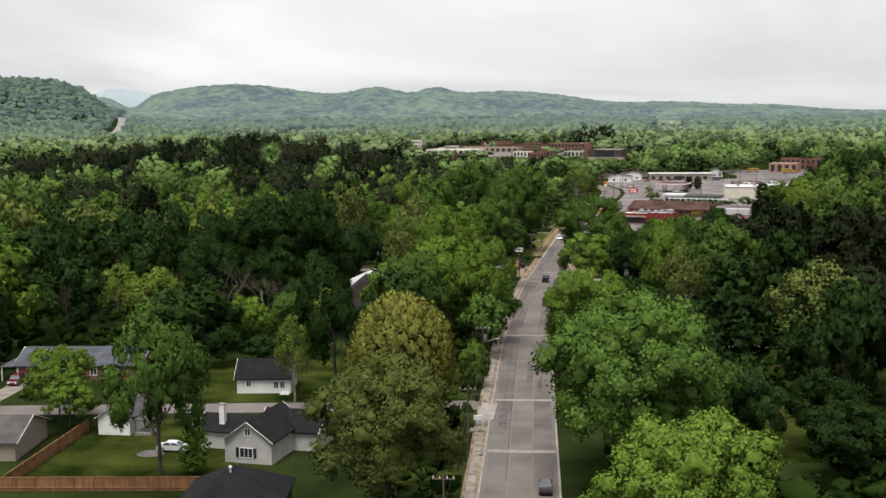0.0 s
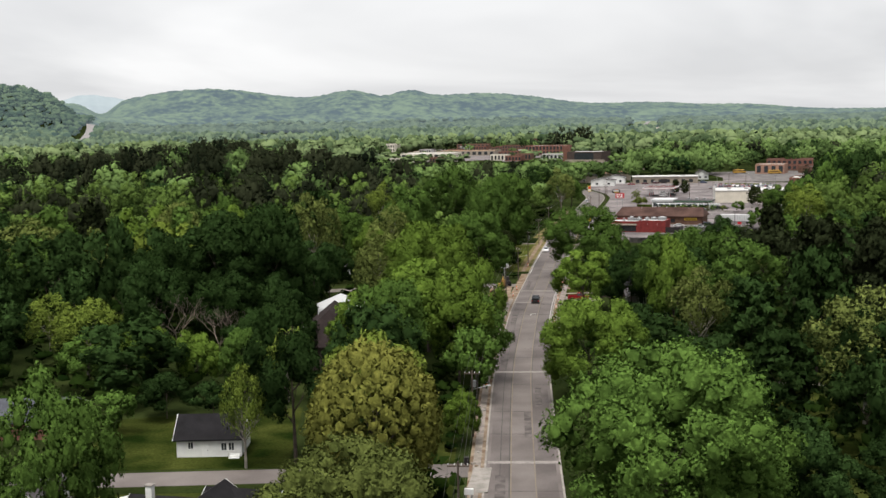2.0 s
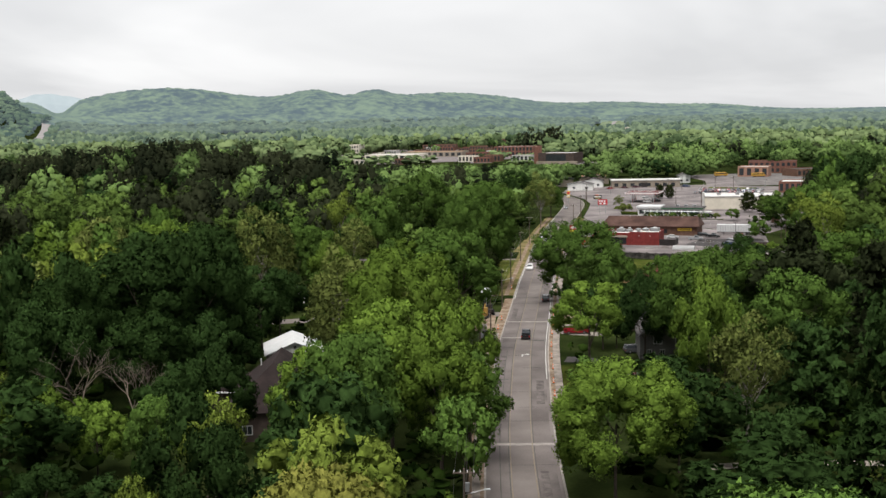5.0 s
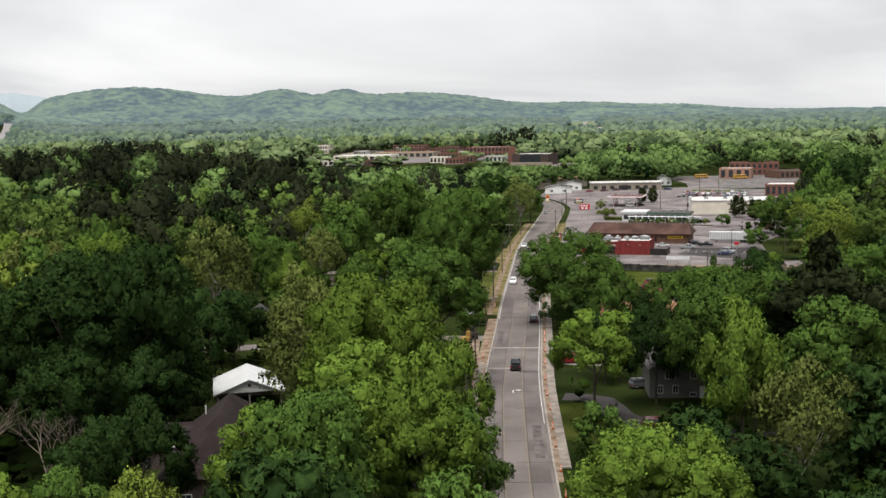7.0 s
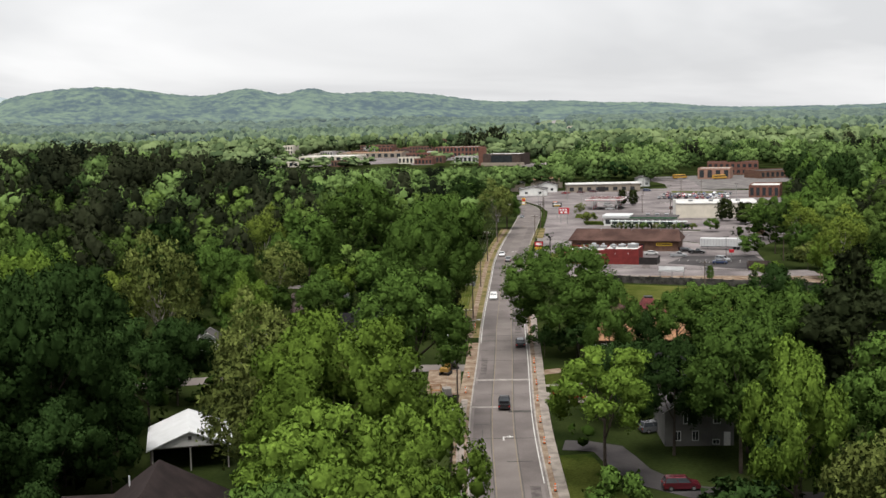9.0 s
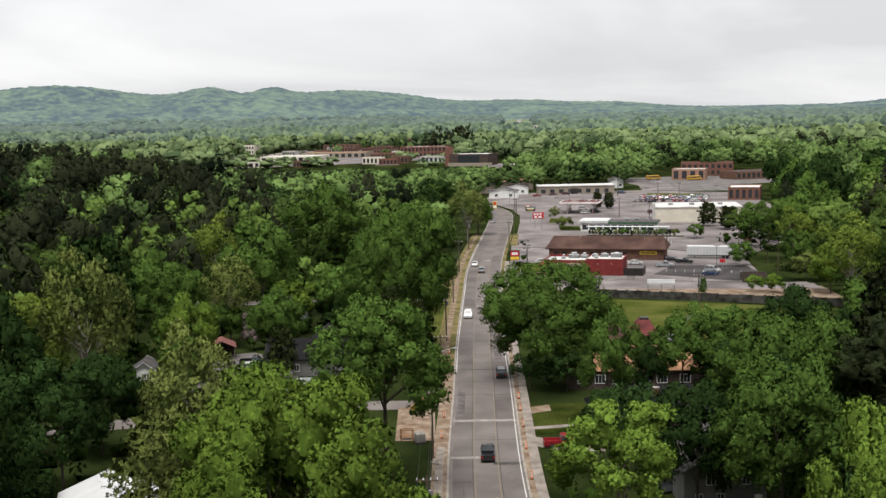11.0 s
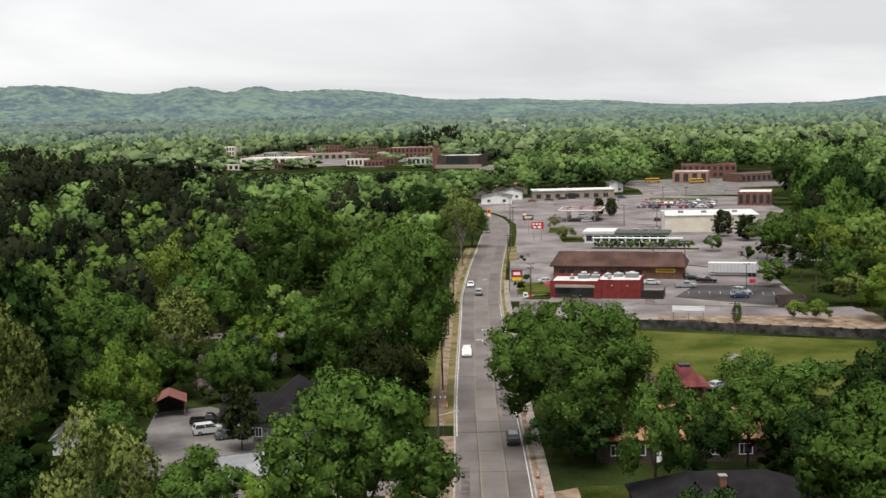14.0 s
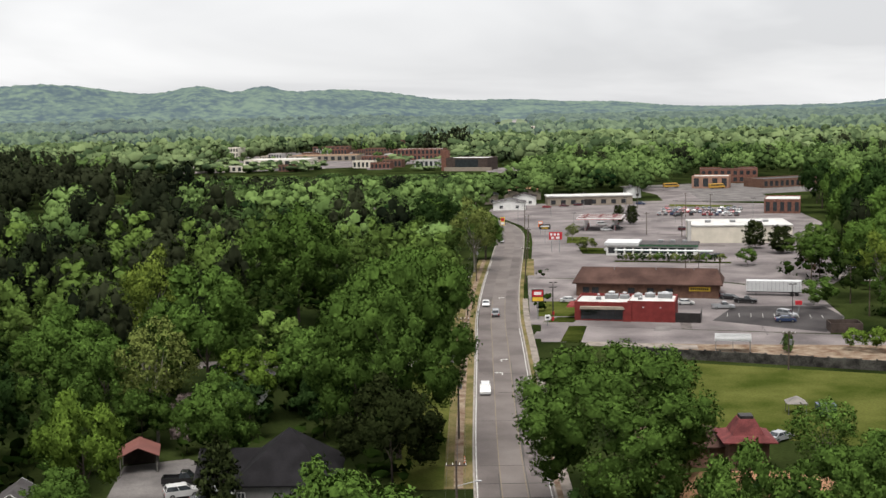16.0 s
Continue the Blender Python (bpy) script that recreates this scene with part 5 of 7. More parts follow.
a_spots = far_town(far_spots(1250, 1900, 3700, 8))
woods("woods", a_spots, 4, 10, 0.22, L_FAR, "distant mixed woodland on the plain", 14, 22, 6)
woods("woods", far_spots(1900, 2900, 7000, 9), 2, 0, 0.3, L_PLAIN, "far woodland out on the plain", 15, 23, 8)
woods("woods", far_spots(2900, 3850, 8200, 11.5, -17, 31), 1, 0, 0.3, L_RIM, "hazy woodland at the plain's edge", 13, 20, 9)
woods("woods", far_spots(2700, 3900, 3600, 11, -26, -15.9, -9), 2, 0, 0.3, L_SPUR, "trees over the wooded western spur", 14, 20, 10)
woods("pine_woods", [(168 + wood_rng.uniform(-24, 24), 1590 + wood_rng.uniform(-45, 45), wood_rng.uniform(9, 13)) for _ in range(11)], 24, 60, 0.12, L_PINEB, "tall dark pines behind the town", 25, 33, 15)


# ---- houses ----
def gable_bm(w, d, z, rise, over=0.45, thick=0.18):
    """A gabled roof with thickness; the ridge runs along y."""
    bm = bmesh.new()
    hw, hd = w / 2 + over, d / 2 + over
    dz = rise * over / (w / 2)
    prof = [(-hw, z - dz), (0, z + rise), (hw, z - dz), (hw, z - dz - thick), (0, z + rise - thick), (-hw, z - dz - thick)]
    a = [bm.verts.new((x, -hd, q)) for x, q in prof]
    b = [bm.verts.new((x, hd, q)) for x, q in prof]
    n = len(prof)
    for k in range(n):
        bm.faces.new((a[k], a[(k + 1) % n], b[(k + 1) % n], b[k]))
    for c in (a, b):
        bm.faces.new((c[0], c[1], c[4], c[5]))
        bm.faces.new((c[1], c[2], c[3], c[4]))
    bmesh.ops.recalc_face_normals(bm, faces=bm.faces)
    return bm


def hip_bm(w, d, z, rise, over=0.45, thick=0.18, ridge=None):
    """A hipped roof over a box w by d."""
    bm = bmesh.new()
    hw, hd = w / 2 + over, d / 2 + over
    rl = max(0.02, (hw - hd) if ridge is None else ridge / 2) if w >= d else 0.02
    rd = 0.02 if w >= d else max(0.02, (hd - hw) if ridge is None else ridge / 2)
    lo = [bm.verts.new((x, y, z - thick)) for x, y in ((-hw, -hd), (hw, -hd), (hw, hd), (-hw, hd))]
    mi = [bm.verts.new((x, y, z)) for x, y in ((-hw, -hd), (hw, -hd), (hw, hd), (-hw, hd))]
    t = [bm.verts.new(p) for p in ((-rl, -rd, z + rise), (rl, -rd, z + rise), (rl, rd, z + rise), (-rl, rd, z + rise))]
    for k in range(4):
        bm.faces.new((lo[k], lo[(k + 1) % 4], mi[(k + 1) % 4], mi[k]))
        bm.faces.new((mi[k], mi[(k + 1) % 4], t[(k + 1) % 4], t[k]))
    bm.faces.new(t)
    bm.faces.new(lo[::-1])
    return bm


def walls_bm(w, d, h, gable=0.0):
    """Walls as a closed block, with gable peaks at both y ends."""
    bm = bmesh.new()
    prof = [(-w / 2, -0.1), (w / 2, -0.1), (w / 2, h)] + ([(0, h + gable - 0.2)] if gable else []) + [(-w / 2, h)]
    a = [bm.verts.new((x, -d / 2, z)) for x, z in prof]
    b = [bm.verts.new((x, d / 2, z)) for x, z in prof]
    n = len(prof)
    for k in range(n):
        bm.faces.new((a[k], a[(k + 1) % n], b[(k + 1) % n], b[k]))
    bm.faces.new(a[::-1])
    bm.faces.new(b)
    bmesh.ops.recalc_face_normals(bm, faces=bm.faces)
    return bm


def shift(bm, x=0, y=0, z=0, rot=0):
    bmesh.ops.transform(bm, matrix=pose(x, y, z, 0, 0, rot), verts=bm.verts)
    return bm


def window(parent, x, y, z, w, h, side, frame_mat=None, bars=1):
    """A framed window proud of its wall; side: s, n, e or w."""
    rot = {"s": 0, "n": 180, "e": 90, "w": -90}[side]
    bm = bmesh.new()
    t = 0.09
    rings = [[bm.verts.new((sx * (w / 2 + a), y0, (h + a) if sz else -a)) for sx, sz in ((-1, 0), (1, 0), (1, 1), (-1, 1))] for a, y0 in ((t, 0.02), (t, -0.08), (0, -0.08), (0, 0.02))]
    for p, q in zip(rings, rings[1:] + rings[:1]):
        for k in range(4):
            bm.faces.new((p[k], p[(k + 1) % 4], q[(k + 1) % 4], q[k]))
    bmesh.ops.recalc_face_normals(bm, faces=bm.faces)
    f = part("window", shift(bm, x, y, z, rot), frame_mat or TRIM, parent)
    part("pane", shift(bx(-w / 2 + 0.002, w / 2 - 0.002, -0.03, 0.015, 0.002, h - 0.002), x, y, z, rot), GLASS, f)
    for k in range(bars):
        q = -w / 2 + w * (k + 1) / (bars + 1)
        part("glazing_bar", shift(bx(q - 0.03, q + 0.03, -0.06, -0.03, 0.002, h - 0.002), x, y, z, rot), frame_mat or TRIM, f)


def door(parent, x, y, side, material=None, w=0.95):
    rot = {"s": 0, "n": 180, "e": 90, "w": -90}[side]
    d = part("door", shift(bx(-w / 2, w / 2, -0.07, 0.02, 0.02, 2.05, bevel=0.01), x, y, 0, rot), material or TRIM, parent)
    part("door_handle", shift(bx(w / 2 - 0.14, w / 2 - 0.07, -0.11, -0.065, 0.98, 1.08), x, y, 0, rot), DARKMETAL, d)


def house(at, rot, w, d, h, rise, wall, roof, label, kind="gable", wins=(), doors=(), name="house", category="house", wings=(), chimney=None, chimney_mat=None, barge=None):
    """A house: walls, roof, windows and doors; wings as (x, y, rot, w, d, h, rise, kind)."""
    t = thing(name, label, category, (*at, 0), rot)
    for k, (x, y, r, ww, dd, hh, ri, kd) in enumerate(((0, 0, 0, w, d, h, rise, kind), *wings)):
        part("wall", shift(walls_bm(ww, dd, hh, ri if kd == "gable" else 0), x, y, 0, r), wall, t)
        rb = gable_bm(ww, dd, hh + 0.02, ri) if kd == "gable" else hip_bm(ww, dd, hh + 0.02, ri)
        rf = part("roof", shift(rb, x, y, 0.004 * k, r), roof, t)
        if kd == "gable":
            for s in (-1, 1):
                for e in (-1, 1):
                    bb = tube(bmesh.new(), (0, s * (dd / 2 + 0.47), hh + ri - 0.02), (e * (ww / 2 + 0.45), s * (dd / 2 + 0.47), hh - ri * 0.45 / (ww / 2) - 0.08), 0.06, 0.06, 4)
                    part("bargeboard", shift(bb, x, y, 0, r), barge or TRIM, rf, "" if barge else "white bargeboard")
    for a in wins:
        window(t, *a)
    for a in doors:
        door(t, *a)
    if chimney:
        cx, cy, cz = chimney
        c = part("chimney", bx(cx - 0.4, cx + 0.4, cy - 0.4, cy + 0.4, 0, cz), chimney_mat or BRICK, t)
        part("chimney_cap", bx(cx - 0.48, cx + 0.48, cy - 0.48, cy + 0.48, cz, cz + 0.12), KERB, c)
    return t


house((-71.5, 221), 0, 13.2, 23.5, 3.0, 2.2, BRICK, ROOF_BLUE, "brick ranch house with slate-blue shingle roof", wins=[(-6.6, 3, 1, 1.6, 1.2, "w"), (-6.6, -3, 1, 1.2, 1.2, "w"), (-6.6, -7, 1, 1.2, 1.2, "w")], doors=[(-6.6, 0.4, "w")]).matrix_basis = pose(-71.5, 221, 0, 0, 0, 90)
t = thing("carport", "open carport at the ranch house's end with white posts", "carport", (-84.2, 218, 0))
part("roof", bx(-1.8, 1.6, -4, 4, 2.62, 2.8, bevel=0.03), ROOF_BLUE, t)
for x in (-1.6, 1.4):
    for y in (-3.8, 3.8):
        part("post", bx(x - 0.07, x + 0.07, y - 0.07, y + 0.07, 0, 2.62), TRIM, t)
house((-70.5, 169), 0, 13, 14, 2.9, 2.3, TANWALL, ROOF_GREY, "tan outbuilding with a grey shingle roof", name="garage", category="garage").matrix_basis = pose(-70.2, 168.6, 0, 0, 0, 90)
house((-52.4, 180.3), -8, 5.2, 9, 3.0, 1.8, WHITE, ROOF_GREY, "small white garage with grey gabled roof", name="garage", category="garage", wins=[(1.2, -4.5, 1.1, 0.8, 1.1, "s")], doors=[(2.6, -1.5, "e")])
t = thing("porch", "small dark-timbered porch on the white garage", "porch", (-48.2, 176.8, 0), -8)
part("roof", bx(-1.4, 1.4, -1.5, 1.5, 2.3, 2.45, bevel=0.02), ROOF_GREY, t)
for x in (-1.3, 1.3):
    part("post", bx(x - 0.06, x + 0.06, -1.4, -1.28, 0, 2.3), GREYWOOD, t)
part("deck", bx(-1.4, 1.4, -1.5, 1.5, 0, 0.4), GREYWOOD, t)
house((-34.4, 206.6), 0, 7.6, 9.6, 3.0, 2.6, WHITE, ROOF_BLACK, "small white house with a black shingle roof", wins=[(-3.8, 2.7, 1.3, 0.7, 1.0, "w"), (-3.8, -2.2, 1.0, 0.75, 1.1, "w"), (-3.8, -3.3, 1.0, 0.75, 1.1, "w")], doors=[(-3.8, 0.6, "w")]).matrix_basis = pose(-34.4, 206.8, 0, 0, 0, 90)
t = thing("porch_steps", "white wooden porch steps with a rail", "steps", (-30.6, 201.8, 0))
for k in range(3):
    part("step", bx(-0.8, 0.8, 0.3 * k, 0.9, 0.18 * k, 0.18 * (k + 1)), TRIM, t)
part("rail", bx(-0.86, -0.8, 0, 0.9, 0.4, 1.1), TRIM, t)
house((-27.8, 166.4), -14, 7.2, 12, 3.6, 2.5, GREYWALL, ROOF_BLACK, "grey sided house with a black gabled roof",
      wings=[(-6.0, 3.4, 90, 7.0, 9.5, 2.9, 1.6, "gable"), (2.8, 5.5, 90, 7.5, 9, 3.1, 2.2, "gable")], wins=[(-0.3, -6.0, 0.9, 1.9, 1.3, "s", None, 2), (0.0, -6.0, 4.1, 0.8, 0.9, "s"), (-3.6, -3.8, 1.0, 0.8, 1.1, "w")], doors=[(-3.6, -1.8, "w")], chimney=(-7.4, 1.4, 6.4), chimney_mat=WHITE)
t = thing("shutters", "pair of black window shutters on the grey house", "shutters", (-27.8, 166.4, 0), -14)
for x in (-1.65, 1.05):
    part("shutter", bx(x - 0.22, x + 0.22, -6.09, -6.02, 0.85, 2.25), SIGN_BLACK, t)
house((-26.5, 138.5), 0, 12, 11, 3.0, 3.4, DARKWALL, ROOF_BLACK, "dark hip-roofed house with a white roof vent", kind="hip")
t = thing("roof_vent", "small white metal vent on the dark roof", "vent", (-27.0, 137.6, 6.0))
part("pipe", tube(bmesh.new(), (0, 0, -0.3), (0, 0, 0.5), 0.14, 0.14), METAL_WHITE, t)
part("cap", tube(bmesh.new(), (0, 0, 0.5), (0, 0, 0.75), 0.28, 0.05), METAL_WHITE, t)
# the brown house: a tall hip roof with low wings
t = house((-22.8, 275), 0, 13.5, 26, 4.6, 6.3, DARKWALL, ROOF_BROWN, "large house with steep dark-brown hip roof", kind="hip",
          wings=[(-8.6, 10.5, 90, 7.0, 6.0, 3.4, 2.4, "gable")], wins=[(-3.5, -13, 1.2, 1.4, 1.3, "s"), (1.5, -13, 1.2, 1.2, 1.3, "s"), (-6.75, 2.0, 1.2, 1.2, 1.3, "w"), (-6.75, -4.0, 1.2, 1.2, 1.3, "w")], barge=DARKMETAL)
part("gutter", bx(-12.2, -6.8, 6.5, 6.68, 3.2, 3.42), TRIM, t, "white gutter")
part("dormer_wall", bx(-6.4, -5.0, 3.2, 5.6, 5.0, 6.3), TRIM, t)
part("dormer_roof", bx(-6.7, -3.6, 2.9, 5.9, 6.3, 6.5), ROOF_BROWN, t)
part("vent_pipe", tube(bmesh.new(), (-3.6, 7.0, 7.0), (-3.6, 7.0, 9.0), 0.1, 0.1, 6), METAL_WHITE, t)
# the white metal garage behind it
t = thing("garage", "open-sided garage with shiny white metal roof", "garage", (-24.6, 319, 0), 8)
part("roof", gable_bm(11, 12.5, 3.6, 2.2, 0.5, 0.15), METAL_WHITE, t)
part("gable_end", shift(slab([(-5.4, 0), (5.4, 0), (0, 2.0)], 0, 0.1), 0, 0, 0), GREYWALL, t).matrix_basis = pose(0, -6.2, 3.55, 90, 0, 0)
part("vent", bx(-0.25, 0.25, -6.42, -6.34, 4.5, 5.0), DARKMETAL, t)
part("back_wall", bx(-5.4, 5.4, 5.9, 6.1, 0, 3.6), TANWALL, t)
part("side_wall", bx(-5.5, -5.3, -6.2, 6.2, 0, 3.55), DARKWALL, t)
for x in (-5.2, 0, 5.2):
    part("post", bx(x - 0.1, x + 0.1, -6.2, -6.0, 0, 3.55), GREYWOOD, t)
house((3.2, 405), -8, 12.5, 12.5, 3.3, 5.8, SHADEWALL, ROOF_BLACK, "grey house under a steep charcoal hip roof", kind="hip", wings=[(-7.5, 2.4, 90, 8.5, 9.0, 3.0, 2.7, "gable")], wins=[(-5.5, -6.25, 1.0, 0.9, 1.3, "s"), (-7.6, -1.9, 0.9, 0.8, 1.3, "s"), (-11.9, 2.0, 1, 0.9, 1.2, "w")], doors=[(-9.5, -1.9, "s")], barge=DARKMETAL)
t = thing("roof_vent", "small pale metal vent on the charcoal roof", "vent", (2.2, 402.4, 5.4))
part("pipe", tube(bmesh.new(), (0, 0, -0.4), (0, 0, 0.7), 0.14, 0.14), METAL_WHITE, t)
part("cap", tube(bmesh.new(), (0, 0, 0.7), (0, 0, 0.95), 0.3, 0.08), METAL_WHITE, t)
t = thing("carport", "timber carport with a rusty red metal roof", "carport", (-18.5, 420.5, 0), 5)
part("roof", gable_bm(5.2, 5.5, 2.7, 1.2, 0.3, 0.1), METAL_RED, t)
for x in (-2.5, 2.5):
    for y in (-2.6, 2.6):
        part("post", bx(x - 0.08, x + 0.08, y - 0.08, y + 0.08, 0, 2.6), GREYWOOD, t)
part("back_wall", bx(-2.5, 2.5, 2.65, 2.75, 0, 2.6), DARKWALL, t)
house((-2, 381), 12, 10, 10, 2.3, 1.6, WHITE, METAL_GREY, "small building with a pale pyramid roof", kind="hip", name="pavilion", category="building")
house((-31.2, 402), 0, 4.4, 6, 2.7, 1.4, WHITE, ROOF_GREY, "small white shed with a dark window", name="shed", category="shed", wins=[(0, -3, 1.0, 0.8, 0.9, "s")])
house((-6, 462), -10, 9, 12, 3.0, 2.2, WHITE, ROOF_GREY, "white cottage half hidden under trees", wins=[(1, -6, 1, 0.9, 1.2, "s"), (-2.5, -6, 1, 0.9, 1.2, "s")])
# east of the road
house((50, 319), -6, 10, 11, 5.4, 3.0, SHADEWALL, ROOF_GREY, "two-storey grey house among trees", wins=[(-1.5, -5.5, 3.4, 1.6, 1.5, "s", None, 2), (2.5, -5.5, 3.4, 0.9, 1.4, "s"), (-3.2, -5.5, 0.9, 0.8, 1.3, "s"), (-0.6, -5.5, 0.9, 0.8, 1.3, "s"), (2.4, -5.5, 0.3, 0.9, 0.6, "s")], doors=[(4, -5.5, "s")])
house((53, 352.4), -6, 21, 12, 3.2, 3.4, DARKWALL, ROOF_BLACK, "dark brick bungalow with charcoal roof", kind="hip", wings=[(1.5, -5.5, 0, 6.5, 7, 3.1, 2.4, "gable")], wins=[(1.5, -9.0, 1.0, 1.4, 1.2, "s"), (-6, -6.0, 1.0, 1.2, 1.2, "s")], chimney=(-1.0, -2.0, 6.6))
house((57.5, 383.5), -9, 24, 13, 3.4, 3.2, DARKWALL, ROOF_TAN, "long brick hall with tan shingle roof", kind="hip", wins=[(x, -6.5, 1.1, 1.7, 1.4, "s", None, 2) for x in (-9.6, -6.6, -1.8, 1.2, 4.2, 8.2)], doors=[(-3.9, -6.5, "s")], name="hall", category="building")
t = thing("tower", "brick turret with a flared dark-red metal roof", "tower", (65.5, 405, 0), -9)
part("wall", walls_bm(5.4, 5.4, 4.6), BROWNBRICK, t)
part("roof", hip_bm(6.2, 6.2, 4.6, 1.5, 0.6, 0.15), TOWER_RED, t)
part("upper_roof", box(bmesh.new(), -2.2, 2.2, -2.2, 2.2, 5.2, 7.2, top=0.5), TOWER_RED, t)
part("louvre", bx(-0.9, 0.9, -0.9, 0.9, 7.2, 7.6), DARKMETAL, t, "dark flat louvre cap")
window(t, 0, -2.7, 2.4, 1.1, 1.5, "s")
house((58.5, 411), -9, 12, 9, 3.0, 2.2, BROWNBRICK, ROOF_RUST, "brick annex with a faded rust-brown roof", kind="hip", name="annex", category="building")


# ---- the shops and their car parks ----
def local(at, rot, x, y):
    p = pose(*at, 0, 0, 0, rot) @ Vector((x, y, 0))
    return p.x, p.y


RB, RR = (82.5, 523.5), -21
t = thing("restaurant", "dark-red flat-roofed restaurant with a tan awning", "restaurant", (*RB, 0), RR)
part("wall", bx(-12.5, 0, -5.2, 6, -0.1, 4.1), REDWALL, t)
part("wall", bx(0.003, 11, -5.6, 6, -0.1, 4.5), REDWALL, t)
part("roof", bx(-12.2, -0.2, -4.9, 5.7, 4.1, 4.16), ROOF_WHITE, t, "white roof membrane")
part("roof", bx(0.2, 10.7, -5.2, 5.7, 4.5, 4.56), ROOF_WHITE, t, "white roof membrane")
for a in ((-12.5, 11, 5.7, 6.0, 4.1, 4.85), (-12.5, -12.2, -5.2, 5.7, 4.1, 4.5), (-12.2, 0, -5.2, -4.9, 4.1, 4.5), (0, 11, -5.6, -5.3, 4.5, 4.95), (10.7, 11, -5.3, 5.7, 4.5, 4.95)):
    part("parapet", bx(*a), REDWALL, t)
part("awning", bx(-11.2, -0.6, -6.3, -5.2, 2.9, 3.5, top=0.96), TANWALL, t, "tan awning")
w = part("shopfront", bx(-11.0, -0.8, -5.26, -5.15, 0.4, 2.85), GLASS, t, "dark shop windows")
for k in range(6):
    part("mullion", bx(-11.0 + 2.03 * k, -10.93 + 2.03 * k, -5.31, -5.26, 0.4, 2.85), DARKMETAL, w)
part("column", bx(-1.0, 0.9, -6.0, -5.2, 0, 4.6), REDWALL, t)
part("entry_roof", bx(-14.6, -12.5, -4.0, 3.0, 2.9, 3.3, top=0.9), REDWALL, t)
for k, (x, y, sx, sy, h) in enumerate(((-4.5, 2.5, 1.6, 1.1, 1.1), (-1.5, 3.2, 1.1, 1.1, 0.9), (1.8, 3, 0.9, 0.9, 0.8), (4.6, 3.4, 1.2, 1.0, 0.9), (8.2, 2.5, 1.7, 1.2, 1.2), (-7.5, 1.0, 0.6, 0.6, 0.7), (2.6, -1.0, 0.5, 0.5, 0.6))):
    u = part("roof_unit", bx(x - sx, x + sx, y - sy, y + sy, 4.16 if x < 0 else 4.56, (4.16 if x < 0 else 4.56) + h, bevel=0.05), METAL_GREY, t)
    part("fan_housing", tube(bmesh.new(), (x, y, 4.5 + h), (x, y, 4.8 + h), 0.5 * sx, 0.45 * sx, 10), METAL_WHITE, u)
part("yard_fence", bx(11.0, 16.8, -5.3, -5.15, 0, 2.3), DARKMETAL, t, "dark screen fence")
part("yard_fence", bx(16.65, 16.8, -5.15, 3, 0, 2.3), DARKMETAL, t, "dark screen fence")
part("wall_lamp", bx(3.5, 3.8, -5.75, -5.6, 3.4, 3.6), METAL_WHITE, t)
part("wall_lamp", bx(7.5, 7.8, -5.75, -5.6, 3.4, 3.6), METAL_WHITE, t)

BB, BR = (97.5, 558), -22
t = thing("store", "long brown-brick store with rust-brown roof", "store", (*BB, 0), BR)
part("wall", bx(-18.6, 18.6, -6.5, 6.5, -0.1, 3.6), BROWNBRICK, t)
part("roof", hip_bm(37.2, 13, 3.7, 3.4, 1.0, 0.3, 36.0), ROOF_RUST, t)
part("sign_band", bx(11, 16.5, -6.62, -6.5, 1.9, 3.0), SIGN_YELLOW, t, "yellow sign board")
for k in range(9):
    part("lettering_bar", bx(11.4 + 0.53 * k, 11.75 + 0.53 * k, -6.66, -6.62, 2.2, 2.7), SIGN_BLACK, t)
for x in (-16, -13.5, -4, 1, 6):
    window(t, x, -6.5, 1.0, 1.6, 1.4, "s", DARKMETAL)
for x in (-9, 2, 12):
    part("roof_vent", tube(bmesh.new(), (x, -1, 6.0), (x, -1, 7.3), 0.1, 0.1, 6), METAL_GREY, t)

t = thing("trailer", "white box semi-trailer parked in the car park", "trailer", (128, 547, 0), -21)
part("body", bx(-7, 7, -1.3, 1.3, 1.15, 4.0, bevel=0.06), METAL_WHITE, t)
for k in range(14):
    part("rib", bx(-6.6 + k, -6.52 + k, -1.33, -1.30, 1.2, 3.9), METAL_GREY, t)
part("underframe", bx(-6.8, 6.8, -0.6, 0.6, 0.85, 1.15), DARKMETAL, t)
for x in (4.6, 5.8):
    for y in (-1.1, 1.1):
        part("wheel", tube(bmesh.new(), (x, y - 0.15, 0.5), (x, y + 0.15, 0.5), 0.5, 0.5, 14), RUBBER, t)
for y in (-0.8, 0.8):
    part("landing_leg", bx(-4.6, -4.45, y - 0.07, y + 0.07, 0, 0.9), DARKMETAL, t)

t = thing("diner", "low white diner with flat roof and green band", "restaurant", (123.5, 641, 0), -22)
part("wall", bx(-15, 15, -5, 5, -0.1, 3.4), WHITE, t)
part("roof", bx(-15.6, -4, -5.6, 5.6, 3.4, 4.5, bevel=0.08), METAL_WHITE, t)
part("roof", bx(-3.99, 15.6, -5.4, 5.4, 3.4, 4.0, bevel=0.08), ROOF_GREY, t, "grey flat roof")
part("fascia", bx(-4.1, 15.7, -5.65, -5.4, 3.3, 3.75), GREENBAND, t, "green fascia band")
for k in range(10):
    window(t, -13.2 + 2.9 * k, -5, 0.9, 2.1, 1.8, "s", DARKMETAL, 1)
for k in range(3):
    part("roof_unit", bx(2 + 4 * k, 3.6 + 4 * k, 0, 1.5, 4.0, 4.9, bevel=0.04), METAL_GREY, t)
t = thing("parking_canopy", "long pale parking canopy on thin posts", "canopy", (124, 627, 0), -22)
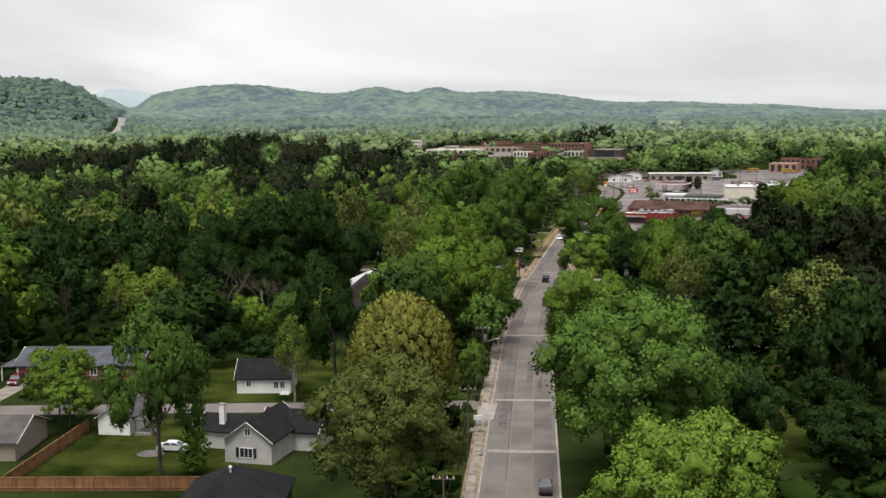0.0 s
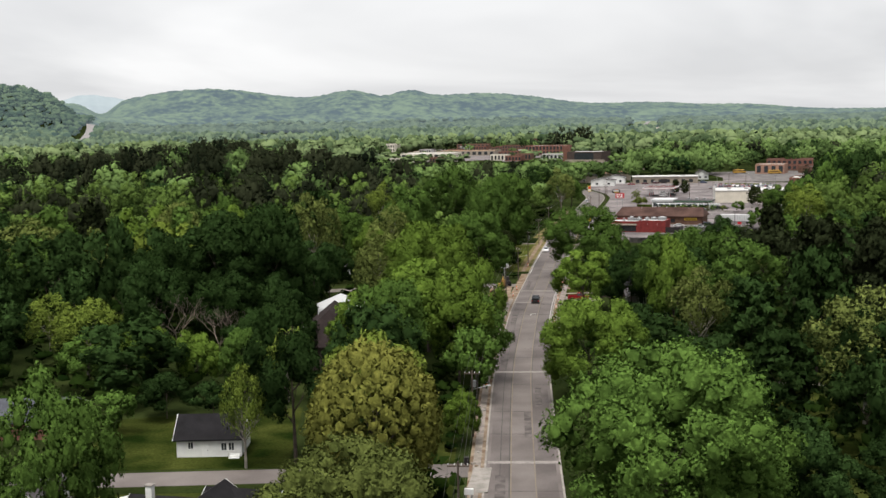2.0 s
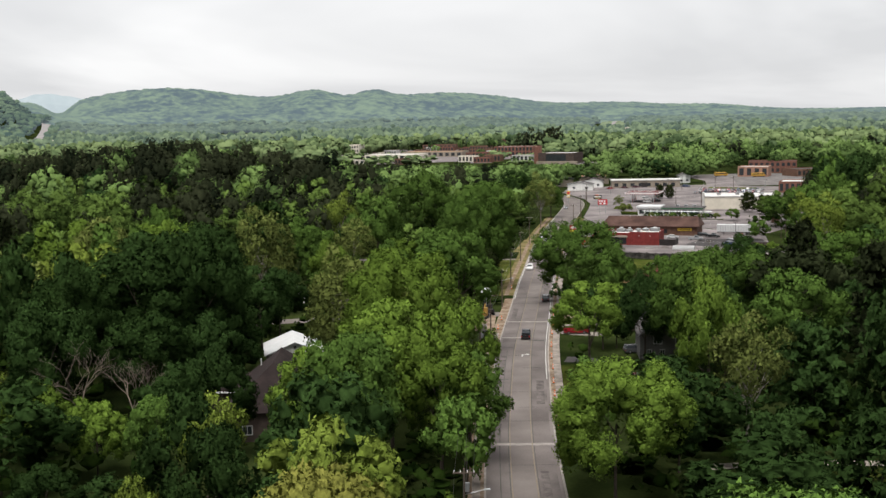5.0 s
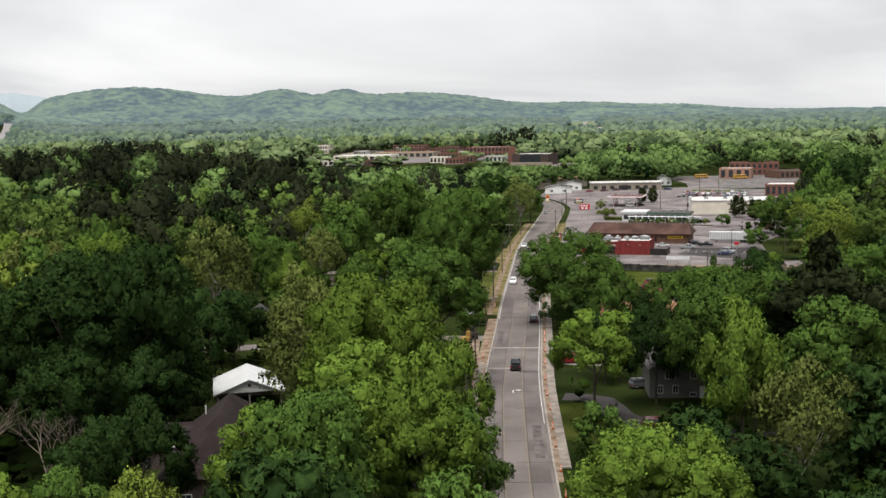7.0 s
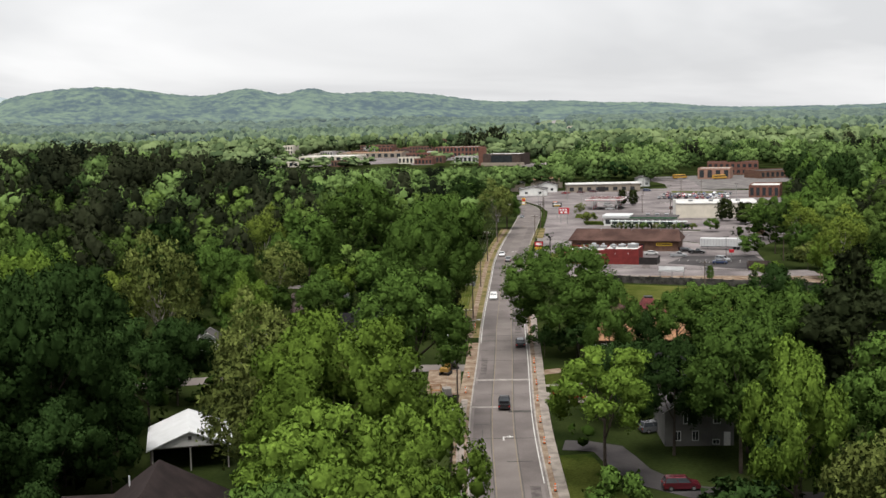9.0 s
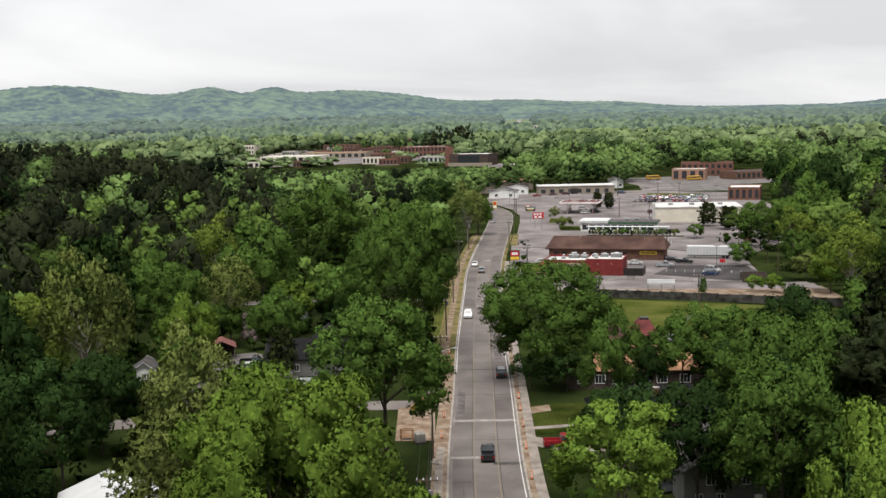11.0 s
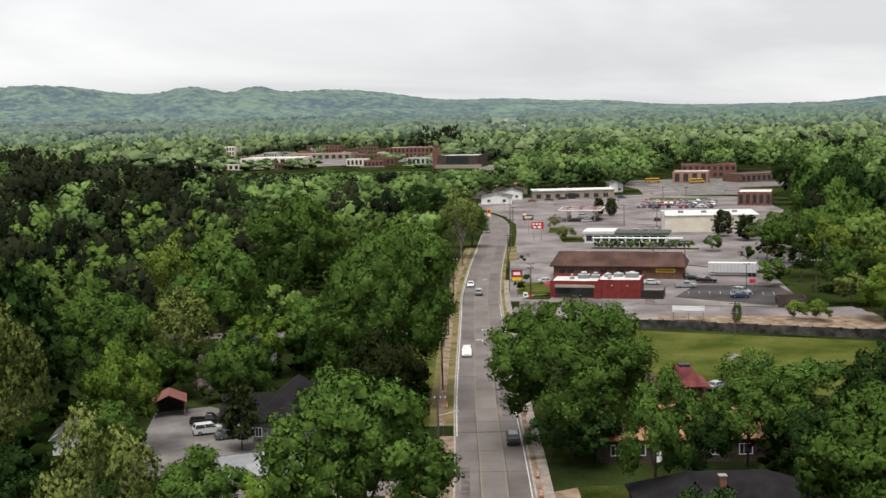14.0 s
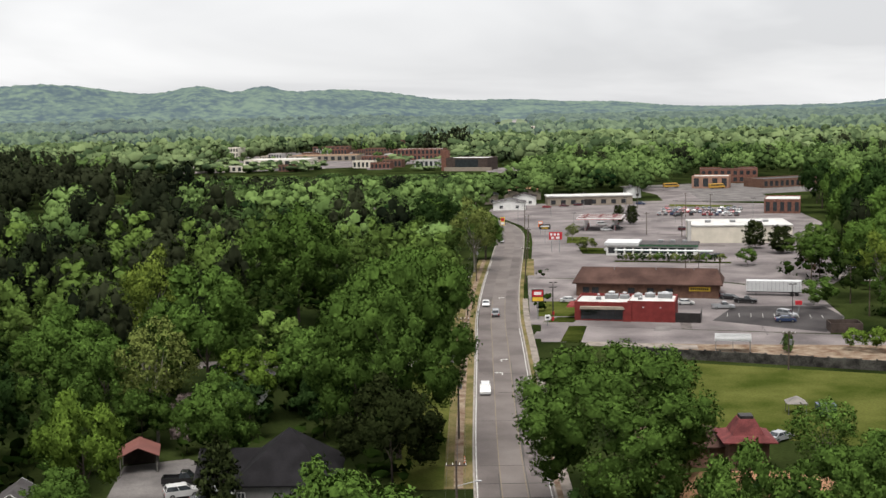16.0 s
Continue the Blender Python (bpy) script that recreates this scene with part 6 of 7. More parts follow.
part("roof", bx(-17, 15, -1.6, 1.6, 2.7, 2.95, bevel=0.03), METAL_WHITE, t)
part("fascia", bx(-17, 15, -1.64, -1.6, 2.7, 2.85), GREENBAND, t)
for k in range(9):
    part("post", bx(-16 + 3.75 * k, -15.88 + 3.75 * k, -0.06, 0.06, 0, 2.7), METAL_GREY, t)
hedge = [local((124, 619), -22, -17 + 2.45 * k, random.Random(k).uniform(-0.5, 0.5)) for k in range(14)]
for k, (x, y) in enumerate(hedge):
    tree(x, y, 1.35 + 0.25 * (k % 3), 2.6 + 0.4 * (k % 2), "small", (L_DEEP, L_OLIVE, L_MID)[k % 3], 0.0, "clipped evergreen shrub in a hedge row", "shrub", "shrub", "hedge before the diner")
lot("planting_bed", [local((124, 619), -22, x, y) for x, y in ((-19, -2), (18, -2), (18, 2), (-19, 2))], LAWN, "grass bed under the hedge", 0.07)

t = thing("warehouse", "large cream metal box building with pale roof", "store", (166.5, 675, 0), -14)
part("wall", bx(-18, 18, -12, 12, -0.1, 6.2), CREAM, t)
part("roof", bx(-18.25, 18.25, -12.25, 12.25, 6.2, 6.65, bevel=0.06), ROOF_WHITE, t)
part("sign_wall", bx(-19.2, -18.0, -12.6, -9, 0, 8.4, bevel=0.05), GREYWALL, t)
for k in range(13):
    part("rib", bx(-17 + 2.85 * k, -16.9 + 2.85 * k, -12.06, -12.0, 0, 6.2), CREAM, t)
for x in (-12, -3, 9):
    part("roof_unit", bx(x, x + 2, -2, 0, 6.65, 7.5, bevel=0.05), METAL_GREY, t)
door(t, 2, -12, "s", DARKMETAL)

t = thing("filling_station", "petrol station canopy with red and white fascia", "petrol station", (128, 728, 0), -20)
part("canopy", bx(-9, 9, -9, 9, 5.0, 5.35), ROOF_WHITE, t)
for a in ((-9.1, 9.1, -9.15, -9.0), (-9.1, 9.1, 9.0, 9.15), (-9.15, -9.0, -9.0, 9.0), (9.0, 9.15, -9.0, 9.0)):
    part("fascia", bx(*a, 4.95, 5.42), SIGN_WHITE, t, "white fascia")
    part("fascia_stripe", bx(*a, 4.82, 4.95), SIGN_RED, t, "dark-red stripe")
for k in range(5):
    part("roof_rib", bx(-8.9, 8.9, -7.6 + 3.6 * k, -6.9 + 3.6 * k, 5.35, 5.5), TOWER_RED, t)
for k in range(3):
    part("roof_rib", bx(-6.6 + 6 * k, -5.8 + 6 * k, -8.9, 8.9, 5.5, 5.6), TOWER_RED, t)
for x in (-6, 6):
    for y in (-6, 0, 6):
        part("column", bx(x - 0.2, x + 0.2, y - 0.2, y + 0.2, 0, 5.0), SIGN_WHITE, t)
        p = part("pump", bx(x - 0.35, x + 0.35, y + 0.6, y + 1.3, 0, 1.9, bevel=0.04), SIGN_RED, t)
        part("screen", bx(x - 0.25, x + 0.25, y + 0.57, y + 0.6, 1.1, 1.6), SIGN_BLACK, p)

t = thing("strip_shop", "long low cream shop row with white roof", "store", (154, 856, 0), -7)
part("wall", bx(-22, 22, -7, 7, -0.1, 4.4), TANWALL, t)
part("roof", bx(-22.4, 22.4, -7.4, 7.4, 4.4, 5.0, bevel=0.06), ROOF_WHITE, t)
part("bay_door", bx(-3, 1, -7.06, -7.0, 0, 3.2), DARKMETAL, t)
for k in range(8):
    window(t, -19 + 5.2 * k, -7, 0.8, 2.4, 2.0, "s", DARKMETAL)
for at, rot, w, d, h, wall, roof, lb in (((109, 838), -12, 16, 12, 4.0, WHITE, ROOF_GREY, "white shop with a grey roof and tyres outside"), ((122, 866), -12, 12, 14, 4.6, WHITE, ROOF_BROWN, "white gabled shop building near the bend"), ((104, 880), -10, 12, 14, 5, TANWALL, ROOF_BLACK, "small dark-roofed building near the bend"),
                                         ((128, 905), -8, 20, 18, 5, TANWALL, ROOF_TAN, "tan low building among trees near the bend"), ((188, 893), -6, 8, 10, 5, WHITE, ROOF_GREY, "small white house by the bank")):
    house(at, rot, w, d, h, 1.6, wall, roof, lb, name="shop", category="building", wins=[(-w / 4, -d / 2, 1, 1.6, 1.4, "s"), (w / 4, -d / 2, 1, 1.6, 1.4, "s")])


def block(at, rot, w, d, h, wall, roof, label, floors=1, bays=6, name="town_building"):
    """A flat-roofed town building with parapet and windows, storey by storey."""
    t = thing(name, label if len(label.split()) > 4 else label + " in the town", "building", (*at, 0), rot)
    part("wall", bx(-w / 2, w / 2, -d / 2, d / 2, -0.1, h), wall, t)
    part("roof", bx(-w / 2 + 0.3, w / 2 - 0.3, -d / 2 + 0.3, d / 2 - 0.3, h, h + 0.1), roof, t)
    for a in ((-w / 2, w / 2, -d / 2, -d / 2 + 0.3), (-w / 2, w / 2, d / 2 - 0.3, d / 2), (-w / 2, -w / 2 + 0.3, -d / 2 + 0.3, d / 2 - 0.3), (w / 2 - 0.3, w / 2, -d / 2 + 0.3, d / 2 - 0.3)):
        part("parapet", bx(*a, h, h + 0.6), wall, t)
    fh = h / floors
    for f in range(floors):
        for k in range(bays):
            x = -w / 2 + w * (k + 0.5) / bays
            part("window", bx(x - 0.28 * w / bays, x + 0.28 * w / bays, -d / 2 - 0.05, -d / 2 + 0.02, f * fh + 1.0, f * fh + fh - 0.7), GLASS, t)
    return t


block((283, 1000), -18, 36, 24, 8.5, BRICK, ROOF_RUST, "red-brick school wing with pale roof", 2, 9, "school")
block((255, 953), -24, 22, 18, 6.8, PINKWALL, ROOF_WHITE, "salmon flat-roofed school hall", 1, 4, "school")
block((300, 948), 14, 46, 20, 4.8, BROWNBRICK, ROOF_GREY, "long brick school classroom block", 1, 12, "school")
block((229, 782), -24, 16, 24, 6.0, BRICK, ROOF_WHITE, "red and white shop at the car park's edge", 1, 5)
t = block((148, 1240), -26, 36, 30, 10.3, DARKWALL, ROOF_WHITE, "big dark windowless hall on a pale base", 1, 1, "theatre")
part("tower", bx(-24, -18.1, -10, -4, 0, 17), BRICK, t, "red-brick stair tower")
part("base", bx(-19, 22, -17.5, -15.1, 0, 3.0), TANWALL, t)
for args in (((128, 1478), -22, 52, 24, 11, BRICK, ROOF_WHITE, "red-brick town block", 2, 12), ((126, 1788), -20, 24, 18, 13, BROWNBRICK, ROOF_TAN, "taller red-brick town block", 3, 8), ((32, 1520), -16, 74, 36, 5.6, TANWALL, ROOF_TAN, "low brown town block", 1, 10),
             ((46, 1775), -16, 48, 26, 7.5, BROWNBRICK, ROOF_RUST, "red-brick hall with a rusty roof", 2, 8), ((-14, 1400), -16, 62, 40, 7, CREAM, ROOF_WHITE, "pale low warehouse", 1, 8), ((-67, 1570), -20, 16, 20, 14.5, CREAM, ROOF_WHITE, "tall pale building", 3, 5),
             ((-62, 1330), -18, 52, 30, 5, CREAM, ROOF_WHITE, "long white-roofed warehouse", 1, 10), ((96, 1640), -20, 30, 16, 8, BROWNBRICK, ROOF_BROWN, "far red-brick block", 2, 8), ((190, 1180), -15, 30, 18, 5, CREAM, ROOF_GREY, "pale low building", 1, 6),
             ((175, 1060), -12, 26, 16, 4.5, TANWALL, ROOF_WHITE, "low shop among trees", 1, 6), ((205, 1110), -12, 26, 16, 4.5, BRICK, ROOF_GREY, "low brick building", 1, 6), ((416, 1900), -16, 24, 24, 8, BRICK, ROOF_WHITE, "far red-brick factory", 1, 6),
             ((422, 1672), -10, 34, 24, 8, BRICK, ROOF_TAN, "far brick building among trees", 1, 8), ((446, 1650), -10, 18, 14, 7, CREAM, ROOF_WHITE, "far pale shed among trees", 1, 4), ((470, 2480), -36, 80, 40, 17, CREAM, ROOF_WHITE, "far pale airfield hangars", 1, 10),
             ((-660, 2330), 15, 105, 30, 17, CREAM, ROOF_WHITE, "far white-roofed shed by the highway", 1, 8), ((620, 1450), -20, 40, 20, 6, BRICK, ROOF_GREY, "far brick building", 1, 6)):
    block(*args)
town_rng = random.Random(8)
for k in range(26):
    x, y = town_rng.uniform(-110, 150), town_rng.uniform(1290, 1720)
    block((x, y), -20, town_rng.uniform(10, 22), town_rng.uniform(9, 14), town_rng.uniform(3.5, 6.5), town_rng.choice([CREAM, BRICK, TANWALL, BROWNBRICK, GREYWALL]), town_rng.choice([ROOF_WHITE, ROOF_TAN, ROOF_GREY, ROOF_WHITE]), "low flat-roofed building in the town", 1, 5)
lot("school_yard", [(214, 850), (232, 930), (222, 985), (262, 990), (330, 962), (318, 905), (262, 890), (250, 838)], YARD, "worn asphalt round the school", 0.05)
lot("car_park", [(196, 862), (214, 850), (232, 930), (222, 985), (206, 985), (206, 905)], LOT, "asphalt drive up to the school", 0.06)
lot("town_paving", [(-100, 1300), (-120, 1560), (0, 1830), (150, 1830), (190, 1560), (110, 1380), (20, 1330)], LOT, "pale paved town centre", 0.2)
lot("car_park", [(150, 1180), (165, 1262), (205, 1250), (185, 1160)], LOT, "town car park beside the dark hall", 0.3)
lot("car_park", [(62, 1290), (84, 1860), (106, 1860), (84, 1290)], LOT, "broad town street with parked cars", 0.3)
lot("car_park", [(-90, 1310), (-80, 1420), (-45, 1420), (-45, 1310)], LOT, "pale town car park", 0.3)

# retaining wall, white shelter, bin enclosure
t = thing("retaining_wall", "long dark stained block retaining wall", "wall", (0, 0, 0), kind="structure")
wall_line = [(71 + 61 * k / 24, 480.5 - 33.5 * k / 24) for k in range(25)]
for k in range(24):
    (x0, y0), (x1, y1) = wall_line[k], wall_line[k + 1]
    L = math.hypot(x1 - x0, y1 - y0)
    p = part("wall_panel", shift(bx(0, L, -0.15, 0.15, 0, 1.9 + 0.06 * (k % 3)), x0, y0, 0, math.degrees(math.atan2(y1 - y0, x1 - x0))), WALLSTONE, t)
    part("pier", shift(bx(-0.2, 0.2, -0.22, 0.22, 0, 2.15), x0, y0, 0, math.degrees(math.atan2(y1 - y0, x1 - x0))), WALLSTONE, p)
t = thing("shelter", "small white curved-roof metal carport shelter", "shelter", (92, 480.5, 0), -20)
bm = bmesh.new()
arc = [(-1.9 * math.cos(a), 2.5 + 1.2 * math.sin(a)) for a in (math.pi * k / 10 for k in range(11))]
ra = [[bm.verts.new((x, y, z)) for y, z in arc] for x in (-3.6, 3.6)]
for k in range(10):
    bm.faces.new((ra[0][k], ra[0][k + 1], ra[1][k + 1], ra[1][k]))
bmesh.ops.solidify(bm, geom=bm.faces[:], thickness=0.06)
part("roof", bm, METAL_WHITE, t)
for x in (-3.4, 0, 3.4):
    for y in (-1.85, 1.85):
        part("post", bx(x - 0.05, x + 0.05, y - 0.05, y + 0.05, 0, 2.5), METAL_GREY, t)
t = thing("bin_enclosure", "dark timber bin enclosure at the lot's edge", "enclosure", (123.5, 496.5, 0), -14)
for a in ((-3.4, 3.4, -2.6, -2.45), (-3.4, 3.4, 2.45, 2.6), (-3.4, -3.25, -2.45, 2.45), (3.25, 3.4, -2.45, 2.45)):
    part("screen", bx(*a, 0, 2.1), DARKWALL, t)
t = thing("shed", "small rusty-brown storage shed", "shed", (158, 592, 0), -20)
part("wall", bx(-1.6, 1.6, -1.6, 1.6, 0, 2.6), BROWNBRICK, t)
part("door", bx(-1.7, -1.6, -1.0, 1.0, 0, 2.2), SIGN_WHITE, t)
part("roof", gable_bm(3.2, 3.2, 2.6, 0.7, 0.2, 0.1), ROOF_RUST, t)


# ---- fences ----
def fence(p, q, label, h=1.9, rail=True):
    dx, dy = q[0] - p[0], q[1] - p[1]
    L = math.hypot(dx, dy)
    t = thing("fence", label, "fence", (*p, 0), math.degrees(math.atan2(dy, dx)))
    n = int(L / 2.4)
    board = None
    for k in range(n + 1):
        part("post", bx(L * k / n - 0.06, L * k / n + 0.06, -0.08, 0.04, 0, h + 0.08), FENCE, t)
    m = int(L / 0.3)
    me = None
    for k in range(m):
        if me is None:
            o = part("board", bx(0.005, 0.285, 0.045, 0.075, 0.06, h), FENCE, t)
            me = o.data
        else:
            o = part_of("board", me, FENCE, t)
        o.location = (L * k / m, 0.004 * (k % 2), 0.012 * ((k * 7) % 3))
    part("cap_rail", bx(0, L, -0.02, 0.12, h + 0.03, h + 0.09), FENCE, t)
    part("rail", bx(0, L, -0.04, 0.04, 0.5, 0.6), FENCE, t)


fence((-60.5, 148.2), (-32, 148.2), "long cedar board fence round the lawn")
fence((-59.6, 148.8), (-57.8, 178), "cedar board fence running back from the corner")


# ---- vehicles ----
def wheel_mesh(r, w):
    bm = tube(bmesh.new(), (0, -w / 2, 0), (0, w / 2, 0), r, r, 14)
    me = bpy.data.meshes.new("tyre")
    bm.to_mesh(me)
    bm.free()
    me.materials.append(RUBBER)
    return me


TYRE = wheel_mesh(0.34, 0.22)
RIM = bpy.data.meshes.new("rim")
rim_bm = tube(bmesh.new(), (0, -0.12, 0), (0, 0.12, 0), 0.2, 0.2, 10)
rim_bm.to_mesh(RIM)
rim_bm.free()
RIM.materials.append(ALLOY)
# side profiles: body outline, then the glass house's foot and top, as shares of length
FORMS = {
    "sedan": (4.7, 1.82, 0.82, 0.98, [(-0.34, -0.22), (0.30, 0.12)], 1.45),
    "suv": (4.75, 1.92, 0.95, 1.1, [(-0.47, -0.42), (0.26, 0.12)], 1.75),
    "pickup": (5.6, 1.98, 0.95, 1.1, [(-0.08, -0.04), (0.24, 0.12)], 1.85),
    "van": (5.2, 2.0, 1.0, 1.15, [(-0.49, -0.47), (0.34, 0.24)], 2.05),
}


def car_proto(kind, paint, label):
    L, Wd, hood, belt, ((r0, r1), (f0, f1)), top = FORMS[kind]
    name = {"sedan": "car", "suv": "suv", "pickup": "pickup_truck", "van": "van"}[kind]
    t = thing(name, label, "car" if kind != "pickup" else "pickup truck", (0, -500, -50))
    bm = bmesh.new()
    prof = [(-L / 2, 0.3), (L / 2, 0.3), (L / 2, hood * 0.78), (L / 2 - 0.12, hood - 0.06), (f0 * L, belt), (r0 * L, belt), (-L / 2 + 0.06, belt - 0.04), (-L / 2, hood * 0.8)]
    if kind == "pickup":
        prof = [(-L / 2, 0.35), (L / 2, 0.35), (L / 2, hood * 0.8), (L / 2 - 0.1, hood), (f0 * L, belt), (r0 * L, belt), (r0 * L - 0.02, 0.72), (-L / 2 + 0.08, 0.72), (-L / 2 + 0.07, belt), (-L / 2, belt)]
    a = [bm.verts.new((x, -Wd / 2, z)) for x, z in prof]
    b = [bm.verts.new((x, Wd / 2, z)) for x, z in prof]
    n = len(prof)
    for k in range(n):
        bm.faces.new((a[k], a[(k + 1) % n], b[(k + 1) % n], b[k]))
    bm.faces.new(a[::-1])
    bm.faces.new(b)
    if kind == "pickup":
        for s in (-1, 1):
            box(bm, -L / 2, r0 * L, s * (Wd / 2 - 0.09) - 0.088, s * (Wd / 2 - 0.09) + 0.088, 0.7, belt)
    bmesh.ops.recalc_face_normals(bm, faces=bm.faces)
    body = part("body", bm, PAINT[paint], t)
    gl = bmesh.new()
    wi, wt2 = Wd / 2 - 0.04, Wd / 2 - 0.22
    lo = [gl.verts.new((x, s * wi, belt)) for x, s in ((r0 * L, -1), (f0 * L, -1), (f0 * L, 1), (r0 * L, 1))]
    hi = [gl.verts.new((x, s * wt2, top - 0.07)) for x, s in ((r1 * L, -1), (f1 * L, -1), (f1 * L, 1), (r1 * L, 1))]
    for k in range(4):
        gl.faces.new((lo[k], lo[(k + 1) % 4], hi[(k + 1) % 4], hi[k]))
    gl.faces.new(hi)
    part("cabin_glass", gl, GLASS, t)
    part("roof", bx(r1 * L - 0.05, f1 * L + 0.08, -wt2 - 0.02, wt2 + 0.02, top - 0.08, top, top=0.93, bevel=0.02), PAINT[paint], t)
    for s in (-1, 1):
        for (x0, x1) in ((r0 * L, r1 * L), (f0 * L, f1 * L), ((r0 + f0) / 2 * L, (r1 + f1) / 2 * L)):
            part("pillar", tube(bmesh.new(), (x0, s * wi, belt), (x1, s * wt2, top - 0.05), 0.05, 0.05, 4), PAINT[paint], t)
    for s in (-1, 1):
        part("headlight", bx(L / 2 - 0.05, L / 2 + 0.02, s * (Wd / 2 - 0.3) - 0.2, s * (Wd / 2 - 0.3) + 0.2, hood * 0.6, hood * 0.75), LAMP_CLEAR, t)
        part("tail_light", bx(-L / 2 - 0.02, -L / 2 + 0.04, s * (Wd / 2 - 0.16) - 0.12, s * (Wd / 2 - 0.16) + 0.12, hood * 0.7, hood * 0.95), LAMP_RED, t)
        for x in (-0.3 * L, 0.31 * L):
            o = part_of("wheel", TYRE, RUBBER, t)
            o.location = (x, s * (Wd / 2 - 0.1), 0.34)
            q = part_of("rim", RIM, ALLOY, o)
            q.location = (0, 0, 0)
    part("bumper", bx(-L / 2 - 0.05, -L / 2 + 0.02, -Wd / 2 + 0.1, Wd / 2 - 0.1, 0.38, 0.58), DARKMETAL, t)
    return t


PROTO = {}


def car(kind, paint, x, y, heading, z=0.05, label=None, group=""):
    """heading: degrees east of north."""
    key = (kind, paint)
    names = {"sedan": "saloon car", "suv": "sport utility vehicle", "pickup": "pickup truck", "van": "passenger van"}
    if key not in PROTO:
        PROTO[key] = car_proto(kind, paint, label or f"{paint} {names[kind]} parked on asphalt")
        c = PROTO[key]
        c.matrix_basis = pose(x, y, z, 0, 0, 90 - heading)
    else:
        c = copy_thing(PROTO[key], pose(x, y, z, 0, 0, 90 - heading))
    return tagged(c, label or f"{paint} {names[kind]} parked on asphalt", group=group)


def on_road(kind, paint, y, off, back=False, label=None):
    x, h = road_x(y)
    car(kind, paint, x + off * math.cos(radians(h)), y - off * math.sin(radians(h)), h + (180 if back else 0), 0.06, label)


on_road("pickup", "black", 341, 0.3, label="black pickup truck in the middle lane")
on_road("suv", "black", 392, 3.4, label="black sport utility vehicle driving up the road")
on_road("suv", "white", 455, -3.3, True, "white sport utility vehicle coming down the road")
on_road("sedan", "white", 548, -3.2, True, "white car coming down the road")
on_road("suv", "silver", 533, -0.6, label="silver sport utility vehicle in the turn lane")
on_road("sedan", "black", 148, 3.4, label="black car at the road's edge")
on_road("sedan", "grey", 690, -3.2, True, "dark grey car at the bend")
for kind, paint, x, y, h, lb in (
    ("suv", "maroon", -82, 211.5, 180, "dark maroon car in the ranch house's driveway"), ("suv", "white", -39.8, 178, 150, "white car parked by the grey house"), ("sedan", "white", -38.2, 174.5, 150, "white car parked by the grey house"),
    ("sedan", "white", -41.5, 167, 100, None), ("suv", "maroon", 41.2, 294.5, 95, "dark maroon car on the driveway"), ("pickup", "red", 36, 344.5, 95, "red pickup truck on a short drive"),
    ("suv", "white", -11.2, 406.5, 75, "white car in the yard"), ("pickup", "black", -11.6, 412, 95, "black pickup truck in the yard"), ("sedan", "grey", -7.6, 403, 80, None), ("suv", "grey", 45, 322, 80, None),
    ("pickup", "black", -33.5, 283, 90, None),
    ("sedan", "white", 73.5, 549, 100, "white car beside the store"), ("sedan", "white", 101, 538, 105, "white car behind the restaurant"), ("pickup", "silver", 108, 530, 100, "silver pickup truck in the car park"), ("pickup", "black", 116.5, 537, 115, "black pickup truck in the car park"),
    ("sedan", "black", 114.5, 543, 130, None), ("suv", "silver", 118.5, 516, 150, "silver car at the menu board"), ("sedan", "blue", 115.5, 509.5, 105, "dark blue car in the car park"), ("sedan", "maroon", 113.0, 546, 150, None),
    ("suv", "white", 132, 742, 90, None), ("sedan", "white", 128, 720, 90, None), ("suv", "black", 134, 726, 90, None), ("sedan", "white", 112, 652, 100, None), ("suv", "grey", 138, 628, 100, None), ("sedan", "black", 141, 626, 100, None),
    ("suv", "maroon", 146, 845, 95, None), ("sedan", "maroon", 138, 843, 95, None), ("suv", "blue", 178, 842, 120, None), ("sedan", "red", 128, 838, 95, None), ("suv", "black", 179, 782, 60, None), ("suv", "maroon", 158, 712, 100, None), ("sedan", "black", 175, 772, 80, None)):
    car(kind, paint, x, y, h, 0.055, lb)
lot_rng = random.Random(12)
for row in range(4):
    for k in range(13):
        if lot_rng.random() < 0.18:
            continue
        x, y = local((194, 788), -24, -20 + 2.9 * k, -16 + 8.5 * row + (5.5 if row % 2 else 0))
        car(lot_rng.choice(["sedan", "suv", "sedan", "pickup"]), lot_rng.choice(["white", "silver", "black", "grey", "red", "blue", "maroon"]), x, y, 18 + (180 if row % 2 else 0), group="cars in the far car park")
for k in range(16):
    car(lot_rng.choice(["sedan", "suv"]), lot_rng.choice(["white", "silver", "black", "grey", "red"]), 69 + 13 * (k % 2) + k * 0.5, 1320 + k * 14, 90, 0.32, group="cars in the town street")


def bus(x, y, h):
    t = thing("school_bus", "yellow school bus parked at the school", "bus", (x, y, 0.05), 90 - h, "school buses")
    part("body", bx(-5, 4.0, -1.2, 1.2, 0.6, 3.0, bevel=0.12), BUSYELLOW, t)
    part("hood", bx(4.0, 5.4, -1.0, 1.0, 0.6, 1.7, bevel=0.1), BUSYELLOW, t)
    for s in (-1, 1):
        part("window_band", bx(-4.7, 3.7, s * 1.215 - 0.012, s * 1.215 + 0.012, 1.8, 2.5), GLASS, t)
        for xx in (-3, 3.6):
            part("wheel", tube(bmesh.new(), (xx, s * 1.05 - 0.13, 0.5), (xx, s * 1.05 + 0.13, 0.5), 0.5, 0.5, 12), RUBBER, t)


for x, y in ((231, 958), (254, 941)):
    bus(x, y, 78)


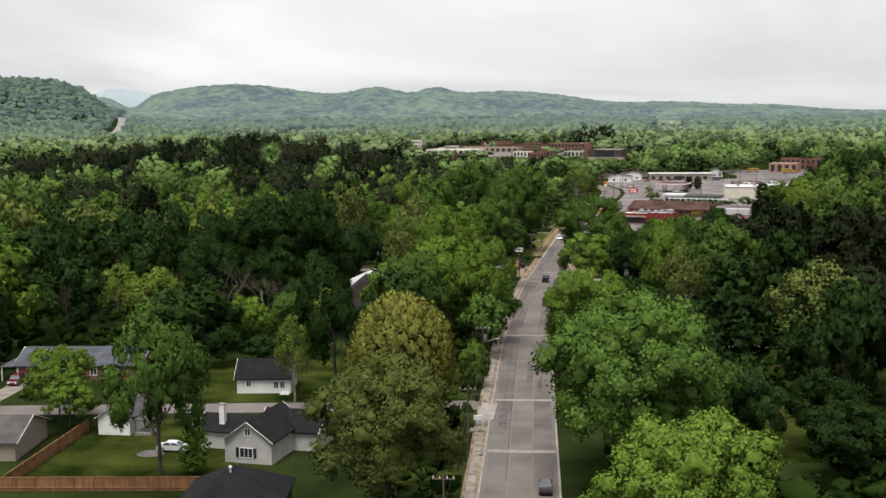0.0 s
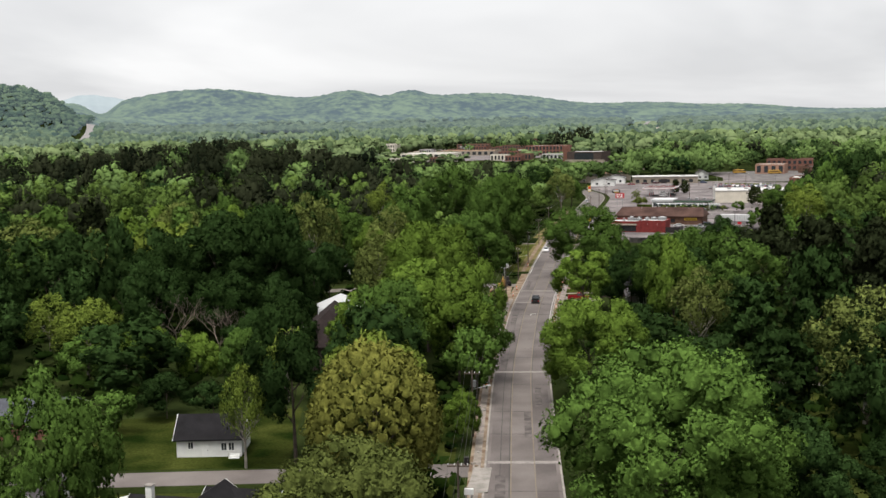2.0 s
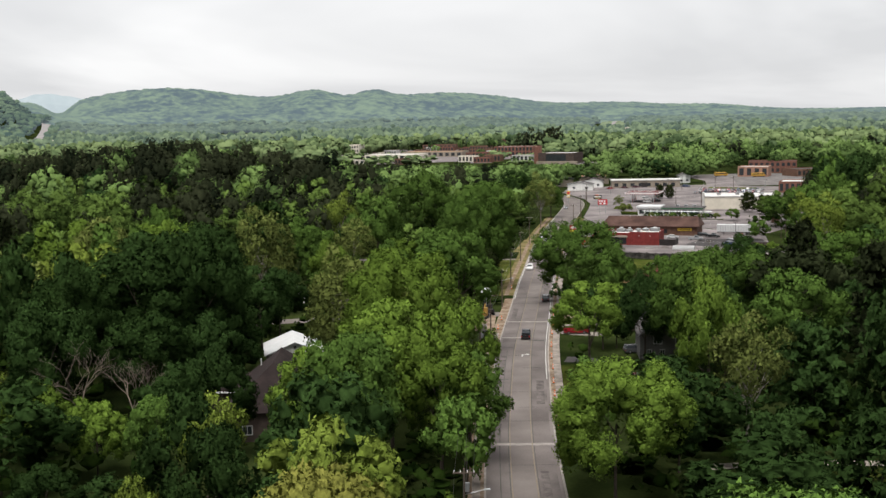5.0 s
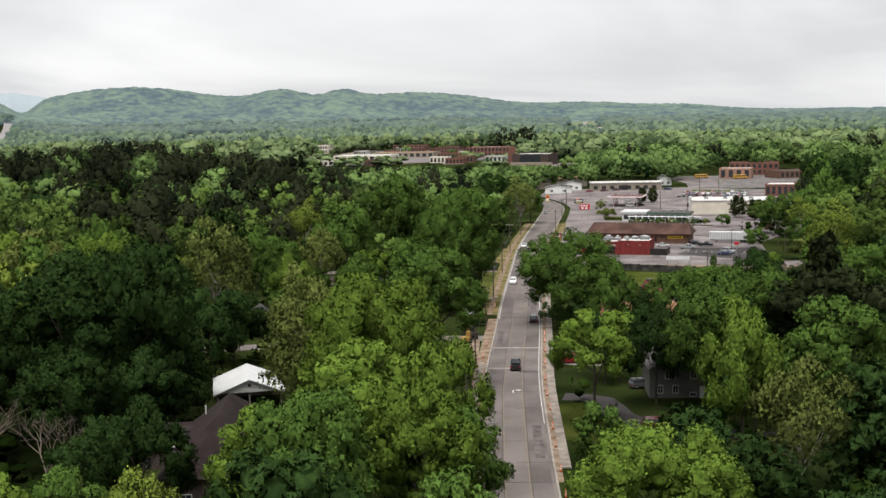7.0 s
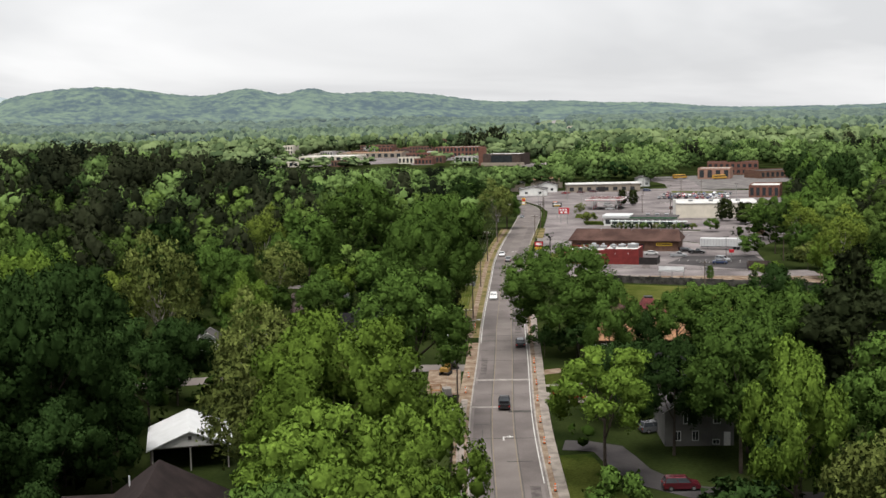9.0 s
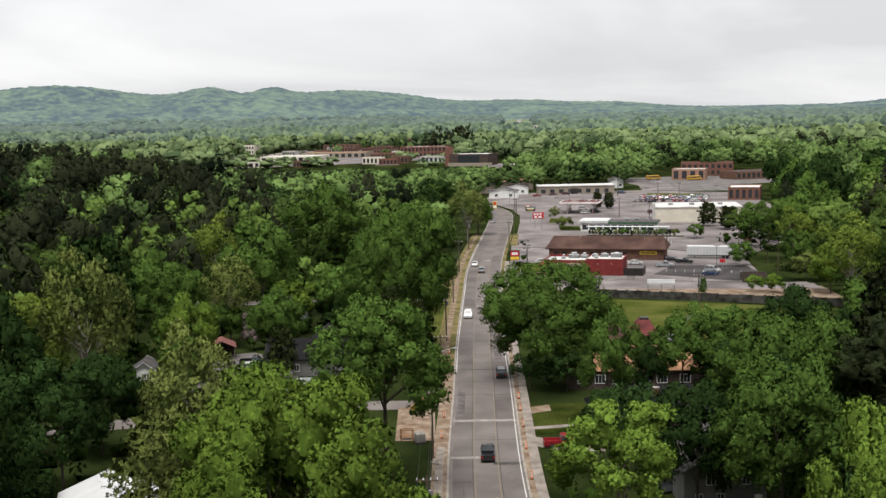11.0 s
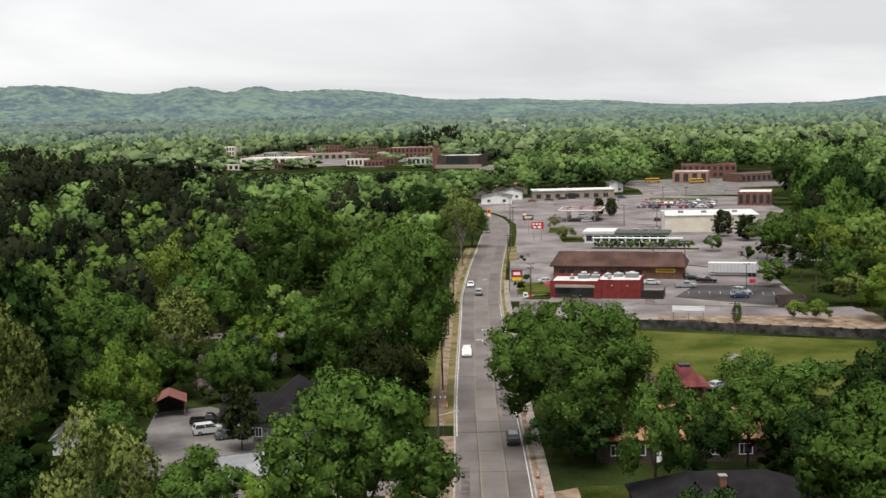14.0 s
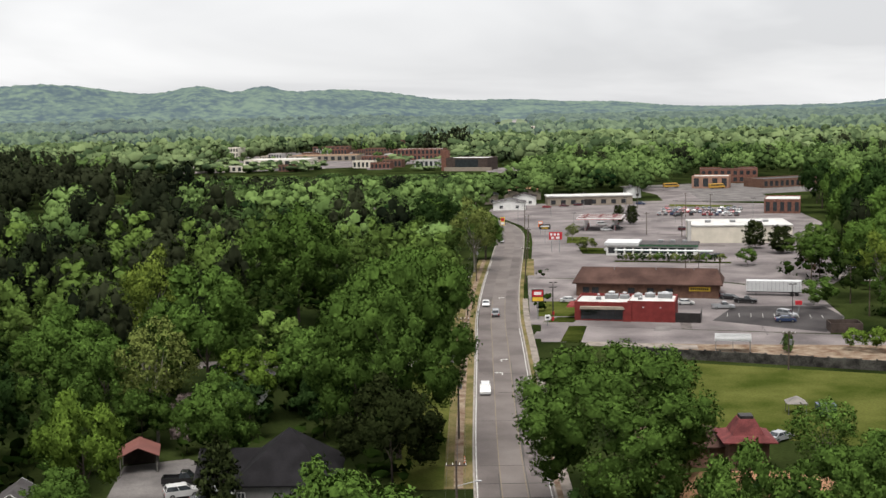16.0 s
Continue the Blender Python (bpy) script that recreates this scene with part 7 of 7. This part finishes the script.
# ---- poles, signs, road works ----
def utility_pole(x, y, h, heading, label, arms=1, drum=False, lamp=False):
    t = thing("utility_pole", label, "utility pole", (x, y, 0), -heading)
    part("pole", tube(bmesh.new(), (0, 0, 0), (0, 0, h), 0.17, 0.11, 9), POLEWOOD, t)
    for k in range(arms):
        a = part("crossarm", bx(-1.25, 1.25, -0.07, 0.07, h - 0.6 - 0.9 * k, h - 0.45 - 0.9 * k), POLEWOOD, t)
        for q in (-1.1, -0.4, 0.4, 1.1):
            part("insulator", tube(bmesh.new(), (q, 0, h - 0.45 - 0.9 * k), (q, 0, h - 0.2 - 0.9 * k), 0.06, 0.04, 6), SIGN_WHITE, a)
    if drum:
        part("transformer", tube(bmesh.new(), (0.35, -0.1, h - 2.6), (0.35, -0.1, h - 1.6), 0.26, 0.26, 10), METAL_GREY, t)
    if lamp:
        part("lamp_arm", tube(bmesh.new(), (0, 0, h - 3), (2.4, 0, h - 2.4), 0.05, 0.05, 6), METAL_GREY, t)
        part("lamp_head", bx(2.2, 2.9, -0.14, 0.14, h - 2.5, h - 2.32, bevel=0.03), METAL_GREY, t)


POLES = []
for y, h, arms, drum, lamp in ((120, 11, 1, 0, 0), (163, 10.5, 1, 0, 0), (211, 10.5, 1, 1, 1), (256, 10, 1, 0, 0), (301, 10.5, 1, 1, 0), (342, 10, 1, 0, 0), (383, 10, 1, 0, 1), (427, 10.5, 1, 1, 0), (478, 10, 1, 0, 0), (535, 10, 1, 0, 0), (592, 10.5, 1, 1, 0), (645, 10, 1, 0, 0)):
    x, hd = road_x(y)
    px = x - W - 2.4
    utility_pole(px, y, h, hd, "weathered wooden utility pole beside the road", arms, bool(drum), bool(lamp))
    POLES.append((px, y, h))
EAST = []
for y in (586, 640, 690, 735):
    x, hd = road_x(y)
    utility_pole(x + W + 2.0, y, 10.5, hd, "wooden utility pole at the car park's edge", 1, False, False)
    EAST.append((x + W + 2.0, y, 10.5))
for x, y, h in ((137, 512, 9), (141, 530, 9.5), (136.5, 543, 9), (118, 560, 9), (96, 462, 7.5), (107, 556, 9), (150, 690, 10), (178, 770, 11), (170, 820, 11), (186, 760, 11), (139, 700, 9)):
    utility_pole(x, y, h, 20, "weathered wooden pole with a short crossarm", 1, y == 462, False)


def wire(p, q, sag=0.9, radius=0.016):
    cu = bpy.data.curves.new("wire", "CURVE")
    cu.dimensions = "3D"
    cu.bevel_depth, cu.bevel_resolution = radius, 0
    sp = cu.splines.new("POLY")
    sp.points.add(8)
    for k in range(9):
        f = k / 8
        v = Vector(p).lerp(Vector(q), f)
        sp.points[k].co = (v.x, v.y, v.z - sag * 4 * f * (1 - f), 1)
    cu.materials.append(DARKMETAL)
    tagged(new("overhead_wire", cu), "thin black wire slung between utility poles", "wire", "overhead wires")


for line in (POLES, EAST):
    for a, b in zip(line, line[1:]):
        for off in (-1.05, 0.0, 1.05):
            wire((a[0] + off, a[1], a[2] - 0.25), (b[0] + off, b[1], b[2] - 0.25))
        wire((a[0], a[1], a[2] - 3.2), (b[0], b[1], b[2] - 3.2), 1.1, 0.03)


def lamp_post(x, y, h, label, base=None):
    t = thing("lamp_post", label, "lamp post", (x, y, 0.04), -10)
    if base:
        part("base", tube(bmesh.new(), (0, 0, 0), (0, 0, 0.9), 0.3, 0.3, 10), base, t)
    part("pole", tube(bmesh.new(), (0, 0, 0), (0, 0, h), 0.1, 0.07, 8), DARKMETAL if base else METAL_GREY, t)
    for s in (-1, 1):
        part("lamp_head", bx(s * 0.55 - 0.4, s * 0.55 + 0.4, -0.2, 0.2, h - 0.05, h + 0.15, bevel=0.03), DARKMETAL, t)


for x, y in ((63.8, 523.5), (65.5, 531), (119, 514), (112, 560)):
    lamp_post(x, y, 8.0, "dark steel lamp post on a red base", SIGN_RED)
for x, y in ((110, 700), (150, 770), (165, 745), (120, 790), (200, 745), (140, 808), (99, 760)):
    lamp_post(x, y, 9.5, "grey steel car-park lamp post")


def sign(x, y, w, h, z, label, faces, posts=2, rot=-10, name="sign"):
    t = thing(name, label, "sign", (x, y, 0.04), rot)
    for k in range(posts):
        q = 0 if posts == 1 else (-w * 0.3 + w * 0.6 * k)
        part("post", bx(q - 0.1, q + 0.1, -0.1, 0.1, 0, z + 0.1), METAL_GREY, t)
    part("panel", bx(-w / 2, w / 2, -0.14, 0.14, z, z + h, bevel=0.03), faces[0], t)
    for k, (x0, x1, z0, z1, m) in enumerate(faces[1:]):
        part("panel_mark", bx(x0 * w, x1 * w, -0.16 - 0.004 * k, -0.14, z + z0 * h, z + z1 * h), m, t)


sign(93.2, 656, 4.6, 2.6, 4.4, "red twin-panel roadside sign on white posts", [SIGN_RED, (-0.40, -0.24, 0.55, 0.85, SIGN_WHITE), (-0.14, 0.02, 0.55, 0.85, SIGN_WHITE), (0.12, 0.28, 0.55, 0.85, SIGN_WHITE), (-0.34, -0.12, 0.12, 0.4, SIGN_WHITE), (0.02, 0.30, 0.12, 0.4, SIGN_WHITE)])
sign(95.2, 684, 4.2, 1.9, 5.2, "black roadside sign with pale bars", [SIGN_BLACK, (-0.4, 0.4, 0.5, 0.75, SIGN_WHITE), (-0.3, 0.3, 0.2, 0.35, SIGN_YELLOW)], 1)
sign(60.8, 526.5, 2.9, 3.0, 4.2, "black, red and yellow restaurant sign on a pole", [SIGN_BLACK, (-0.44, 0.44, 0.42, 0.92, SIGN_RED), (-0.30, 0.30, 0.55, 0.8, SIGN_WHITE), (-0.44, 0.44, 0.06, 0.36, SIGN_YELLOW)], 1)
sign(61.2, 517, 1.2, 1.2, 1.4, "small round white drive-through sign", [SIGN_WHITE, (-0.3, 0.3, 0.3, 0.7, SIGN_BLACK)], 1)
sign(84, 712, 1.6, 3.2, 4.5, "tall yellow and red filling-station sign", [SIGN_YELLOW, (-0.4, 0.4, 0.5, 0.9, SIGN_RED), (-0.4, 0.4, 0.1, 0.4, SIGN_WHITE)], 1)
sign(100, 716, 1.8, 2.2, 3.0, "orange and white price sign", [ORANGE, (-0.4, 0.4, 0.55, 0.9, SIGN_WHITE)], 1)
sign(18.2, 380.5, 2.5, 1.3, 4.2, "white board sign on a dark pole", [SIGN_WHITE, (-0.38, 0.38, 0.35, 0.65, METAL_GREY)], 1)
sign(3.4, 180, 1.2, 0.8, 1.0, "small white yard sign by the pavement", [SIGN_WHITE], 2)
sign(10.2, 270, 1.4, 1.0, 1.3, "small white board at the kerb", [SIGN_WHITE], 2)
sign(121.6, 516.5, 1.6, 1.0, 2.6, "red drive-through canopy board", [SIGN_RED], 1)


def barrel(x, y):
    t = thing("traffic_post", "slim orange and white traffic post by the kerb", "traffic post", (x, y, 0.08), 0, "traffic posts")
    part("body", tube(bmesh.new(), (0, 0, 0.06), (0, 0, 1.05), 0.14, 0.10, 12), ORANGE, t)
    part("base", tube(bmesh.new(), (0, 0, 0), (0, 0, 0.08), 0.26, 0.24, 12), RUBBER, t)
    for z in (0.35, 0.7):
        part("band", tube(bmesh.new(), (0, 0, z), (0, 0, z + 0.16), 0.14 - 0.04 * z + 0.008, 0.135 - 0.04 * z + 0.005, 12), REFLECT, t)
    return t


first = None
for y, off in ((252, 6.0), (263, 6.0), (274, 6.1), (286, 6.0), (296, 6.0), (308, 6.1), (318, 6.0), (330, 6.0), (344, 6.0), (356, 6.1), (366, 6.0), (374, 6.0), (352, -6.6), (364, -6.5), (246, -6.4), (414, -6.6)):
    x, hd = road_x(y)
    px = x + off
    if first is None:
        first = barrel(px, y)
    else:
        copy_thing(first, pose(px, y, 0.08))


def digger(x, y, rot, paint, label):
    """A small tracked excavator with its boom folded."""
    t = thing("excavator", label, "excavator", (x, y, 0.05), rot)
    for s in (-0.8, 0.8):
        part("track", bx(-1.3, 1.3, s - 0.22, s + 0.22, 0, 0.6, bevel=0.15), RUBBER, t)
    part("house", bx(-1.3, 0.6, -0.85, 0.85, 0.65, 1.5, bevel=0.1), paint, t)
    c = part("cab", bx(-0.2, 0.9, -0.85, 0.1, 1.4, 2.6, top=0.9, bevel=0.05), paint, t)
    part("glass", bx(0.86, 0.93, -0.75, 0.0, 1.5, 2.4), GLASS, c)
    b = part("boom", tube(bmesh.new(), (0.7, 0.3, 1.2), (2.2, 0.3, 3.2), 0.17, 0.13, 6), paint, t)
    part("arm", tube(bmesh.new(), (2.2, 0.3, 3.2), (3.1, 0.3, 1.3), 0.12, 0.1, 6), paint, b)
    part("bucket", bx(2.8, 3.5, -0.1, 0.7, 0.6, 1.3, top=0.7), DARKMETAL, b)


digger(16.8, 367.5, 70, YELLOWPAINT, "small orange-yellow excavator on the dirt")
digger(18.4, 372.5, 110, DARKMETAL, "small dark excavator beside a pole")
t = thing("generator", "grey boxy site generator on skids", "generator", (15.6, 350.5, 0), 5)
part("body", bx(-0.7, 0.7, -0.9, 0.9, 0.25, 1.5, bevel=0.06), GREYWOOD, t)
part("skid", bx(-0.8, 0.8, -1.0, 1.0, 0, 0.25), DARKMETAL, t)
t = thing("timber_frame", "small red-brown timber frame on the verge", "frame", (13.8, 352.5, 0), 5)
for x in (-0.9, 0.9):
    for y in (-0.5, 0.5):
        part("post", bx(x - 0.06, x + 0.06, y - 0.06, y + 0.06, 0, 1.6), FENCE, t)
part("beam", bx(-1.0, 1.0, -0.56, -0.44, 1.5, 1.62), FENCE, t)
part("beam", bx(-1.0, 1.0, 0.44, 0.56, 1.5, 1.62), FENCE, t)
part("shelf", bx(-0.9, 0.9, -0.5, 0.5, 0.6, 0.68), FENCE, t)
for x, y in ((5.6, 196.5), (11.0, 287), (27.5, 427.5)):
    t = thing("bin", "dark wheeled bin standing at the verge", "bin", (x - 2.2, y, 0.09), 10)
    part("body", bx(-0.3, 0.3, -0.32, 0.32, 0.08, 1.0, top=1.12), DARKMETAL, t)
    part("lid", bx(-0.36, 0.36, -0.4, 0.38, 1.0, 1.07, bevel=0.02), SIGN_BLACK, t)
    for s in (-0.28, 0.28):
        part("wheel", tube(bmesh.new(), (s - 0.03, 0.3, 0.1), (s + 0.03, 0.3, 0.1), 0.1, 0.1, 8), RUBBER, t)
pile_rng = random.Random(3)
for k in range(26):
    y = pile_rng.uniform(150, 345)
    x, hd = road_x(y)
    s = pile_rng.uniform(0.25, 0.6)
    bm = bmesh.new()
    bmesh.ops.create_icosphere(bm, subdivisions=1, radius=s)
    for v in bm.verts:
        v.co *= pile_rng.uniform(0.7, 1.2)
        v.co.z *= 0.55
    t = thing("rubble", "lump of broken concrete on the dug verge", "rubble", (x - W - pile_rng.uniform(0.6, 2.6), y, 0.2), 0, "rubble lumps")
    part("lump", bm, pile_rng.choice([CONCRETE, DIRT, KERB]), t)
t = thing("fire_pit", "round brown earth mound on the back lawn", "mound", (-44.6, 165.5, 0.02))
bm = bmesh.new()
ring = [[bm.verts.new((r * math.cos(a), r * math.sin(a) * 0.8, z)) for a in (2 * math.pi * k / 18 for k in range(18))] for r, z in ((2.1, 0.0), (1.5, 0.28), (0.6, 0.36))]
for p, q in zip(ring, ring[1:]):
    for k in range(18):
        bm.faces.new((p[k], p[(k + 1) % 18], q[(k + 1) % 18], q[k]))
bm.faces.new(ring[-1])
part("mound", bm, OLDPATCH, t)
t = thing("party_tent", "small grey canvas canopy on the field", "canopy", (84.3, 431.5, 0), -12)
part("canvas", hip_bm(3.0, 2.6, 1.9, 1.0, 0.15, 0.06), GREYWOOD, t)
for x in (-1.4, 1.4):
    for y in (-1.2, 1.2):
        part("pole", bx(x - 0.04, x + 0.04, y - 0.04, y + 0.04, 0, 1.85), METAL_GREY, t)
t = thing("portable_cabin", "small blue portable cabin on the field", "cabin", (88.0, 428.5, 0), -12)
part("body", bx(-1.5, 1.5, -1.0, 1.0, 0.1, 2.2, bevel=0.05), PAINT["blue"], t)
part("door", bx(-0.4, 0.4, -1.05, -1.0, 0.15, 1.95), METAL_GREY, t)
part("skid", bx(-1.4, 1.4, -0.9, 0.9, 0.0, 0.1), DARKMETAL, t)
car("sedan", "silver", 75.5, 417, 60, 0.055, "silver car parked behind the turret")
